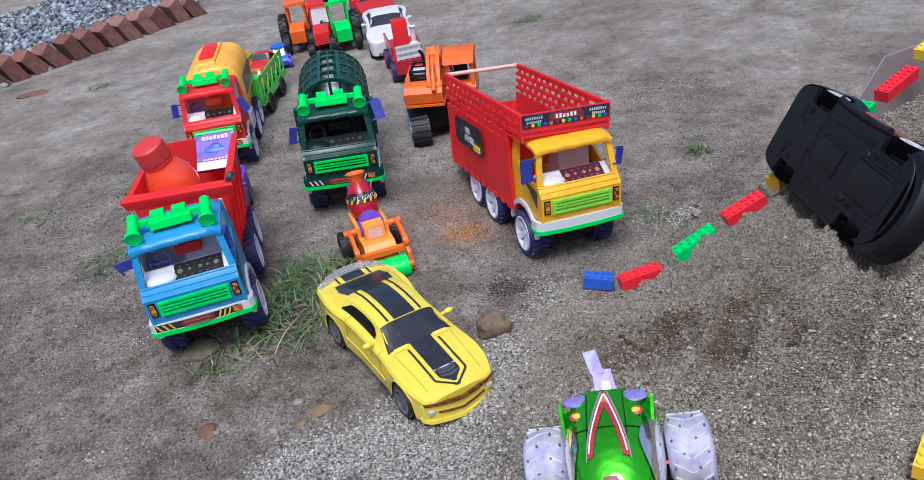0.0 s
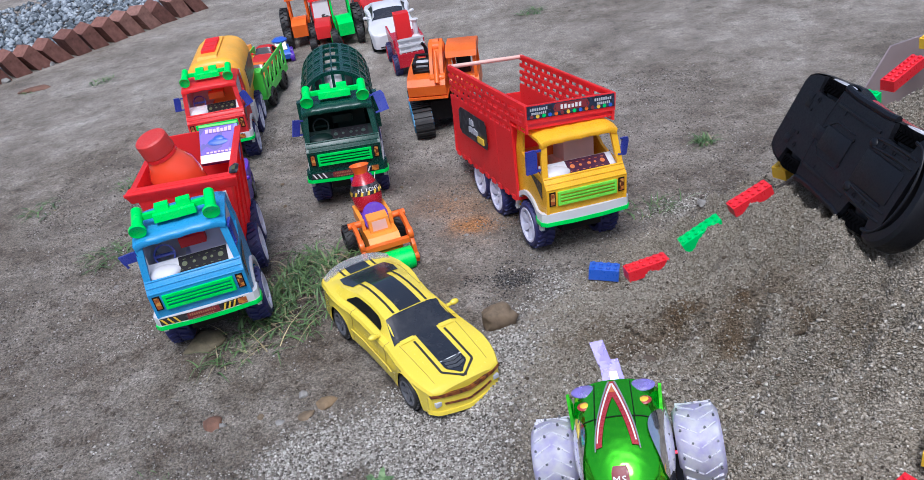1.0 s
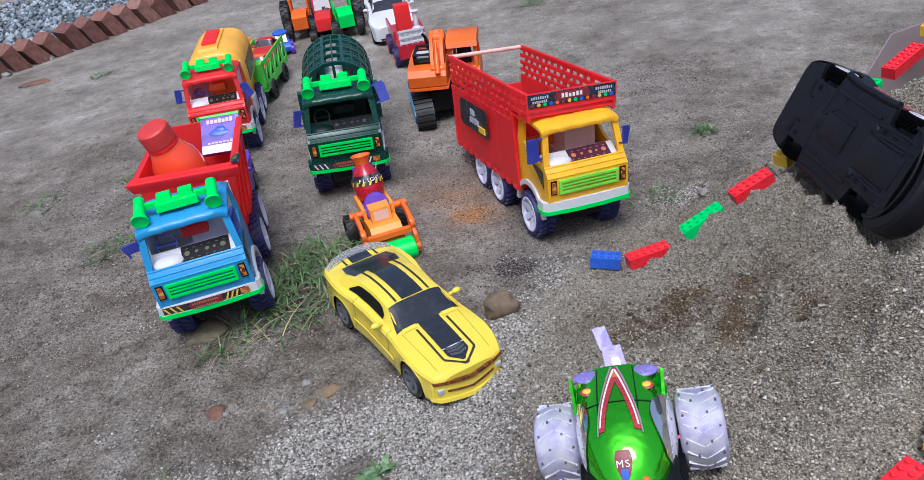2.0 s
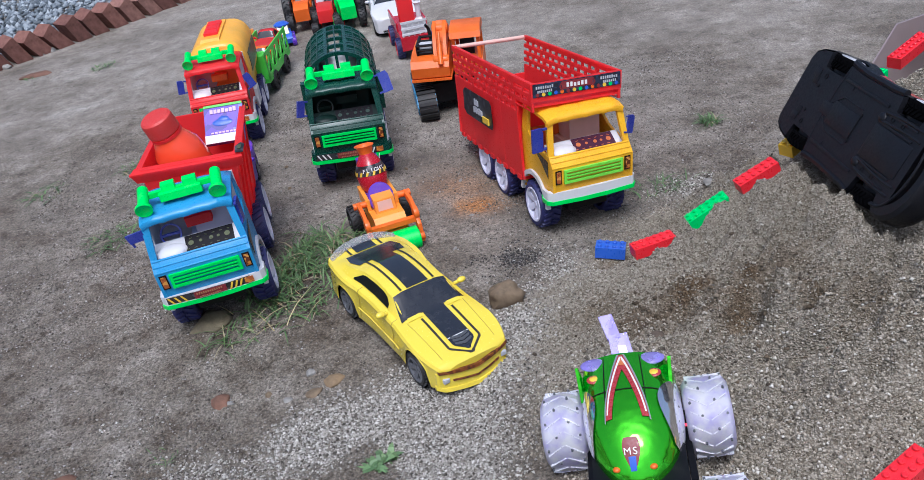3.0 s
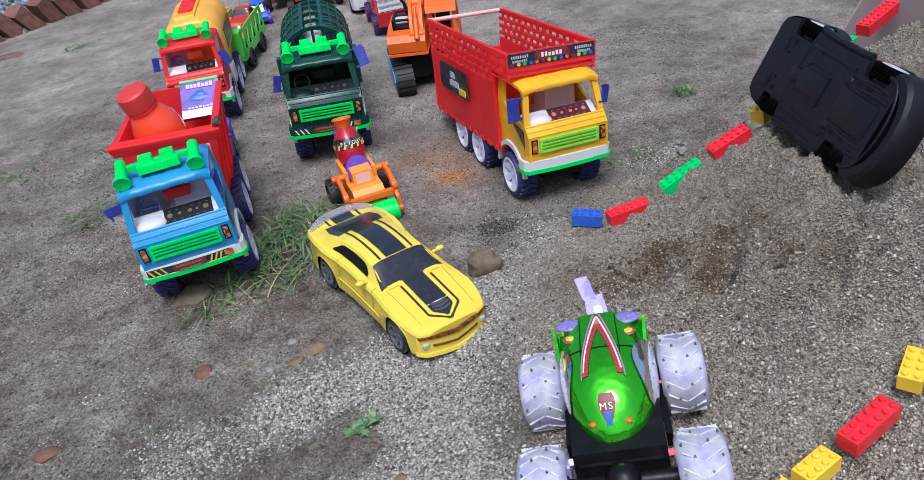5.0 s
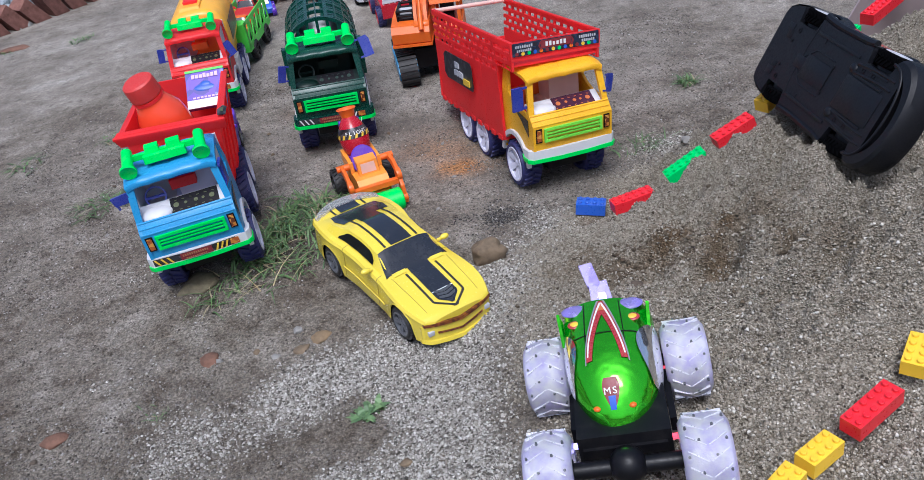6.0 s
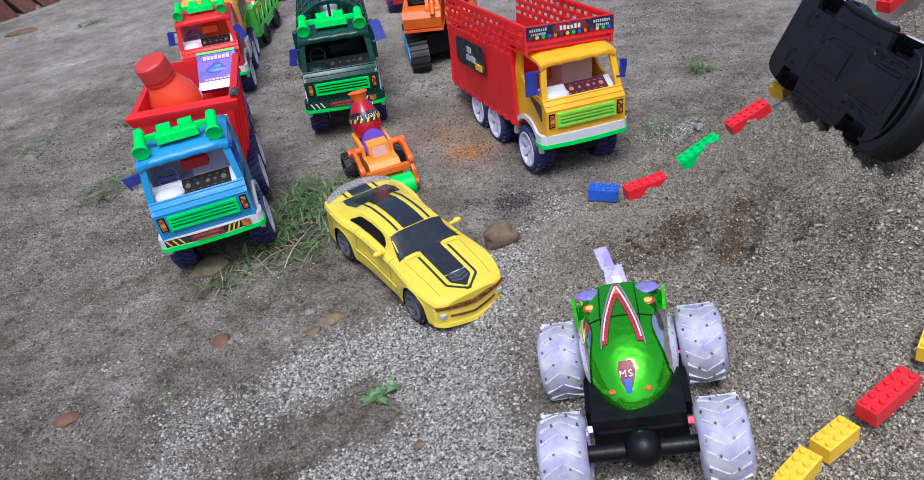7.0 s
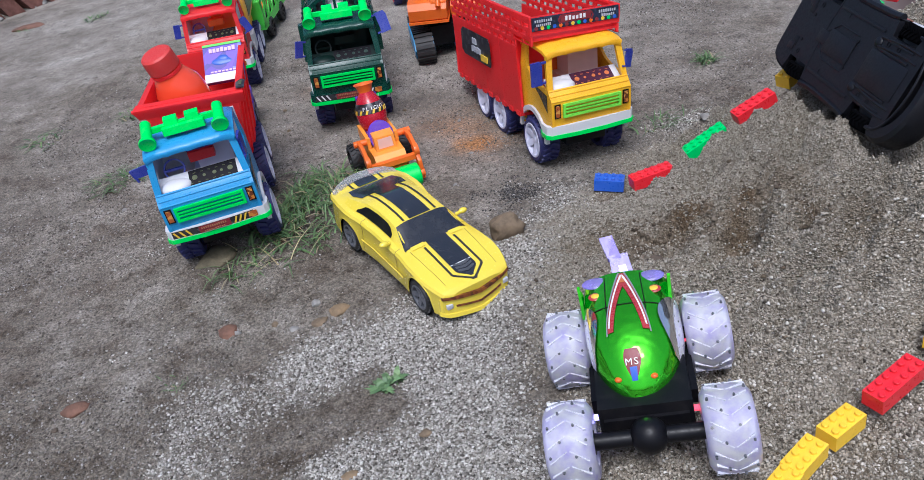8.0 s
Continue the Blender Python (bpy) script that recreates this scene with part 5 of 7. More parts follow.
        bm = B()
        on_top(bm, lambda y: -0.255, lambda y: 0.255, 1.18, 2.68, 0.013, 12, 6)
        part("roof_stripe", sized(bm, s), GLOSS_BLACK, t, "broad black roof stripe")
        bm = B()
        on_top(bm, lambda y: -0.255, lambda y: 0.255, 3.40, 3.80, 0.013, 5, 4)
        part("deck_stripe", sized(bm, s), GLOSS_BLACK, t)
        bm = B()
        on_top(bm, lambda y: -0.63 + 0.2 * abs(y - 3.0), lambda y: 0.63 - 0.2 * abs(y - 3.0), 2.66, 3.33, 0.014, 10, 14)
        part("rear_window", sized(bm, s), GLOSS_BLACK, t, "gloss black rear window")
        # bonnet scoop: a sunk pentagon with three vanes and a pale dividing line
        bm = B()
        for k in range(3):
            y = -0.50 + 0.085 * k
            z = car_top(0, y)
            plate(bm, [(-0.19, y + 0.035, z + 0.016), (0, y - 0.035, z + 0.024), (0.19, y + 0.035, z + 0.016), (0.19, y + 0.075, z + 0.046), (0, y + 0.012, z + 0.056), (-0.19, y + 0.075, z + 0.046)], 0.02)
        part("bonnet_scoop", sized(bm, s), SCOOP_GREY, t, "dark grey vaned bonnet scoop")
        bm = B()
        on_top(bm, lambda y: -0.245, lambda y: 0.245, -0.268, -0.250, 0.018, 1, 6)
        part("scoop_line", sized(bm, s), PAPER_WHITE, t)
        # lamp strip, lower intake, fog lamps and spoiler
        def front_strip(z0, z1, half, out, n=14):
            b = B()
            va, vb = [], []
            for i in range(n + 1):
                x = -half + 2 * half * i / n
                dz = 0.09 * (1 - abs(x) / half)
                y = nose_y(x) - out
                va.append(b.verts.new((x, y, z0 - dz)))
                vb.append(b.verts.new((x, y + 0.02, z1 - dz)))
            for i in range(n):
                b.faces.new((va[i], va[i + 1], vb[i + 1], vb[i]))
            g = bmesh.ops.extrude_face_region(b, geom=b.faces[:])
            bmesh.ops.translate(b, vec=(0, 0.05, 0), verts=[v for v in g["geom"] if isinstance(v, bmesh.types.BMVert)])
            return sized(b, s)
        part("front_grille", front_strip(0.625, 0.685, 0.80, 0.022), AMBER_DARK, t, "dark amber grille and headlamp strip")
        part("lower_intake", front_strip(0.415, 0.450, 0.54, 0.024), AMBER_DARK, t)
        part("chin", front_strip(0.22, 0.30, 0.84, 0.055), paint, t)
        part("bumper_face", front_strip(0.30, 0.60, 0.82, 0.010), paint, t)
        for sd in (-1, 1):
            bm = B()
            box(bm, sd * 0.67 - 0.065, sd * 0.67 + 0.065, nose_y(0.67) - 0.035, nose_y(0.67) + 0.06, 0.40, 0.50)
            part("fog_lamp", sized(bm, s), SILVER, t, bevel=0.0008)
        bm = B()
        pts = []
        for i in range(17):
            x = -0.82 + 1.64 * i / 16
            y = 3.80 - 0.24 * (abs(x) / 0.82) ** 2
            z = 1.15 - 0.10 * (abs(x) / 0.82) ** 4
            pts.append((x, y, z))
        for a, b2 in zip(pts, pts[1:]):
            plate(bm, [(a[0], a[1] + 0.07, a[2] + 0.045), (a[0], a[1] - 0.10, a[2] - 0.04), (b2[0], b2[1] - 0.10, b2[2] - 0.04), (b2[0], b2[1] + 0.07, b2[2] + 0.045)], 0.04)
        bmesh.ops.remove_doubles(bm, verts=bm.verts, dist=0.002)
        part("spoiler", sized(bm, s), CLEAR_GREY, t, "clear grey rear spoiler")
        # door cuts and a swage line
        for sd in (-1, 1):
            for y in (0.82, 2.22):
                bm = tube(B(), [(sd * xa * 1.003, y, za) for xa, za in car_section(y)[1:6]], 0.008, 6)
                part("door_joint", sized(bm, s), PANEL_GAP, t)
            bm = tube(B(), [(sd * (0.60 + 0.05 * (y + 0.8)), y, car_top(0.60 + 0.05 * (y + 0.8), y) + 0.003) for y in np.linspace(-0.62, 0.56, 12)], 0.005, 5)
            part("bonnet_joint", sized(bm, s), PANEL_GAP, t)
            bm = tube(B(), [(sd * (table(y, WIDTH) + 0.004), y, 0.5 + 0.03 * (y - 0.55)) for y in np.linspace(0.55, 2.25, 12)], 0.016, 6)
            part("swage_line", sized(bm, s), paint, t)
    return t, tray


GROOVE = plastic("dark_groove", (0.028, 0.026, 0.02), 0.4, 0.05)
SCOOP_GREY = plastic("scoop_grey", (0.06, 0.065, 0.075), 0.3, 0.05)
AMBER_DARK = flat_print("amber_dark", [(0.10, 0.025, 0.008), (0.22, 0.07, 0.015), (0.06, 0.018, 0.008), (0.16, 0.05, 0.012)], 300)
CLEAR_GREY = clear_plastic("clear_grey_plastic", (0.70, 0.70, 0.72), 0.08, 0.78)

model_car(pose(-0.0035, 0.8216, 0.0, 3.6, 3.0, 31.6), (0.057, 0.057, 0.057), CAR_YELLOW, "yellow toy sports coupe with black stripes, at the sand's edge", name="sports_car")


# ---- the overturned car on the heap ----
def basis(x, y, z, at):
    x, y, z = Vector(x).normalized(), Vector(y).normalized(), Vector(z).normalized()
    m = Matrix((x, y, z)).transposed().to_4x4()
    m.translation = at
    return m


FY = Vector((-0.05, 1.0, -0.02)).normalized()
FZ = Vector((0.87, 0.04, -0.49))
FZ = (FZ - FY * FZ.dot(FY)).normalized()
FX = FY.cross(FZ)
FS = (0.064, 0.0555, 0.055)
fm = basis(FX, FY, FZ, (0, 0, 0))
fm.translation = Vector((0.481, 0.92, 0.179)) - fm.to_3x3() @ Vector((0, 1.426 * FS[1], 0.2 * FS[2]))
flipped, tray = model_car(fm, FS, CAR_RED, "dark red toy car on its side, black underside outwards, on sand", kind="wreck", lower=TRAY_BLACK, wheel_mats=(WRECK_TYRE, SILVER), name="overturned_car")
def tray_box(x0, x1, y0, y1, z0, z1, mat=TRAY_BLACK, name="tray_rib", bevel=0.0006):
    bm = B()
    box(bm, x0, x1, y0, y1, z0, z1)
    part(name, sized(bm, FS), mat, flipped, bevel=bevel)
for sd in (-1, 1):
    tray_box(sd * 0.62 - 0.03, sd * 0.62 + 0.03, 0.6, 2.3, 0.165, 0.2)
    tray_box(sd * 0.34 - 0.02, sd * 0.34 + 0.02, -0.5, 0.5, 0.165, 0.2)
    tray_box(sd * 0.52 - 0.02, sd * 0.52 + 0.02, -0.5, 0.5, 0.17, 0.2)
    tray_box(sd * 0.45 - 0.08, sd * 0.45 + 0.08, 3.25, 3.5, 0.17, 0.2)
    bm = B()
    ball(bm, (sd * 0.42, 0.62, 0.19), 0.09, 0.12, 0.05, 14)
    part("tray_boss", sized(bm, FS), TRAY_BLACK, flipped)
    for y in (-0.2, 3.1, 1.2):
        part("screw_post", sized(rod(B(), (sd * 0.25, y, 0.17), (sd * 0.25, y, 0.2), 0.035, 10), FS), BLACK, flipped)
tray_box(-0.22, 0.22, 1.2, 2.2, 0.16, 0.2)
tray_box(-0.12, 0.12, 2.2, 2.6, 0.17, 0.2)
tray_box(-0.10, 0.10, 0.50, 0.58, 0.17, 0.192, BLACK, "slot")
tray_box(-0.05, 0.35, -0.05, 0.01, 0.17, 0.192, BLACK, "slot")
tray_box(-0.28, 0.28, -0.62, 0.35, 0.172, 0.2, bevel=0.001)
def tray_line(pts, r=0.015):
    part("tray_ridge", sized(tube(B(), [(x, y, 0.188) for x, y in pts], r, 6), FS), TRAY_BLACK, flipped)
tray_line([(-0.34, 1.25), (-0.34, 2.0), (-0.12, 2.35), (0.18, 2.35), (0.34, 2.05), (0.34, 1.25)])
tray_line([(-0.62, 1.0), (-0.62, 1.9), (-0.50, 1.9)], 0.014)
tray_line([(0.62, 1.0), (0.62, 1.9), (0.50, 1.9)], 0.014)
tray_line([(-0.74, 2.36), (-0.30, 2.42), (0.30, 2.42), (0.74, 2.36)], 0.012)
for sd in (-1, 1):
    for k in range(2):
        part("fender_ridge", sized(tube(B(), [(sd * (0.36 + 0.16 * k + 0.05 * math.sin(2.2 * f)), 0.55 - 1.25 * f, 0.185 + 0.02 * f) for f in np.linspace(0, 1, 10)], 0.030, 8), FS), TRAY_BLACK, flipped)
    tray_box(sd * 0.33 - 0.09, sd * 0.33 + 0.09, 3.2, 3.42, 0.182, 0.195, BLACK, "tray_patch", 0.001)
part("belly_step", sized(prism(B(), [(0.70, 0.19), (0.62, 0.165), (-0.45, 0.150), (-0.62, 0.19)], -0.30, 0.30), FS), TRAY_BLACK, flipped, bevel=0.0016)
bm = B()
ring = []
for i in range(33):
    f = math.pi * i / 32
    cx, cy = -0.95 * math.cos(f), -0.62 - 0.74 * math.sin(f) ** 0.8
    ring.append([bm.verts.new((cx * g, cy + (1 - g) * 0.9, z)) for g, z in ((0.80, 0.165), (0.94, 0.175), (1.0, 0.24), (1.02, 0.40), (1.03, 0.62), (0.97, 0.78), (0.84, 0.82))])
for p, q in zip(ring, ring[1:]):
    for k in range(6):
        bm.faces.new((p[k], p[k + 1], q[k + 1], q[k]))
    bm.faces.new((p[6], p[0], q[0], q[6]))
bm.faces.new(ring[0][::-1])
bm.faces.new(ring[-1])
part("front_bumper", sized(bm, FS), TRAY_BLACK, flipped, "thick black bumper")
for sd in (-1, 1):
    bm = tube(B(), [(sd * (table(y, WIDTH) - 0.01), y, 0.27) for y in np.linspace(0.45, 2.40, 12)], 0.075)
    part("sill", sized(bm, FS), TRAY_BLACK, flipped)


# moulded lip round the nose, screw wells and the pale axle ends
part("nose_lip", sized(tube(B(), [(-0.80 * math.cos(math.pi * i / 24), -0.44 - 0.58 * math.sin(math.pi * i / 24) ** 0.8, 0.165) for i in range(25)], 0.026, 8), FS), TRAY_BLACK, flipped)
for sd in (-1, 1):
    for y in (0.30, -0.05, 3.0):
        part("screw_well", sized(lathe(B(), [(0.055, 0.0), (0.055, -0.012), (0.035, -0.012), (0.035, 0.01), (0, 0.01)], 14, Matrix.Translation((sd * 0.47, y, 0.188))), FS), BLACK, flipped)
    for a in AXLES:
        part("axle_end", sized(rod(B(), (sd * 0.60, a, 0.40), (sd * 0.70, a, 0.40), 0.045, 10), FS), SILVER, flipped, "pale metal axle end")


# ---- the stunt car with clear tyres ----
FLASH_RED = plastic("flash_red", (0.36, 0.035, 0.04), 0.25, 0.03)
TREAD_PALE = clear_plastic("tread_pale", (0.92, 0.92, 0.98), 0.2, 0.45)
GREEN_CHROME, _nt, _p = mat_base("green_chrome")
_co = _nt.nodes.new("ShaderNodeTexCoord").outputs["Object"]
_p.inputs["Base Color"].default_value = (0.12, 0.80, 0.03, 1)
_p.inputs["Metallic"].default_value = 0.92
_r = ramp(_nt, noise_tex(_nt, _co, 150, 4), [(0.3, (0.04,) * 3), (0.75, (0.14,) * 3)])
_nt.links.new(_r.outputs["Color"], _p.inputs["Roughness"])
bumped(_nt, _p, noise_tex(_nt, _co, 40, 2), 0.35, 0.006)
CHROME, _nt, _p = mat_base("worn_chrome")
_p.inputs["Base Color"].default_value = (0.9, 0.9, 0.92, 1)
_p.inputs["Metallic"].default_value = 0.95
_co = _nt.nodes.new("ShaderNodeTexCoord").outputs["Object"]
_r = ramp(_nt, noise_tex(_nt, _co, 130, 4), [(0.3, (0.05,) * 3), (0.75, (0.16,) * 3)])
_nt.links.new(_r.outputs["Color"], _p.inputs["Roughness"])
CLEAR_TYRE, _nt, _p = mat_base("clear_tyre")
_co = _nt.nodes.new("ShaderNodeTexCoord").outputs["Object"]
_n = noise_tex(_nt, _co, 60, 4)
_c = ramp(_nt, _n, [(0.34, (0.56, 0.50, 0.86)), (0.47, (0.74, 0.72, 0.90)), (0.62, (0.92, 0.92, 0.95))])
_nt.links.new(_c.outputs["Color"], _p.inputs["Base Color"])
_p.inputs["Roughness"].default_value = 0.34
_p.inputs["Transmission Weight"].default_value = 0.62
_p.inputs["IOR"].default_value = 1.3
_p.inputs["Subsurface Weight"].default_value = 0.4
_p.inputs["Subsurface Radius"].default_value = (0.012, 0.011, 0.014)
bumped(_nt, _p, noise_tex(_nt, _co, 140, 3), 0.25, 0.002)
VIOLET_CLEAR = clear_plastic("violet_clear_plastic", (0.42, 0.34, 0.9), 0.15, 0.55)
LED_VIOLET = glow("violet_led", (0.45, 0.38, 1.0), 2.6)
LED_RED = glow("red_led", (1.0, 0.08, 0.12), 1.5)


def stunt_wheel():
    """Fat clear tyre with chevron tread and short studs, pale spoked hub."""
    r, w = 0.0365, 0.0205
    bm = B()
    lathe(bm, [(r * 0.55, -w), (r * 0.80, -w * 1.0), (r * 0.95, -w * 0.82), (r, -w * 0.4), (r * 1.01, 0), (r, w * 0.4), (r * 0.95, w * 0.82), (r * 0.80, w), (r * 0.55, w), (r * 0.5, w * 0.7), (r * 0.5, -w * 0.7), (r * 0.55, -w)], 40, SIDEWAYS)
    tyre = mesh_of("tyre", bm, CLEAR_TYRE, 45)
    bm = B()
    for k in range(9):
        for j, x in enumerate((-0.75, -0.3, 0.3, 0.75)):
            m = Matrix.Rotation(2 * math.pi * (k + 0.5 * (j % 2)) / 9, 4, "X") @ Matrix.Translation((x * w, 0, r * (1.015 if abs(x) < 0.5 else 0.97)))
            bmesh.ops.create_cone(bm, cap_ends=True, segments=6, radius1=0.0015, radius2=0.0010, depth=0.0038, matrix=m)
    studs = mesh_of("tread_studs", bm, RIM_GREY, 45)
    bm = B()
    lathe(bm, [(0, w * 0.55), (r * 0.14, w * 0.6), (r * 0.16, w * 0.75), (r * 0.5, w * 0.86), (r * 0.6, w * 0.98), (r * 0.6, w * 0.6), (0, w * 0.3)], 30, SIDEWAYS)
    for k in range(6):
        m = Matrix.Rotation(2 * math.pi * k / 6, 4, "X") @ Matrix.Translation((w * 0.8, 0, r * 0.32)) @ Matrix.Diagonal((w * 0.25, r * 0.14, r * 0.4, 1))
        bmesh.ops.create_cube(bm, size=1, matrix=m)
    hub = mesh_of("hub", bm, LILAC_WHITE, 40)
    bm = B()
    box(bm, -w * 0.43, w * 0.43, -r * 0.013, r * 0.013, -r * 0.05, r * 0.020)
    bar = mesh_of("tread_bar", bm, TREAD_PALE, 45, 0.0004)
    spots = [Matrix.Rotation(2 * math.pi * k / 18, 4, "X") @ Matrix.Translation((sd * w * 0.42, 0, r)) @ Matrix.Rotation(sd * 0.55, 4, "Z") for k in range(18) for sd in (-1, 1)]
    return tyre, studs, hub, bar, spots


def egg(u, v):
    """Body surface: u from the tail (0) to the blunt front (1), v round the upper half, 0 to pi."""
    y = -0.052 + 0.122 * u
    w = 0.0475 * (1 - min(0.999, 1 - min(1.0, u / 0.66)) ** 2.3) ** 0.5 * (0.85 + 0.15 * max(0.0, math.sin(v)) ** 0.5)
    h = 0.057 * (1 - min(0.999, 1 - min(1.0, u / 0.62)) ** 2.2) ** 0.58 * (1 - 0.04 * max(0.0, (u - 0.62) / 0.38) ** 2)
    c, box_k = math.cos(v), 0.96 - 0.10 * u
    return Vector((w * math.copysign(abs(c) ** box_k, c) - 0.004 * math.sin(v), y + 0.006 * math.sin(v) * (u - 0.5), 0.046 + h * max(0, math.sin(v)) ** (0.88 - 0.30 * u)))


def egg_patch(bm, u0, u1, va, vb, lift=0.001, nu=10, nv=6):
    rows = []
    for i in range(nu + 1):
        u = u0 + (u1 - u0) * i / nu
        row = []
        for j in range(nv + 1):
            v = va(u) + (vb(u) - va(u)) * j / nv
            p = egg(u, v)
            c = Vector((0, p.y, 0.05))
            row.append(bm.verts.new(p + (p - c).normalized() * lift))
        rows.append(row)
    for a, b in zip(rows, rows[1:]):
        for j in range(nv):
            bm.faces.new((a[j], a[j + 1], b[j + 1], b[j]))
    return bm


rc = thing("stunt_car", pose(0.167, 0.589, 0.0095, 0, -5.5, -8.0), "green chrome stunt toy car with fat clear tyres, on sand", "toy car")
bm = B()
nu, nv = 26, 24
rows = [[bm.verts.new(egg(i / nu, math.pi * j / nv)) for j in range(nv + 1)] for i in range(nu + 1)]
for a, b in zip(rows, rows[1:]):
    for j in range(nv):
        bm.faces.new((a[j], a[j + 1], b[j + 1], b[j]))
bm.faces.new(rows[-1])
bm.faces.new(rows[0][::-1])
rc_body = part("body_shell", bm, GREEN_CHROME, rc, "metallic green dome shell", sharp=60)
for sd in (-1, 1):
    def edge(inward, s=sd):
        return lambda u: math.pi / 2 - s * max(0.0, 0.02 + 0.62 * (0.97 - u) - inward)
    part("flash", egg_patch(B(), 0.36, 0.97, edge(0.0), edge(0.13), 0.0008, 14, 2), FLASH_RED, rc_body, "red flash with a white line")
    part("flash_tip", egg_patch(B(), 0.84, 0.98, edge(0.045), edge(0.20), 0.0013, 8, 2), DIAL_ORANGE, rc_body, "orange tip")
    part("flash_line", egg_patch(B(), 0.39, 0.94, edge(0.025), edge(0.055), 0.0014, 14, 1), PAPER_WHITE, rc_body)
    part("flash_edge", egg_patch(B(), 0.34, 0.97, edge(-0.028), edge(0.0), 0.0011, 14, 1), GREY, rc_body)
    part("side_window", egg_patch(B(), 0.26, 0.80, lambda u: math.pi / 2 - sd * (math.pi / 2 - 0.02), lambda u: math.pi / 2 - sd * (math.pi / 2 - 1.0 + 7.0 * (u - 0.53) ** 2), 0.0014, 18, 10), CHROME, rc_body, "chrome side panel")
    bm = B()
    p = egg(0.93, math.pi / 2 - sd * 0.52)
    ball(bm, p + Vector((0, 0.001, 0.0)), 0.0132, 0.0084, 0.0032, 18)
    part("eye_lamp", bm, VIOLET_CLEAR, rc_body, "clear lilac lamp")
    bm = B()
    p = egg(0.78, math.pi / 2 - sd * 0.56)
    ball(bm, p, 0.0068, 0.0058, 0.0018, 14)
    part("eye_ring", bm, FLASH_RED, rc_body)
    bm = B()
    ball(bm, p + Vector((0, -0.0002, 0.0006)), 0.0047, 0.0040, 0.0018, 14)
    part("eye_spot", bm, PRINT_YELLOW, rc_body)
    bm = B()
    p = egg(0.10, math.pi / 2 - sd * 0.6)
    ball(bm, p, 0.0034, 0.003, 0.0022, 12)
    part("tail_spot", bm, ORANGE, rc_body)
    bm = B()
    p = egg(0.90, math.pi / 2 - sd * 1.02)
    plate(bm, [p + Vector((0, -0.026, -0.002)), p + Vector((sd * 0.001, 0.008, -0.002)), p + Vector((sd * 0.003, 0.007, 0.012))], 0.003)
    part("fin", bm, GREEN_CHROME, rc_body, bevel=0.0004)
part("badge", egg_patch(B(), 0.09, 0.23, lambda u: math.pi / 2 - 0.20 * math.sin(math.pi * (u - 0.05) / 0.23), lambda u: math.pi / 2 + 0.20 * math.sin(math.pi * (u - 0.05) / 0.23), 0.0009, 8, 6), PRINT_RED, rc_body, "dark red and blue badge")
part("badge_foot", egg_patch(B(), 0.07, 0.13, lambda u: math.pi / 2 - 0.09, lambda u: math.pi / 2 + 0.09, 0.0015, 5, 4), BRICK_BLUE, rc_body)
pb = egg(0.155, math.pi / 2)
pn = egg(0.20, math.pi / 2) - egg(0.11, math.pi / 2)
for k, char in enumerate("MS"):
    letter_on(char, Matrix.Translation(pb + Vector((0.0032 * (2 * k - 1) - 0.0002, -0.0012, 0.0022))) @ Matrix.Rotation(math.atan2(pn.z, pn.y), 4, "X"), 0.0085, PAPER_WHITE, rc_body)
# seams over the shell
for sd in (-1, 1):
    bm = tube(B(), [egg(u, math.pi / 2 - sd * (0.30 + 0.10 * (0.97 - u))) + Vector((0, 0, 0.0003)) for u in np.linspace(0.5, 0.97, 14)], 0.0005, 5)
    part("shell_seam", bm, BLACK, rc_body)
for u in (0.62,):
    bm = tube(B(), [egg(u + 0.03 * math.cos(2 * math.pi * j / 24), math.pi * (0.06 + 0.88 * j / 24)) + Vector((0, 0, 0.0004)) for j in range(25)], 0.0005, 5)
    part("shell_seam", bm, BLACK, rc_body)
bm = B()
box(bm, -0.036, 0.036, -0.066, 0.058, 0.026, 0.047)
prism(bm, [(-0.066, 0.028), (-0.061, 0.057), (-0.010, 0.062), (-0.006, 0.030)], -0.040, 0.040)
part("chassis", bm, BLACK, rc, bevel=0.003)
for sd in (-1, 1):
    bm = B()
    box(bm, *sorted((sd * 0.041, sd * 0.047)), -0.03, 0.05, 0.022, 0.038)
    part("side_rail", bm, BLACK, rc, bevel=0.001)
for y in (-0.0775, 0.046):
    bm = B()
    rod(bm, (-0.056, y, 0.037), (0.056, y, 0.037), 0.0075, 14)
    for sd in (-1, 1):
        rod(bm, (sd * 0.046, y, 0.037), (sd * 0.057, y, 0.037), 0.0105, 16)
    ball(bm, (0, y, 0.038), 0.0165, 0.0165, 0.0165, 18)
    part("axle", bm, BLACK, rc, "black axle tube with a round gearbox")
    for sd in (-1, 1):
        wl = stunt_wheel() if (y < 0 and sd < 0) else wl
        at = pose(sd * 0.0655, y, 0.037, 0, 0, 0 if sd > 0 else 180) @ pose(0, 0, 0, 17 + 40 * sd + 200 * y)
        tyre = part("tyre", wl[0], None, rc, "clear lilac chevron tyre", at=at)
        part("tread_studs", wl[1], None, tyre)
        part("hub", wl[2], None, tyre)
        for spot in wl[4]:
            part("tread_bar", wl[3], None, tyre, at=spot)
bm = B()
box(bm, -0.009, 0.009, 0.062, 0.078, 0.044, 0.072)
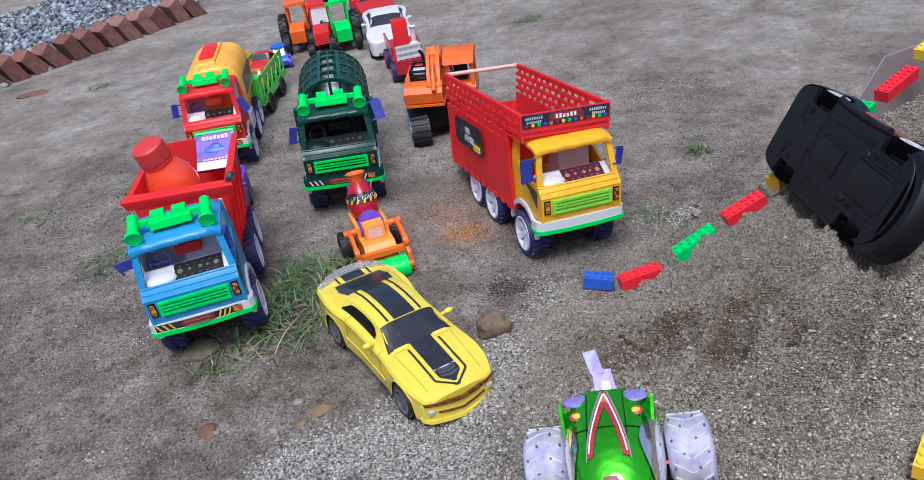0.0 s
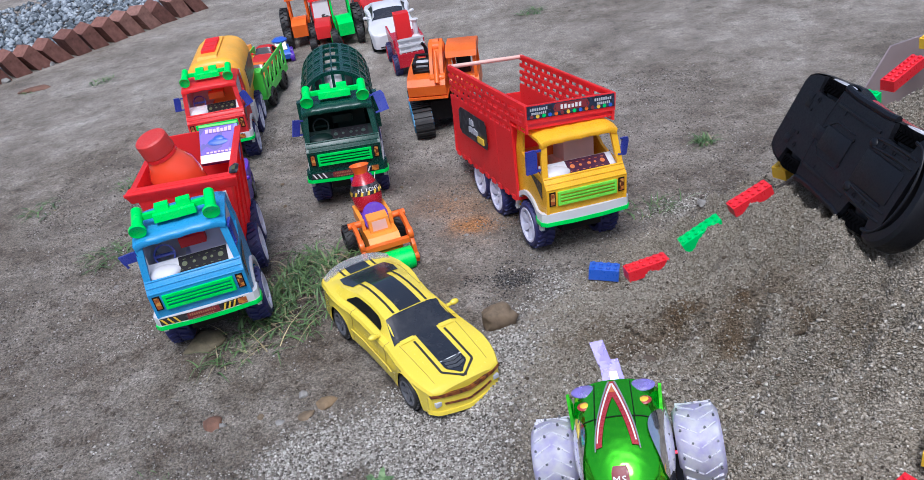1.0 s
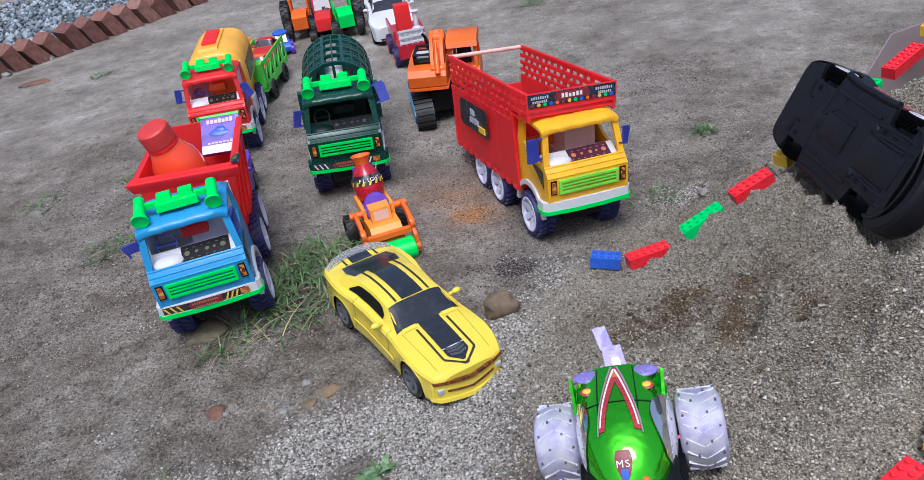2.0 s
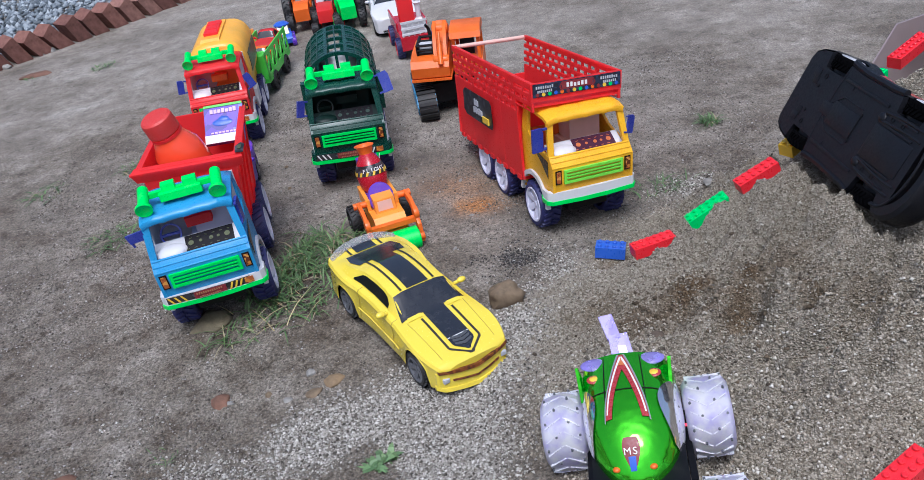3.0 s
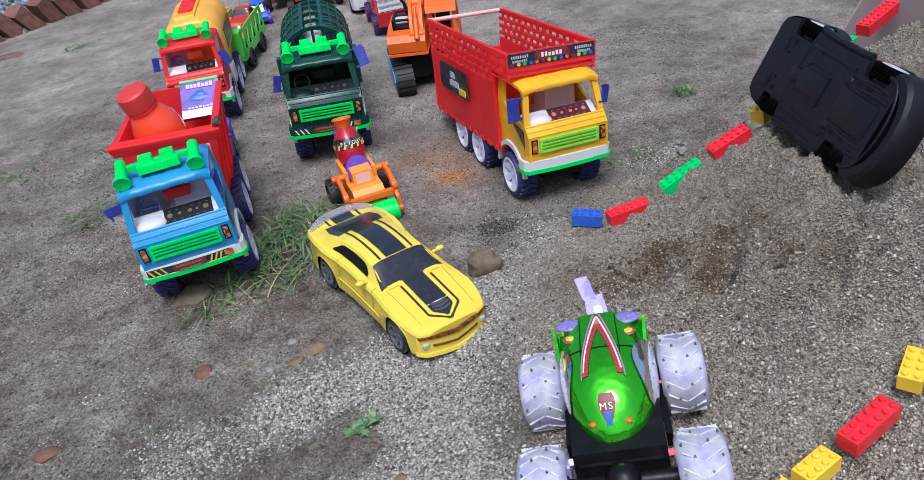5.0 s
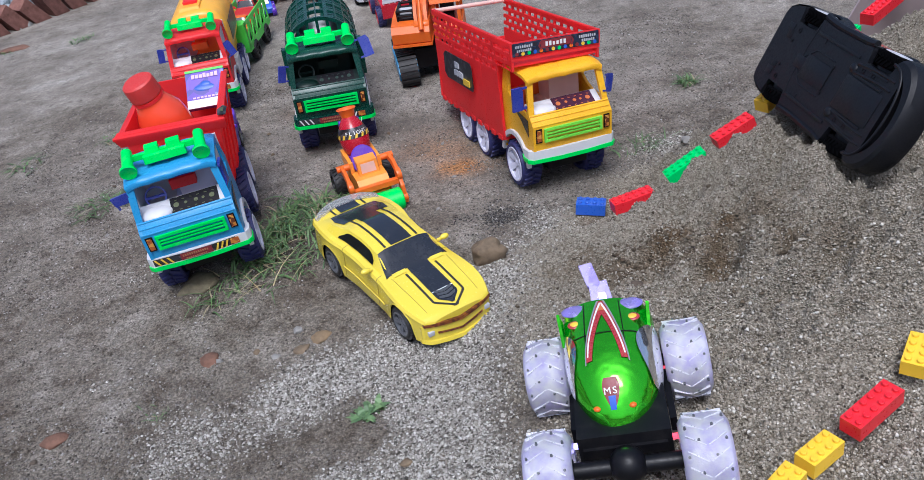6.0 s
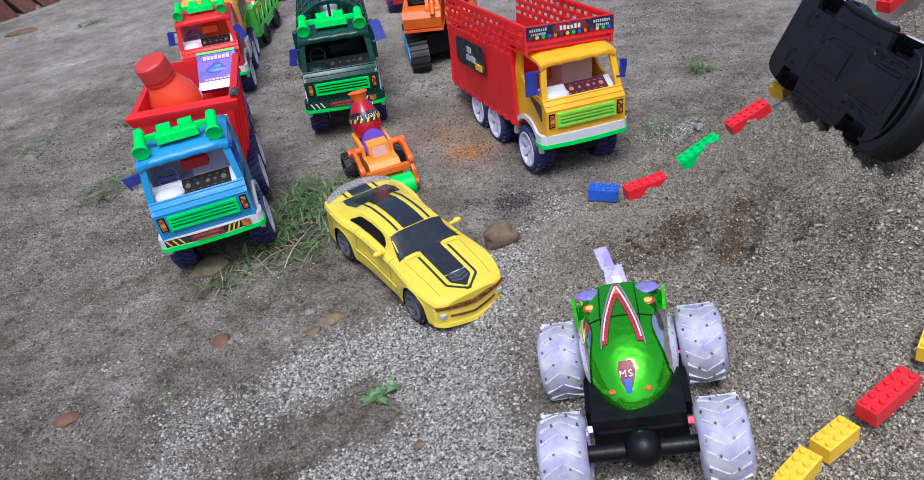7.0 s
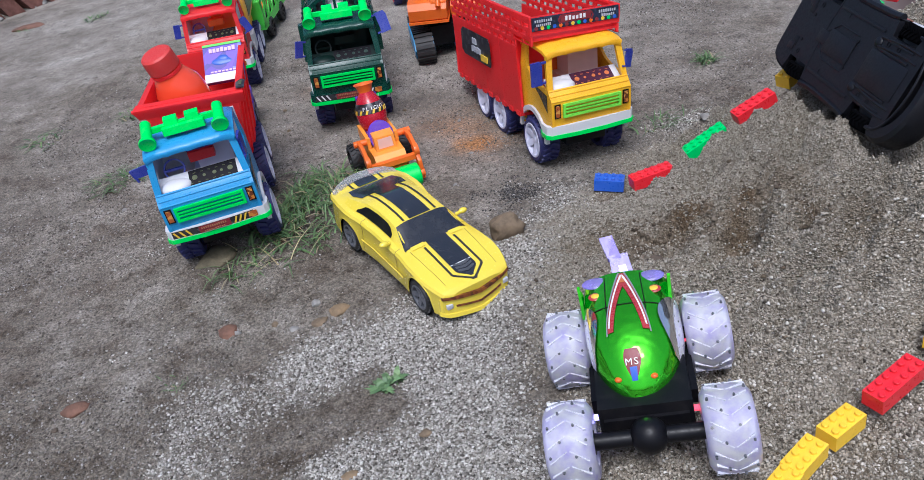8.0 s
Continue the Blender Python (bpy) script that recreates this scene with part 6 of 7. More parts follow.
plate(bm, [(-0.012, 0.070, 0.072), (0.011, 0.070, 0.072), (0.004, 0.104, 0.100), (-0.014, 0.102, 0.100)], 0.010)
plate(bm, [(-0.015, 0.100, 0.098), (-0.002, 0.100, 0.098), (-0.008, 0.120, 0.112), (-0.021, 0.118, 0.112)], 0.009)
arm = part("nose_arm", bm, VIOLET_CLEAR, rc, "violet clear plastic arm", bevel=0.002)
bm = B()
plate(bm, [(-0.0045, 0.078, 0.0800), (0.0045, 0.078, 0.0800), (0.001, 0.094, 0.0930), (-0.006, 0.094, 0.0930)], 0.003)
part("arm_led", bm, LED_VIOLET, rc, bevel=0.001)
for sd, y in ((-1, -0.048), (1, -0.050), (1, 0.036)):
    bm = B()
    rod(bm, (sd * 0.040, y, 0.036), (sd * 0.0505, y, 0.036), 0.0028, 10)
    part("side_led", bm, LED_RED if sd > 0 else LED_VIOLET, rc, "small lit lamp")

# ---- building blocks ----
PITCH = 0.0102


def block(m, nx, ny, mat, label, h=0.0165):
    """A stud block nx by ny, top face at z = 0 of its pose."""
    t = thing("toy_block", m, label, "building block", "building blocks")
    a, b = nx * PITCH / 2, ny * PITCH / 2
    bm = B()
    box(bm, -a, a, -b, b, -h, 0)
    body = part("block_body", bm, mat, t, bevel=0.0009)
    key = mat.name
    if key not in STUDS:
        bm = B()
        lathe(bm, [(0, 0.0028), (0.0026, 0.0028), (0.0030, 0.0024), (0.0031, 0), (0.0, -0.0005)], 14)
        STUDS[key] = mesh_of("stud", bm, mat, 40)
    for i in range(nx):
        for j in range(ny):
            part("stud", STUDS[key], None, t, at=pose((i + 0.5) * PITCH - a, (j + 0.5) * PITCH - b, 0))
    return t


STUDS = {}


def block_on(x0, y0, z0, x1, y1, z1, nx, ny, mat, label, roll=0, side=1, h=0.0165):
    """Top long edge from one end to the other; the block lies to the right (side 1) or left of it."""
    a, b = Vector((x0, y0, z0)), Vector((x1, y1, z1))
    ex = (b - a).normalized()
    ey = Vector((-ex.y, ex.x, 0)).normalized()
    ez = ex.cross(ey)
    m = basis(ex, ey, ez, a + ex * nx * PITCH / 2 - side * ey * ny * PITCH / 2 + Vector((0, 0, 0.001)))
    return block(m @ pose(0, 0, 0, roll), nx, ny, mat, label, h)


block_on(0.299, 0.523, 0.016, 0.342, 0.549, 0.017, 4, 2, BRICK_YELLOW, "yellow eight-stud plastic block half sunk in sand")
block_on(0.345, 0.541, 0.032, 0.412, 0.580, 0.040, 6, 2, BRICK_RED, "long red plastic block half sunk in sand")
block_on(0.257, 0.494, 0.012, 0.295, 0.523, 0.015, 4, 2, BRICK_YELLOW, "yellow eight-stud plastic block lying on sand")
block_on(0.228, 0.468, 0.010, 0.256, 0.492, 0.011, 4, 2, BRICK_YELLOW, "yellow plastic block lying on the sand's edge")
block_on(0.416, 0.580, 0.048, 0.446, 0.618, 0.054, 4, 2, BRICK_YELLOW, "yellow plastic block on the rising sand")
block(pose(0.2152, 0.998, 0.018, -0.6, 4.9, -16.0) @ Matrix.Scale(0.96, 4), 4, 2, BRICK_BLUE, "blue eight-stud plastic block at the sand's foot")
block(pose(0.2621, 0.9598, 0.0399, 0.0, -5.2, 11.5) @ Matrix.Scale(0.914, 4), 6, 2, BRICK_RED, "long red plastic block partly buried in sand")
block(pose(0.3328, 0.9708, 0.0700, 0.1, -28.1, 4.6) @ Matrix.Scale(0.936, 4), 6, 2, BRICK_GREEN, "long green plastic block lying on the slope")
block(pose(0.4034, 0.9974, 0.0949, 1.8, -20.8, 11.8) @ Matrix.Scale(0.915, 4), 6, 2, BRICK_RED, "long red plastic block lying on the slope")
block_on(0.448, 1.042, 0.104, 0.468, 1.056, 0.110, 2, 2, BRICK_YELLOW, "yellow plastic block under the overturned car")
block_on(0.655, 1.190, 0.140, 0.740, 1.250, 0.155, 8, 2, BRICK_RED, "long red plastic block on the ridge of sand")
block_on(0.618, 1.170, 0.128, 0.634, 1.182, 0.131, 2, 2, BRICK_GREEN, "green plastic block beside the overturned car")
block_on(0.748, 1.270, 0.162, 0.780, 1.292, 0.168, 4, 2, BRICK_YELLOW, "yellow plastic block on the ridge of sand")

# thin shiny card standing behind the blocks
bm = B()
plate(bm, [(0.655, 1.285, 0.04), (0.90, 1.36, 0.05), (0.90, 1.36, 0.153), (0.728, 1.310, 0.142)], 0.003)
card = tagged(part("leaning_card", bm, plastic("card_coat", (0.30, 0.24, 0.24), 0.14, 0.06, 0.05, 0.6, gloss=0.9)), "thin shiny grey card standing behind the blocks", "card")


# ---- cargo in the red tub ----
TUB = pose(-0.2911, 0.9460, 0.005, 0.0, -1.5, 15.4)
TIPPER = pose(-0.2869, 0.9394, 0.0105, 1.0, -2.6, 11.0)
low, high = Vector((0.027, 0.180, 0.092)), Vector((-0.008, 0.154, 0.246))
axis = (high - low).normalized()
side = axis.cross(Vector((0, 1, 0))).normalized()
bottle_m = TUB @ basis(side, axis.cross(side), axis, low) @ Matrix.Scale(1.03, 4)
bottle = thing("bottle", bottle_m, "bottle of red drink with red cap, leaning in the tub", "bottle")
bm = B()
lathe(bm, [(0, 0), (0.028, 0.0), (0.0325, 0.005), (0.0325, 0.060), (0.031, 0.066), (0.0325, 0.072), (0.0325, 0.094), (0.031, 0.110), (0.0225, 0.126), (0.0195, 0.134), (0.0195, 0.142), (0, 0.142)], 32)
part("bottle_body", bm, CLEAR_RED, bottle, "bright red glossy bottle body")
bm = B()
prof = [(0.0, 0.162), (0.0178, 0.162), (0.0203, 0.160), (0.0209, 0.156), (0.0212, 0.140), (0.0202, 0.139), (0.0, 0.139)]
lathe(bm, prof, 44)
part("cap", bm, CAP_RED, bottle, "matt dark red screw cap")
bm = B()
lathe(bm, [(0.0190, 0.133), (0.0209, 0.1335), (0.0209, 0.1375), (0.0190, 0.138)], 32)
part("neck_ring", bm, RED, bottle)

CARD_PRINT = flat_print("violet_print", [(0.09, 0.03, 0.42), (0.12, 0.05, 0.5), (0.05, 0.03, 0.3), (0.16, 0.2, 0.6)], 45)
pack = thing("printed_pack", TIPPER @ pose(0.0490, 0.262, 0.177, 40, 3, -8), "violet and white printed pack lying in the red tub", "packaging")
bm = B()
box(bm, -0.028, 0.028, -0.031, 0.029, -0.007, 0.0)
part("pack_box", bm, CARD_PRINT, pack, bevel=0.001)
bm = B()
box(bm, -0.028, 0.028, -0.031, -0.018, 0.0, 0.0008)
part("white_band", bm, PAPER_WHITE, pack)
bm = B()
box(bm, -0.028, 0.028, 0.0265, 0.030, 0.0, 0.0012)
part("green_edge", bm, LIME, pack)
bm = B()
rr = random.Random(9)
for k in range(7):
    box(bm, -0.019 + 0.0056 * k, -0.0146 + 0.0056 * k, 0.016, 0.0235 + rr.uniform(-0.002, 0.0), 0.0, 0.0012)
    box(bm, -0.019 + 0.0054 * k, -0.0152 + 0.0054 * k, -0.0165, -0.0140, 0.0, 0.0012)
tagged(part("lettering", bm, plastic("pale_lilac_ink", (0.62, 0.45, 0.7), 0.4), pack), kind="stuff")
bm = B()
ball(bm, (-0.002, 0.001, 0.0), 0.015, 0.006, 0.0012, 14)
ball(bm, (0.0, 0.006, 0.0), 0.008, 0.005, 0.0012, 14)
part("printed_car", bm, BRICK_BLUE, pack)


CAGE = pose(-0.1448, 1.3132, 0.0, -0.3, 2.2, 6.5)
sack = tagged(part("sack", mesh_of("sack", ball(B(), (0, 0, 0), 0.050, 0.078, 0.044, 24), plastic("sack_white", (0.62, 0.62, 0.63), 0.7, 0.3), 60), None, None, at=CAGE @ pose(0, 0.20, 0.132)), "white sack lying inside the dark green cage", "sack")


# ---- mixer with a front roller ----
mix_t = thing("toy_mixer", pose(-0.072, 1.093, 0.0, 0, 0, 17) @ Matrix.Diagonal((0.80, 0.95, 0.84, 1)), "orange toy road roller with a red mixer drum", "toy vehicle")
bm = B()
lathe(bm, [(0, -0.040), (0.017, -0.040), (0.019, -0.038), (0.019, 0.038), (0.017, 0.040), (0, 0.040)], 28, Matrix.Translation((0, 0, 0.019)) @ SIDEWAYS)
part("roller", bm, GREEN, mix_t, "bright green roller")
for sd in (-1, 1):
    bm = B()
    x0, x1 = sorted((sd * 0.0415, sd * 0.0485))
    prism(bm, [(-0.006, 0.010), (0.006, 0.010), (0.012, 0.034), (0.022, 0.044), (0.024, 0.056), (0.040, 0.062), (0.066, 0.064), (0.066, 0.075), (0.034, 0.076), (0.012, 0.066), (0.008, 0.052), (-0.002, 0.042)], x0, x1)
    for y, z, r in ((0.0, 0.019, 0.008), (0.015, 0.056, 0.011)):
        rod(bm, (x0 - 0.001, y, z), (x1 + 0.001, y, z), r, 14)
    part("arm", bm, ORANGE, mix_t, bevel=0.001)
    part("arm_knob", rod(B(), (sd * 0.030, 0.064, 0.069), (sd * 0.054, 0.064, 0.069), 0.0058, 12), ORANGE, mix_t)
bm = B()
box(bm, -0.045, 0.045, 0.008, 0.017, 0.042, 0.051)
part("crossbar", bm, ORANGE, mix_t, bevel=0.001)
bm = B()
prism(bm, [(0.020, 0.022), (0.018, 0.044), (0.030, 0.056), (0.100, 0.056), (0.104, 0.022)], -0.029, 0.029)
for k in range(3):
    box(bm, -0.024, 0.024, 0.0135, 0.0185, 0.026 + 0.006 * k, 0.029 + 0.006 * k)
part("bonnet", bm, SOFT_ORANGE, mix_t, bevel=0.0015)
bm = B()
prism(bm, [(0.042, 0.055), (0.046, 0.080), (0.072, 0.083), (0.078, 0.055)], -0.019, 0.019)
cabin = part("cabin", bm, SOFT_ORANGE, mix_t, bevel=0.002)
bm = B()
plate(bm, [(-0.014, 0.0425, 0.060), (0.014, 0.0425, 0.060), (0.013, 0.0450, 0.077), (-0.013, 0.0450, 0.077)], 0.001)
part("cabin_window", bm, PINKISH, cabin)
for sd in (-1, 1):
    bm = B()
    box(bm, *sorted((sd * 0.023, sd * 0.030)), 0.060, 0.120, 0.052, 0.076)
    part("drum_cheek", bm, SOFT_ORANGE, mix_t, bevel=0.0012)
drum_m = Matrix.Translation((0, 0.100, 0.070)) @ Matrix.Rotation(radians(-16), 4, "X") @ Matrix.Diagonal((0.97, 0.97, 0.88, 1))
bm = B()
lathe(bm, [(0, -0.006), (0.018, -0.004), (0.025, 0.008), (0.0285, 0.022), (0.0292, 0.034), (0.0275, 0.046), (0.0225, 0.060), (0.016, 0.071), (0.012, 0.077), (0, 0.077)], 30, drum_m)
drum = part("drum", bm, RED_DEEP, mix_t, "glossy dark red mixer drum")
bm = B()
lathe(bm, [(0.0285, 0.036), (0.0294, 0.036), (0.0284, 0.0455), (0.0247, 0.056), (0.0240, 0.056), (0.0276, 0.0455)], 30, drum_m)
part("drum_label", bm, SIDE_PRINT, drum, "black label band")
bm = B()
for k in range(14):
    m2 = drum_m @ Matrix.Rotation(2 * math.pi * k / 14, 4, "Z")
    plate(bm, [m2 @ Vector((-0.0035, -0.0300, 0.0365)), m2 @ Vector((0.001, -0.0300, 0.0365)), m2 @ Vector((0.0045, -0.0292, 0.0445)), m2 @ Vector((0.000, -0.0292, 0.0445))], 0.0008)
tagged(part("hazard_stripes", bm, PRINT_YELLOW, drum), kind="stuff")
for k, char in enumerate("FLIGHT"):
    letter_on(char, drum_m @ Matrix.Rotation(radians(15.5 * (k - 2.3)), 4, "Z") @ Matrix.Translation((0, -0.0288, 0.0462)) @ Matrix.Rotation(radians(90 - 19), 4, "X"), 0.0105, PAPER_WHITE, drum)
bm = B()
lathe(bm, [(0.016, -0.016), (0.024, -0.016), (0.0275, -0.006), (0.0275, 0.002), (0.024, 0.002), (0.016, -0.004), (0.016, -0.016)], 28, drum_m)
part("drum_collar", bm, VIOLET, mix_t, "violet collar")
bm = B()
box(bm, -0.020, 0.020, 0.118, 0.128, 0.050, 0.126)
part("funnel_stand", bm, VIOLET, mix_t, bevel=0.001)
bm = B()
lathe(bm, [(0.013, -0.012), (0.0145, -0.006), (0.018, 0.006), (0.0215, 0.010), (0.0205, 0.0112), (0.0165, 0.007), (0.0125, -0.006), (0.011, -0.012), (0.013, -0.012)], 26, drum_m @ Matrix.Translation((0, 0, 0.083)) @ Matrix.Scale(0.9, 4))
part("funnel", bm, ORANGE, mix_t, "orange filling funnel")
mix_wheel = wheel_meshes(0.0255, 0.024, TYRE_BLACK, BLACK, 20, 5)
bm = B()
lathe(bm, [(0, -0.003), (0.025, -0.003), (0.0265, -0.001), (0.0265, 0.001), (0.025, 0.003), (0, 0.003)], 30, Matrix.Translation((0, 0.0655, 0.073)) @ Matrix.Rotation(radians(66), 4, "X") @ Matrix.Diagonal((0.92, 1.0, 1, 1)))
box(bm, -0.024, 0.024, 0.084, 0.090, 0.045, 0.068)
part("drum_shield", bm, VIOLET, mix_t, "violet upright shield before the drum")
for sd in (-1, 1):
    put_wheel(mix_t, mix_wheel, sd * 0.049, 0.100, 0.0255)
bm = B()
box(bm, -0.03, 0.03, 0.09, 0.11, 0.018, 0.032)
part("axle_block", bm, BLACK, mix_t)


# ---- excavator ----
ex = thing("toy_excavator", pose(0.014, 1.548, 0.0, 0, 0, 6) @ Matrix.Diagonal((0.80, 0.95, 0.86, 1)), "orange toy excavator with black tracks, behind the lorry", "toy excavator")
def track_mesh():
    bm = B()
    n, r, ln = 20, 0.034, 0.11
    loop = [(r * math.sin(math.pi * k / n) * -1, r + r * math.cos(math.pi * k / n)) for k in range(n + 1)]
    pts = [(0.034 + y, z) for y, z in loop] + [(0.034 + ln + r * math.sin(math.pi * k / n), r - r * math.cos(math.pi * k / n)) for k in range(n + 1)]
    prism(bm, pts, -0.021, 0.021)
    return mesh_of("track", bm, TYRE_BLACK, 40, 0.001)
tm = track_mesh()
bm = B()
box(bm, -0.0225, 0.0225, -0.0035, 0.0035, -0.0022, 0.0022)
pad_mesh = mesh_of("track_pad", bm, TYRE_BLACK, 40, 0.0006)
bm = B()
prism(bm, [(0.034, 0.012), (0.144, 0.012), (0.158, 0.034), (0.144, 0.056), (0.034, 0.056), (0.020, 0.034)], -0.0015, 0.0015)
guard = mesh_of("side_guard", bm, plastic("bright_blue_plastic", (0.05, 0.32, 0.62), 0.35), 40, 0.0005)
for x in (-0.042, 0.058):
    tr = part("track", tm, None, ex, at=pose(x, 0, 0))
    for k in range(11):
        part("track_pad", pad_mesh, None, tr, at=pose(0, 0.034 + 0.011 * k, 0.068))
    for k in range(9):
        a = math.pi * k / 8
        part("track_pad", pad_mesh, None, tr, at=pose(0, 0.034 - 0.034 * math.sin(a), 0.034 + 0.034 * math.cos(a), math.degrees(-a) * -1))
    for sd in (-1, 1):
        part("side_guard", guard, None, tr, "bright blue track guard", at=pose(sd * 0.0222, 0, 0))
bm = B()
box(bm, -0.02, 0.036, 0.04, 0.14, 0.03, 0.074)
rod(bm, (0.008, 0.09, 0.07), (0.008, 0.09, 0.084), 0.036, 24)
part("undercarriage", bm, BLACK, ex)
up = part("house", prism(B(), [(0.020, 0), (0.002, 0.012), (0.0, 0.034), (0.010, 0.047), (0.05, 0.054), (0.13, 0.054), (0.14, 0.04), (0.14, 0)], -0.054, 0.036), ORANGE, ex, "rounded orange engine housing", bevel=0.012, at=pose(-0.014, 0.016, 0.086, 0, 0, -14))
part("skirt", box(B(), -0.056, 0.038, -0.0005, 0.10, 0.004, 0.009), ORANGE, up, bevel=0.002)
rack = part("engine_rack", box(B(), -0.040, 0.002, 0.034, 0.098, 0.052, 0.056), BLACK, up, "black open rack on the housing", bevel=0.001)
for pts in ([(-0.038, 0.036, 0.05), (-0.038, 0.036, 0.072), (-0.038, 0.096, 0.072), (-0.038, 0.096, 0.05)], [(0.0, 0.036, 0.05), (0.0, 0.036, 0.072), (0.0, 0.096, 0.072), (0.0, 0.096, 0.05)], [(-0.038, 0.036, 0.072), (0.0, 0.036, 0.072)], [(-0.038, 0.096, 0.072), (0.0, 0.096, 0.072)], [(-0.038, 0.066, 0.072), (0.0, 0.066, 0.072)], [(-0.038, 0.036, 0.062), (0.0, 0.036, 0.062)]):
    part("rack_rail", tube(B(), pts, 0.0030, 8), BLACK, rack)
for k in range(5):
    part("rack_bar", box(B(), -0.0392, -0.0368, 0.040 + 0.013 * k, 0.044 + 0.013 * k, 0.052, 0.072), BLACK, rack)
part("motor", lathe(B(), [(0, -0.016), (0.010, -0.016), (0.012, -0.012), (0.012, 0.012), (0.010, 0.016), (0, 0.016)], 16, Matrix.Translation((-0.019, 0.066, 0.060)) @ SIDEWAYS), SILVER, up, "grey motor under the rack")
for k in range(4):
    part("vent", box(B(), -0.0555, -0.0530, 0.036 + 0.018 * k, 0.046 + 0.018 * k, 0.014, 0.034), BLACK, up, bevel=0.0006)
part("side_badge", plate(B(), [(-0.0552, 0.045, 0.036), (-0.0552, 0.085, 0.036), (-0.0552, 0.085, 0.043), (-0.0552, 0.045, 0.043)], -0.0012), BLACK, up)
part("exhaust", rod(rod(B(), (-0.012, 0.108, 0.050), (-0.016, 0.114, 0.084), 0.0042, 12), (-0.016, 0.114, 0.084), (-0.022, 0.110, 0.094), 0.0036, 12), BLACK, up)
# cab: posts, curved roof, open windows, seat and levers
for x0, y0 in ((0.044, 0.040), (0.044, 0.120), (0.102, 0.040), (0.102, 0.120)):
    part("cab_post", prism(B(), [(y0, 0.026), (y0 + 0.008, 0.026), (y0 + 0.011 - 0.006 * (y0 > 0.1), 0.084), (y0 + 0.003 - 0.006 * (y0 > 0.1), 0.084)], x0, x0 + 0.008), ORANGE, up, bevel=0.0014)
part("cab_roof", prism(B(), [(0.036, 0.080), (0.042, 0.092), (0.058, 0.098), (0.112, 0.098), (0.126, 0.092), (0.132, 0.080)], 0.041, 0.113), ORANGE, up, bevel=0.0055)
part("cab_base", prism(B(), [(0.038, 0.0), (0.036, 0.026), (0.044, 0.034), (0.120, 0.034), (0.130, 0.026), (0.130, 0.0)], 0.042, 0.112), ORANGE, up, bevel=0.003)
part("window_bar", box(B(), 0.0445, 0.0475, 0.048, 0.122, 0.056, 0.060), ORANGE, up)
part("driver_seat", prism(B(), [(0.066, 0.034), (0.066, 0.046), (0.088, 0.048), (0.094, 0.074), (0.102, 0.074), (0.100, 0.034)], 0.058, 0.092), BLACK, up, bevel=0.002)
part("lever", rod(B(), (0.062, 0.056, 0.034), (0.062, 0.060, 0.058), 0.0022, 8), BLACK, up)
# boom: two cheeks with a cut-out, folded dipper, joints and rams
for x0 in (0.002, 0.026):
    cheek = part("boom_cheek", prism(B(), [(0.004, 0.030), (0.026, 0.024), (0.046, 0.052), (0.072, 0.076), (0.104, 0.060), (0.124, 0.046), (0.134, 0.058), (0.112, 0.086), (0.080, 0.110), (0.054, 0.100), (0.024, 0.072)], x0, x0 + 0.008), ORANGE, up, bevel=0.002)
    part("boom_slot", plate(B(), [(x0 - 0.0006, 0.022, 0.044), (x0 - 0.0006, 0.034, 0.050), (x0 - 0.0006, 0.042, 0.068), (x0 - 0.0006, 0.032, 0.064)], 0.0008), BLACK, cheek)
part("boom_web", prism(B(), [(0.012, 0.036), (0.028, 0.032), (0.050, 0.060), (0.074, 0.084), (0.110, 0.066), (0.116, 0.074), (0.080, 0.100), (0.054, 0.090)], 0.010, 0.026), ORANGE, up, bevel=0.002)
part("dipper", prism(B(), [(0.060, 0.088), (0.074, 0.112), (0.096, 0.106), (0.136, 0.070), (0.128, 0.060), (0.092, 0.084)], 0.011, 0.025), ORANGE, up, bevel=0.003)
part("boom_ram", rod(rod(B(), (0.018, -0.002, 0.040), (0.018, 0.022, 0.074), 0.0060, 12), (0.018, 0.022, 0.074), (0.018, 0.040, 0.096), 0.0036, 12), ORANGE, up)
for y, z, r in ((0.074, 0.094, 0.0125), (0.018, 0.044, 0.0105), (0.120, 0.056, 0.0095)):
    part("boom_joint", lathe(B(), [(0, -0.019), (r * 0.8, -0.019), (r, -0.016), (r, 0.016), (r * 0.8, 0.019), (0, 0.019)], 20, Matrix.Translation((0.018, y, z)) @ SIDEWAYS), ORANGE, up)


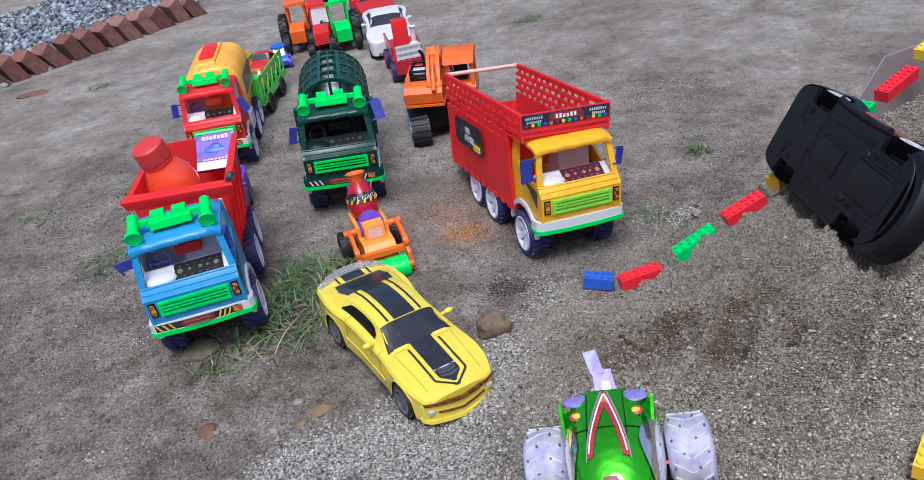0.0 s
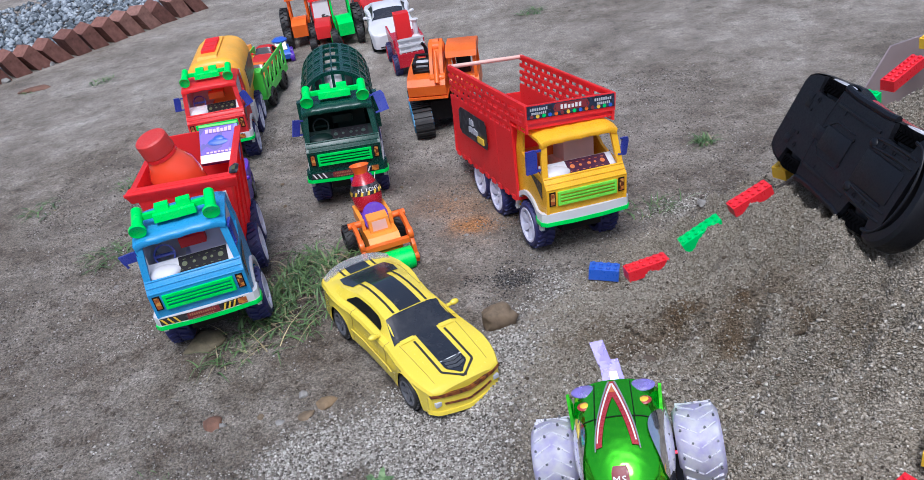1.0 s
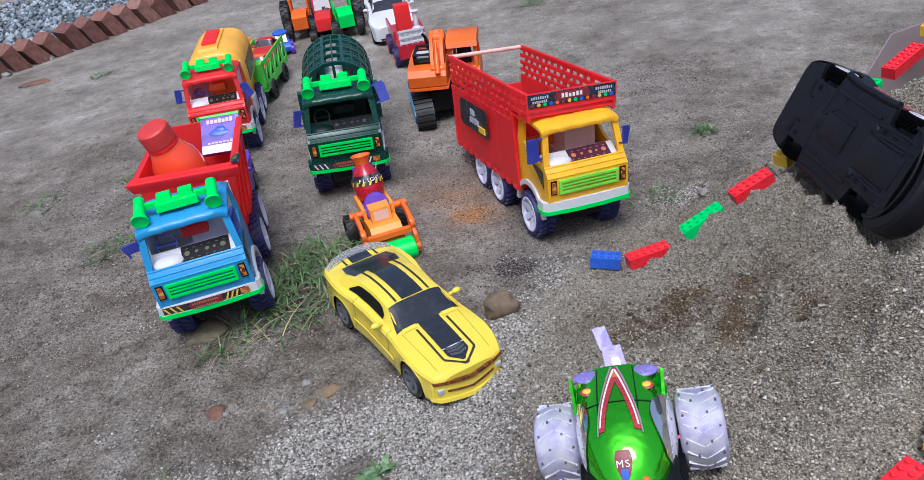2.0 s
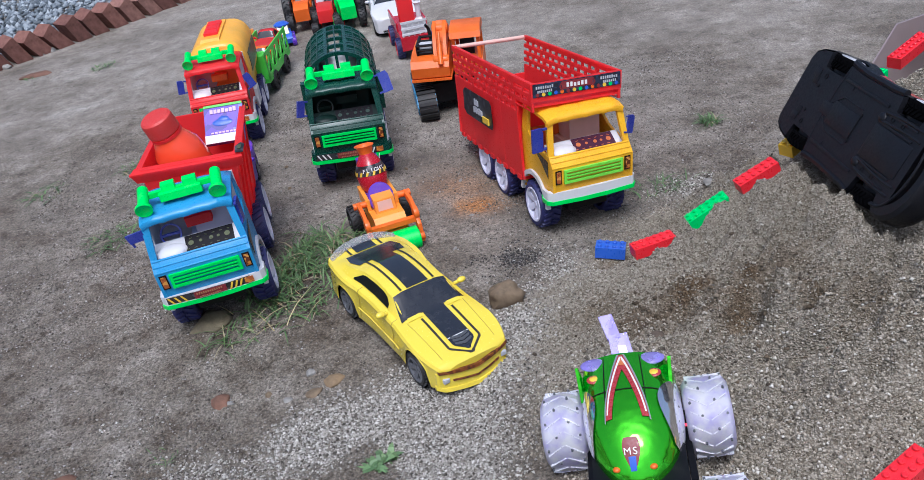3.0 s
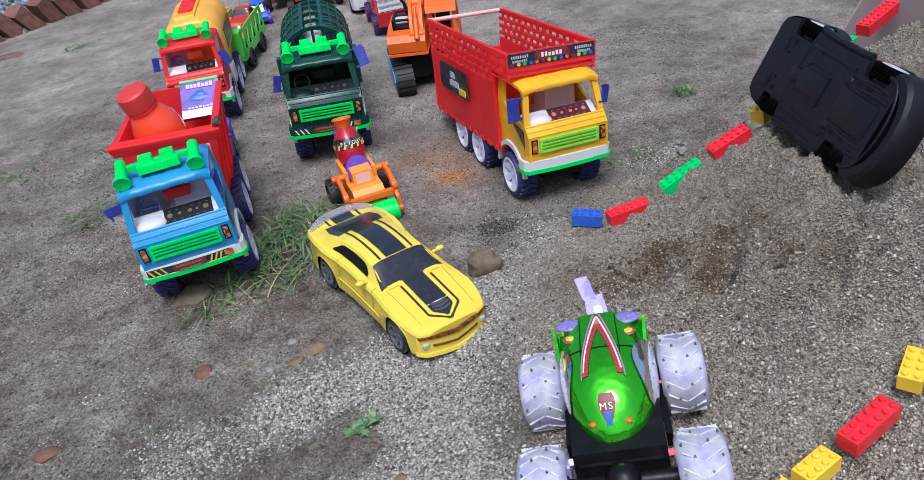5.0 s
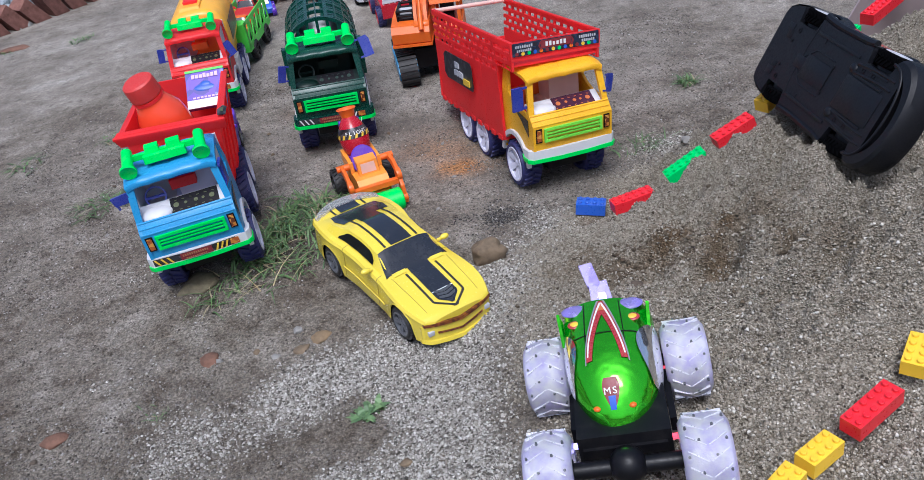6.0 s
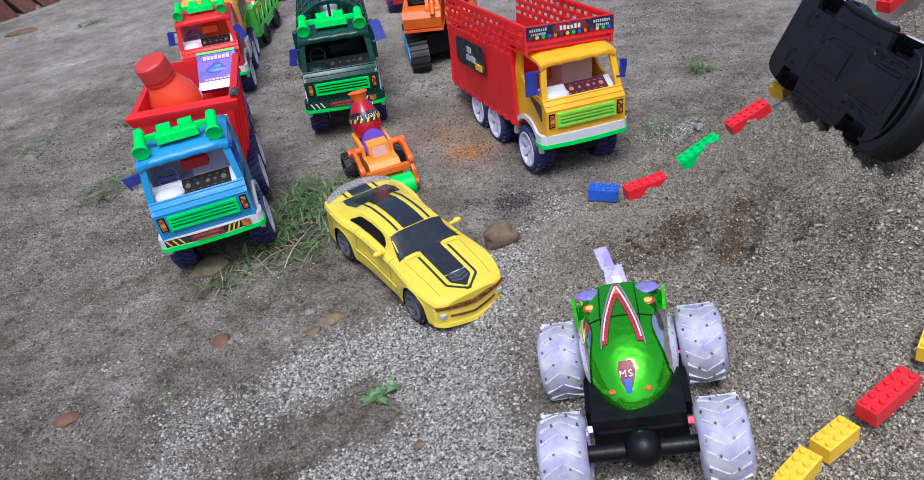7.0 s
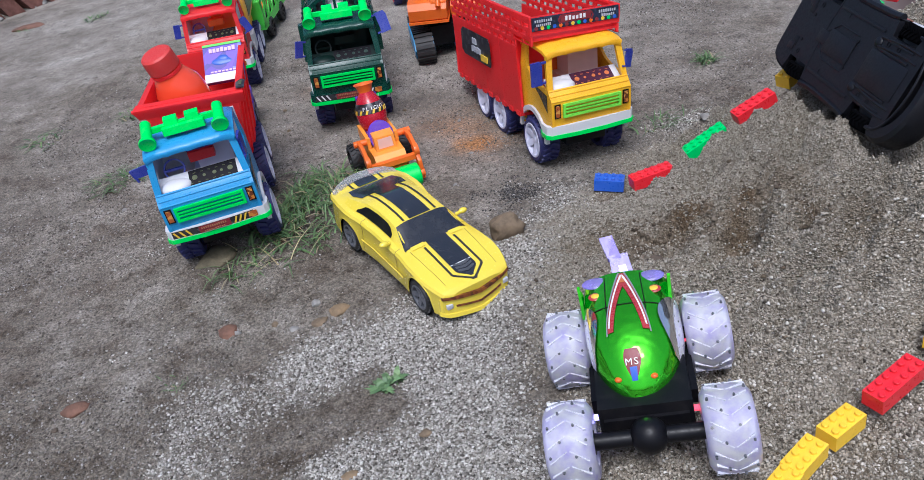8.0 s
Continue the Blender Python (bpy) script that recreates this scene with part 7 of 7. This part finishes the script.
# ---- toys farther back ----
def tractor(m, paint, label, big=0.036):
    t = thing("toy_tractor", m, label, "toy tractor")
    bm = B()
    prism(bm, [(0.0, 0.03), (-0.004, 0.062), (0.012, 0.070), (0.066, 0.070), (0.070, 0.03)], -0.02, 0.02)
    part("bonnet", bm, paint, t, bevel=0.003)
    bm = B()
    for x in (-0.026, 0.021):
        for y in (0.072, 0.118):
            box(bm, x, x + 0.005, y, y + 0.005, 0.05, 0.116)
    box(bm, -0.03, 0.03, 0.066, 0.128, 0.114, 0.122)
    part("canopy", bm, paint, t, bevel=0.0015)
    bm = B()
    box(bm, -0.024, 0.024, 0.07, 0.12, 0.03, 0.056)
    part("seat_box", bm, paint, t, bevel=0.002)
    bw, sw = wheel_meshes(big, 0.024, TYRE_BLACK, paint, 18, 5), wheel_meshes(big * 0.6, 0.018, TYRE_BLACK, paint, 16, 5)
    for sd in (-1, 1):
        put_wheel(t, bw, sd * 0.042, 0.10, big)
        put_wheel(t, sw, sd * 0.034, 0.015, big * 0.6)
    return t


def farm_trailer(m):
    """Green stake-sided trailer that carries two small cars."""
    t = thing("toy_trailer", m, "bright green stake-sided toy trailer loaded with small cars", "toy trailer")
    for sd in (-1, 1):
        bm = B()
        x0, x1 = sorted((sd * 0.052, sd * 0.056))
        box(bm, x0, x1, 0, 0.22, 0.045, 0.055)
        box(bm, x0, x1, 0, 0.22, 0.098, 0.108)
        part("side_rail", bm, LIME, t, bevel=0.0008)
        for k in range(6):
            y = 0.002 + 0.042 * k
            bm = B()
            prism(bm, [(y, 0.055), (y + 0.008, 0.055), (y + 0.008, 0.098), (y, 0.098)], x0, x1)
            part("stake", bm, LIME, t)
            if k < 5:
                bm = B()
                prism(bm, [(y + 0.008, 0.055), (y + 0.016, 0.055), (y + 0.042, 0.098), (y + 0.034, 0.098)], x0, x1)
                part("brace", bm, LIME, t)
    bm = B()
    prism(bm, [(0, 0.040), (0, 0.104), (0.008, 0.114), (0.014, 0.104), (0.014, 0.040)], -0.056, 0.056)
    part("front_board", bm, LIME, t, bevel=0.001)
    bm = B()
    box(bm, -0.056, 0.056, 0, 0.222, 0.036, 0.046)
    part("bed", bm, LIME, t)
    tw = wheel_meshes(0.024, 0.022, TYRE_BLACK, BLACK, 18, 5)
    for y in (0.05, 0.165):
        for sd in (-1, 1):
            put_wheel(t, tw, sd * 0.050, y, 0.026)
    return t


farm_trailer(pose(-0.402, 1.845, 0.0, 0, 0, -4.6) @ Matrix.Diagonal((0.62, 0.93, 0.90, 1)))
BUGGY_PANE = plastic("pale_yellow_pane", (0.72, 0.66, 0.40), 0.3, 0.1)
model_car(pose(-0.397, 1.903, 0.0415, 0, 0, -4.6), (0.029, 0.0150, 0.036), ORANGE, "orange toy car riding on the green trailer", kind="plain")
model_car(pose(-0.389, 1.988, 0.0415, 0, 0, -4.6), (0.029, 0.0150, 0.046), RED, "red toy car riding on the green trailer", kind="plain")
blue_toy = thing("toy_buggy", pose(-0.388, 2.20, 0.0, 0, 0, 12) @ Matrix.Scale(0.68, 4), "rounded blue toy buggy with a pale yellow screen", "toy car")
part("body", prism(B(), [(0.0, 0.016), (-0.004, 0.034), (0.010, 0.048), (0.030, 0.052), (0.085, 0.050), (0.098, 0.034), (0.096, 0.016)], -0.030, 0.030), BRICK_BLUE, blue_toy, bevel=0.007)
part("screen", plate(B(), [(-0.022, 0.010, 0.051), (0.022, 0.010, 0.051), (0.019, 0.032, 0.078), (-0.019, 0.032, 0.078)], 0.004), BUGGY_PANE, blue_toy, "pale yellow windscreen", bevel=0.001)
part("hood", lathe(B(), [(0.0, 0.010), (0.018, 0.008), (0.030, 0.0), (0.028, -0.006), (0, -0.006)], 24, pose(0, 0.052, 0.080)), BRICK_BLUE, blue_toy, "round blue roof")
part("roof_post", box(B(), -0.020, 0.020, 0.066, 0.074, 0.046, 0.078), BRICK_BLUE, blue_toy, bevel=0.002)
buggy_wheel = wheel_meshes(0.019, 0.016, VIOLET, BRICK_BLUE, 14, 5)
for y in (0.012, 0.080):
    for sd in (-1, 1):
        put_wheel(blue_toy, buggy_wheel, sd * 0.034, y, 0.019)
post = thing("toy_post", pose(-0.468, 2.20, 0.0, 0, 0, 10) @ Matrix.Scale(0.8, 4), "orange plastic toy post standing on soil", "toy part")
part("shaft", box(B(), -0.009, 0.009, -0.007, 0.007, 0.004, 0.078), SOFT_ORANGE, post, bevel=0.002)
part("foot", box(B(), -0.022, 0.022, -0.018, 0.018, 0.0, 0.006), SOFT_ORANGE, post, bevel=0.0015)
model_car(pose(-0.350, 1.312, 0.0, 0, 0, 9), (0.040, 0.0375, 0.060), VIOLET, "violet toy car between tipper and tanker", kind="plain")
tractor(pose(-0.352, 2.32, 0.0, 0, 0, 5), ORANGE, "orange toy tractor with large black wheels", 0.045)
tractor(pose(-0.222, 2.27, 0.0, 0, 0, 12), GREEN, "green toy tractor with large black wheels", 0.042)
model_car(pose(-0.150, 2.52, 0.0, 0, 0, 15), (0.055, 0.05, 0.06), RED, "red toy car far back in the row", kind="plain")
model_car(pose(-0.100, 2.20, 0.0, 0, 0, 6), (0.062, 0.058, 0.064), WHITE, "white toy car standing behind the red pickup", kind="plain")
rear_cab = tractor(pose(-0.283, 2.27, 0.0, 0, 0, 4), RED, "red toy tractor with a white screen and posts", 0.026)
part("screen", plate(B(), [(-0.022, 0.064, 0.070), (0.022, 0.064, 0.070), (0.020, 0.070, 0.112), (-0.020, 0.070, 0.112)], 0.003), WHITE, rear_cab, "white windscreen", bevel=0.0008)

pick = thing("toy_pickup", pose(-0.042, 1.945, 0.0, 0, 0, 10) @ Matrix.Diagonal((0.72, 0.72, 0.80, 1)), "dark red toy farm lorry with a white front rack", "toy truck")
bm = B()
prism(bm, [(0.0, 0.03), (0.0, 0.068), (0.05, 0.074), (0.25, 0.074), (0.25, 0.03)], -0.048, 0.048)
part("load_bed", bm, RED_DEEP, pick, bevel=0.002)
for sd in (-1, 1):
    bm = B()
    box(bm, *sorted((sd * 0.044, sd * 0.050)), 0.06, 0.25, 0.074, 0.098)
    part("bed_side", bm, RED_DEEP, pick, bevel=0.001)
for k in range(5):
    bm = B()
    box(bm, -0.040 + 0.018 * k, -0.036 + 0.018 * k, 0.004, 0.008, 0.068, 0.108)
    part("rack_bar", bm, WHITE, pick)
for z in (0.072, 0.088, 0.106):
    bm = B()
    box(bm, -0.042, 0.042, 0.0025, 0.0045, z, z + 0.006)
    part("rack_rail", bm, WHITE, pick)
part("rack_panel", box(B(), -0.040, 0.040, 0.0085, 0.0105, 0.070, 0.108), WHITE, pick)
bm = B()
box(bm, -0.028, 0.020, 0.11, 0.15, 0.074, 0.158)
part("red_box", bm, RED, pick, bevel=0.003)
bm = B()
lathe(bm, [(0, 0), (0.017, 0), (0.017, 0.008), (0.008, 0.014), (0.008, 0.05), (0.014, 0.058), (0, 0.06)], 18, pose(0.034, 0.11, 0.078))
part("white_post", bm, WHITE, pick)
bm = B()
box(bm, -0.01, 0.03, 0.20, 0.24, 0.074, 0.096)
part("small_load", bm, LILAC_WHITE, pick, bevel=0.003)
pw = wheel_meshes(0.030, 0.026, TYRE_NAVY, RED_DEEP, 18, 5)
for y in (0.045, 0.20):
    for sd in (-1, 1):
        put_wheel(pick, pw, sd * 0.050, y, 0.030)


# ---- brick edging and the gravel bed behind it ----
def fired_clay():
    m, nt, p = mat_base("fired_clay")
    co = nt.nodes.new("ShaderNodeTexCoord").outputs["Object"]
    rnd = nt.nodes.new("ShaderNodeObjectInfo").outputs["Random"]
    tone = ramp(nt, rnd, [(0.0, (0.17, 0.075, 0.058)), (0.5, (0.25, 0.115, 0.088)), (1.0, (0.31, 0.17, 0.135))])
    wear = ramp(nt, noise_tex(nt, co, 45, 6, 0.7), [(0.35, (0.55, 0.5, 0.48)), (0.7, (1.15, 1.15, 1.15))])
    nt.links.new(mix(nt, 1.0, tone.outputs["Color"], wear.outputs["Color"], "MULTIPLY"), p.inputs["Base Color"])
    p.inputs["Roughness"].default_value = 0.9
    bumped(nt, p, noise_tex(nt, co, 120, 5, 0.7), 0.5, 0.004)
    return m


CLAY = fired_clay()
edging = tagged(new("brick_edging"), "sawtooth edging of worn red bricks sunk in soil", "edging", kind="structure")
bm = B()
box(bm, -0.022, 0.022, -0.034, 0.034, -0.075, 0.075)
for v in bm.verts:
    v.co += Vector((random.uniform(-1, 1), random.uniform(-1, 1), random.uniform(-1, 1))) * 0.003
brick_mesh = mesh_of("brick", bm, CLAY, 40, 0.015)
A, Bp = Vector((-1.345, 2.36, 0)), Vector((-0.86, 2.93, 0))
along = (Bp - A).normalized()
for k in range(14):
    p = A + along * 0.064 * k
    part("brick", brick_mesh, None, edging, at=Matrix.Translation(p + Vector((0, 0, -0.002))) @ Matrix.Rotation(math.atan2(along.y, along.x), 4, "Z") @ Matrix.Rotation(radians(-28 + random.uniform(-6, 6)), 4, "Y") @ Matrix.Rotation(radians(random.uniform(-8, 8)), 4, "Z"))
loose = part("loose_brick", mesh_of("loose_brick", box(B(), -0.10, 0.02, -0.03, 0.03, -0.022, 0.022), plastic("pale_clay", (0.46, 0.24, 0.17), 0.8, 0.3), 40, 0.006), None, at=pose(-1.40, 2.50, 0.062, 0, -8, 40))
tagged(loose, "pale orange brick lying on the gravel bed", "brick")
BED_GRAIN = grain_material("bed_gravel", [(0.0, (0.07, 0.085, 0.095)), (0.5, (0.19, 0.22, 0.245)), (1.0, (0.40, 0.44, 0.47))])


def in_bed(x, y):
    d = (x - A.x) * along.y - (y - A.y) * along.x
    return ((d < -0.03) & (d > -0.9)).astype(float)


bed = grains("bed_gravel", 9000, spread(in_bed, -2.2, -0.8, 2.2, 3.6), (0.012, 0.032), BED_GRAIN, "pale blue-grey crushed stone behind the bricks", 8)
bed.location.z = 0.02


# ---- stones ----
def stone_material(name, col, spots=0.5):
    m, nt, p = mat_base(name)
    co = nt.nodes.new("ShaderNodeTexCoord").outputs["Object"]
    t = ramp(nt, noise_tex(nt, co, 40, 6, 0.65), [(0.3, tuple(c * spots for c in col)), (0.55, col), (0.75, tuple(min(1, c * 1.35) for c in col))])
    nt.links.new(t.outputs["Color"], p.inputs["Base Color"])
    p.inputs["Roughness"].default_value = 0.85
    bumped(nt, p, noise_tex(nt, co, 220, 5), 0.5, 0.002)
    return m


def stone(x, y, a, b, c, turn, mat, label, seed, sink=0.52):
    bm = B()
    bmesh.ops.create_icosphere(bm, subdivisions=3, radius=1)
    for v in bm.verts:
        n = noise.noise(v.co * 1.3 + Vector((seed * 7.1, 0, 0))) * 0.36 + noise.noise(v.co * 3.1 + Vector((0, seed * 3.3, 0))) * 0.16
        v.co *= 1 + n
        # broken facets: flatten towards a few planes
        for k in range(5):
            w = Vector((math.cos(k * 1.9 + seed), math.sin(k * 1.9 + seed), 0.5 * math.sin(seed * 2.3 + k))).normalized()
            d = v.co.dot(w) - 0.80
            if d > 0:
                v.co -= w * d * 0.85
        v.co = Vector((v.co.x * a, v.co.y * b, v.co.z * c))
    ob = part("stone", bm, mat, None, at=pose(x, y, float(ground_z(x, y)) + c * (1 - 2 * sink), 0, 0, turn), sharp=55)
    return tagged(ob, label, "stone", "loose stones")


TAN = stone_material("tan_stone", (0.185, 0.135, 0.085))
BRICKY = stone_material("red_brown_stone", (0.165, 0.085, 0.056))
OCHRE = stone_material("ochre_stone", (0.25, 0.175, 0.10))
PALE = stone_material("pale_stone", (0.28, 0.27, 0.25))
MOSSY = stone_material("mossy_stone", (0.15, 0.125, 0.075))
UMBER = stone_material("dark_stone", (0.10, 0.075, 0.055))
stone(0.067, 0.926, 0.024, 0.018, 0.018, 12, TAN, "rounded tan stone behind the yellow car", 1, 0.2)
stone(-0.278, 0.812, 0.013, 0.015, 0.007, 20, BRICKY, "flat reddish-brown stone on packed soil", 2)
stone(-0.146, 0.822, 0.013, 0.011, 0.006, 60, OCHRE, "small ochre stone on packed soil", 3)
stone(-0.168, 0.805, 0.011, 0.008, 0.004, 30, TAN, "small tan stone on packed soil", 4)
stone(-0.318, 0.968, 0.030, 0.024, 0.010, 30, MOSSY, "broad tan stone under the tipper", 5)
stone(-0.430, 0.711, 0.017, 0.011, 0.006, 15, BRICKY, "flat brown stone on packed soil", 6)
stone(0.219, 0.766, 0.012, 0.008, 0.007, 0, UMBER, "dark pebble on the sand", 7)
stone(-0.198, 0.800, 0.006, 0.005, 0.003, 0, PALE, "small pale pebble on soil", 8)
stone(-0.175, 0.842, 0.006, 0.006, 0.004, 40, PALE, "small pale pebble on soil", 9)
stone(-0.118, 0.56, 0.009, 0.007, 0.004, 20, OCHRE, "small ochre pebble on grit", 10)
stone(-0.045, 0.60, 0.007, 0.006, 0.004, 20, TAN, "small tan pebble on grit", 11)
stone(0.383, 1.125, 0.009, 0.007, 0.006, 0, PALE, "pale pebble beside the grit", 12)
for k in range(26):
    r = random.Random(100 + k)
    stone(r.uniform(-0.6, 0.05), r.uniform(0.55, 1.9), r.uniform(0.0022, 0.0052), r.uniform(0.0022, 0.0042), r.uniform(0.002, 0.0038), r.uniform(0, 180), r.choice((PALE, TAN, UMBER, TAN)), "small pebble lying on packed soil", 20 + k)


# pale pebbles along the foot of the bricks, a flat brown stone before them
for k, (x, y) in enumerate(((-1.235, 2.438), (-1.223, 2.50), (-1.168, 2.54), (-1.148, 2.558), (-0.983, 2.80), (-1.07, 2.696))):
    stone(x, y, 0.014 + 0.003 * (k % 3), 0.011, 0.010, 40 * k, PALE, "pale pebble at the foot of the bricks", 60 + k, 0.35)
stone(-1.102, 2.321, 0.048, 0.026, 0.008, 10, BRICKY, "flat brown stone before the bricks", 70)


# ---- grass ----
def blade_material(name, a, b, c):
    m, nt, p = mat_base(name)
    g = nt.nodes.new("ShaderNodeNewGeometry")
    r = ramp(nt, g.outputs["Random Per Island"], [(0.0, a), (0.55, b), (0.86, tuple(v * 1.25 for v in b)), (0.9, c), (1.0, tuple(v * 0.7 for v in c))])
    nt.links.new(r.outputs["Color"], p.inputs["Base Color"])
    p.inputs["Roughness"].default_value = 0.55
    p.inputs["Transmission Weight"].default_value = 0.0
    p.inputs["Subsurface Weight"].default_value = 0.1
    return m


BLADE = blade_material("grass_blade", (0.045, 0.09, 0.03), (0.105, 0.18, 0.06), (0.32, 0.27, 0.16))
LEAF = blade_material("weed_leaf", (0.07, 0.13, 0.05), (0.12, 0.20, 0.08), (0.17, 0.27, 0.11))


def grass(name, spots, label, seed, lengths=(0.02, 0.055), width=0.0013, mat=BLADE, flat=0.55):
    rng = random.Random(seed)
    verts, faces = [], []
    for cx, cy, rad, n in spots:
        for _ in range(n):
            a, d = rng.uniform(0, 6.283), rad * math.sqrt(rng.random())
            x, y = cx + d * math.cos(a), cy + d * math.sin(a)
            z = float(ground_z(x, y)) - 0.001
            b = rng.uniform(0, 6.283)
            ln, rise = rng.uniform(*lengths), rng.uniform(0.15, 1.0) * (1 - flat) + 0.12
            w = width * rng.uniform(0.6, 1.3)
            px, py = -math.sin(b) * w, math.cos(b) * w
            i = len(verts)
            seg = 4
            for k in range(seg):
                s = k / seg
                out, up_ = ln * s * (0.6 + 0.4 * s), ln * rise * math.sin(min(1.0, s * 1.15) * 2.2)
                ww = 1 - s * 0.75
                qx, qy = x + math.cos(b) * out, y + math.sin(b) * out
                verts += [(qx + px * ww, qy + py * ww, z + up_), (qx - px * ww, qy - py * ww, z + up_)]
            verts.append((x + math.cos(b) * ln, y + math.sin(b) * ln, z + ln * rise * math.sin(2.2) * 0.9))
            for k in range(seg - 1):
                faces.append((i + 2 * k, i + 2 * k + 1, i + 2 * k + 3, i + 2 * k + 2))
            faces.append((i + 2 * seg - 2, i + 2 * seg - 1, i + 2 * seg))
    me = bpy.data.meshes.new(name)
    me.from_pydata(verts, [], faces)
    me.materials.append(mat)
    return tagged(new(name, me), label, "grass", kind="stuff")


grass("grass_clump", [(-0.225, 1.06, 0.040, 190), (-0.190, 1.11, 0.048, 210), (-0.245, 1.005, 0.040, 110), (-0.155, 1.05, 0.040, 60), (-0.150, 1.13, 0.035, 60), (-0.20, 1.16, 0.04, 60)], "patchy green grass clump between tipper and coupe", 1, (0.014, 0.044), 0.0015, flat=0.66)
grass("grass_clump", [(-0.215, 0.965, 0.040, 36), (-0.170, 0.985, 0.035, 30), (-0.275, 0.945, 0.035, 34), (-0.135, 1.00, 0.03, 16), (-0.30, 0.92, 0.02, 12)], "thin trodden grass along the edge of the clump", 11, (0.016, 0.05), 0.0012, flat=0.88)
grass("grass_tuft", [(-0.555, 1.27, 0.040, 70), (-0.51, 1.295, 0.030, 34)], "low grass tuft on packed soil", 2, (0.012, 0.034), flat=0.86)
grass("grass_tuft", [(-0.60, 1.56, 0.03, 60)], "low grass tuft on packed soil", 3, (0.012, 0.03), flat=0.85)
grass("grass_tuft", [(0.325, 1.170, 0.024, 30), (0.295, 1.155, 0.024, 18), (0.355, 1.17, 0.02, 9)], "thin grass tuft at the heap's foot", 4, (0.012, 0.034), 0.0010, flat=0.8)
grass("grass_tuft", [(0.452, 1.365, 0.016, 60)], "small grass tuft on packed soil", 5, (0.012, 0.03))
grass("grass_tuft", [(-0.325, 0.735, 0.016, 14)], "wisp of grass on packed soil", 6, (0.008, 0.02), 0.0008, flat=0.9)
grass("grass_tuft", [(0.27, 2.32, 0.04, 60), (-0.909, 2.304, 0.035, 40), (-1.11, 2.30, 0.03, 14), (-0.02, 1.78, 0.03, 40), (-0.76, 1.50, 0.04, 40)], "thin grass far back on the soil", 7, (0.012, 0.034), 0.0018, flat=0.88)
grass("dry_straw", [(-0.25, 0.95, 0.05, 8), (-0.2, 0.97, 0.05, 5)], "dry straw lying by the grass", 8, (0.04, 0.09), 0.0009, blade_material("straw", (0.28, 0.22, 0.11), (0.4, 0.33, 0.18), (0.5, 0.42, 0.25)), 0.97)
grass("weed", [(-0.083, 0.678, 0.008, 26), (-0.070, 0.683, 0.006, 10), (-0.092, 0.672, 0.005, 9)], "small green weed with broad leaves on grit", 9, (0.008, 0.017), 0.0045, LEAF, 0.6)
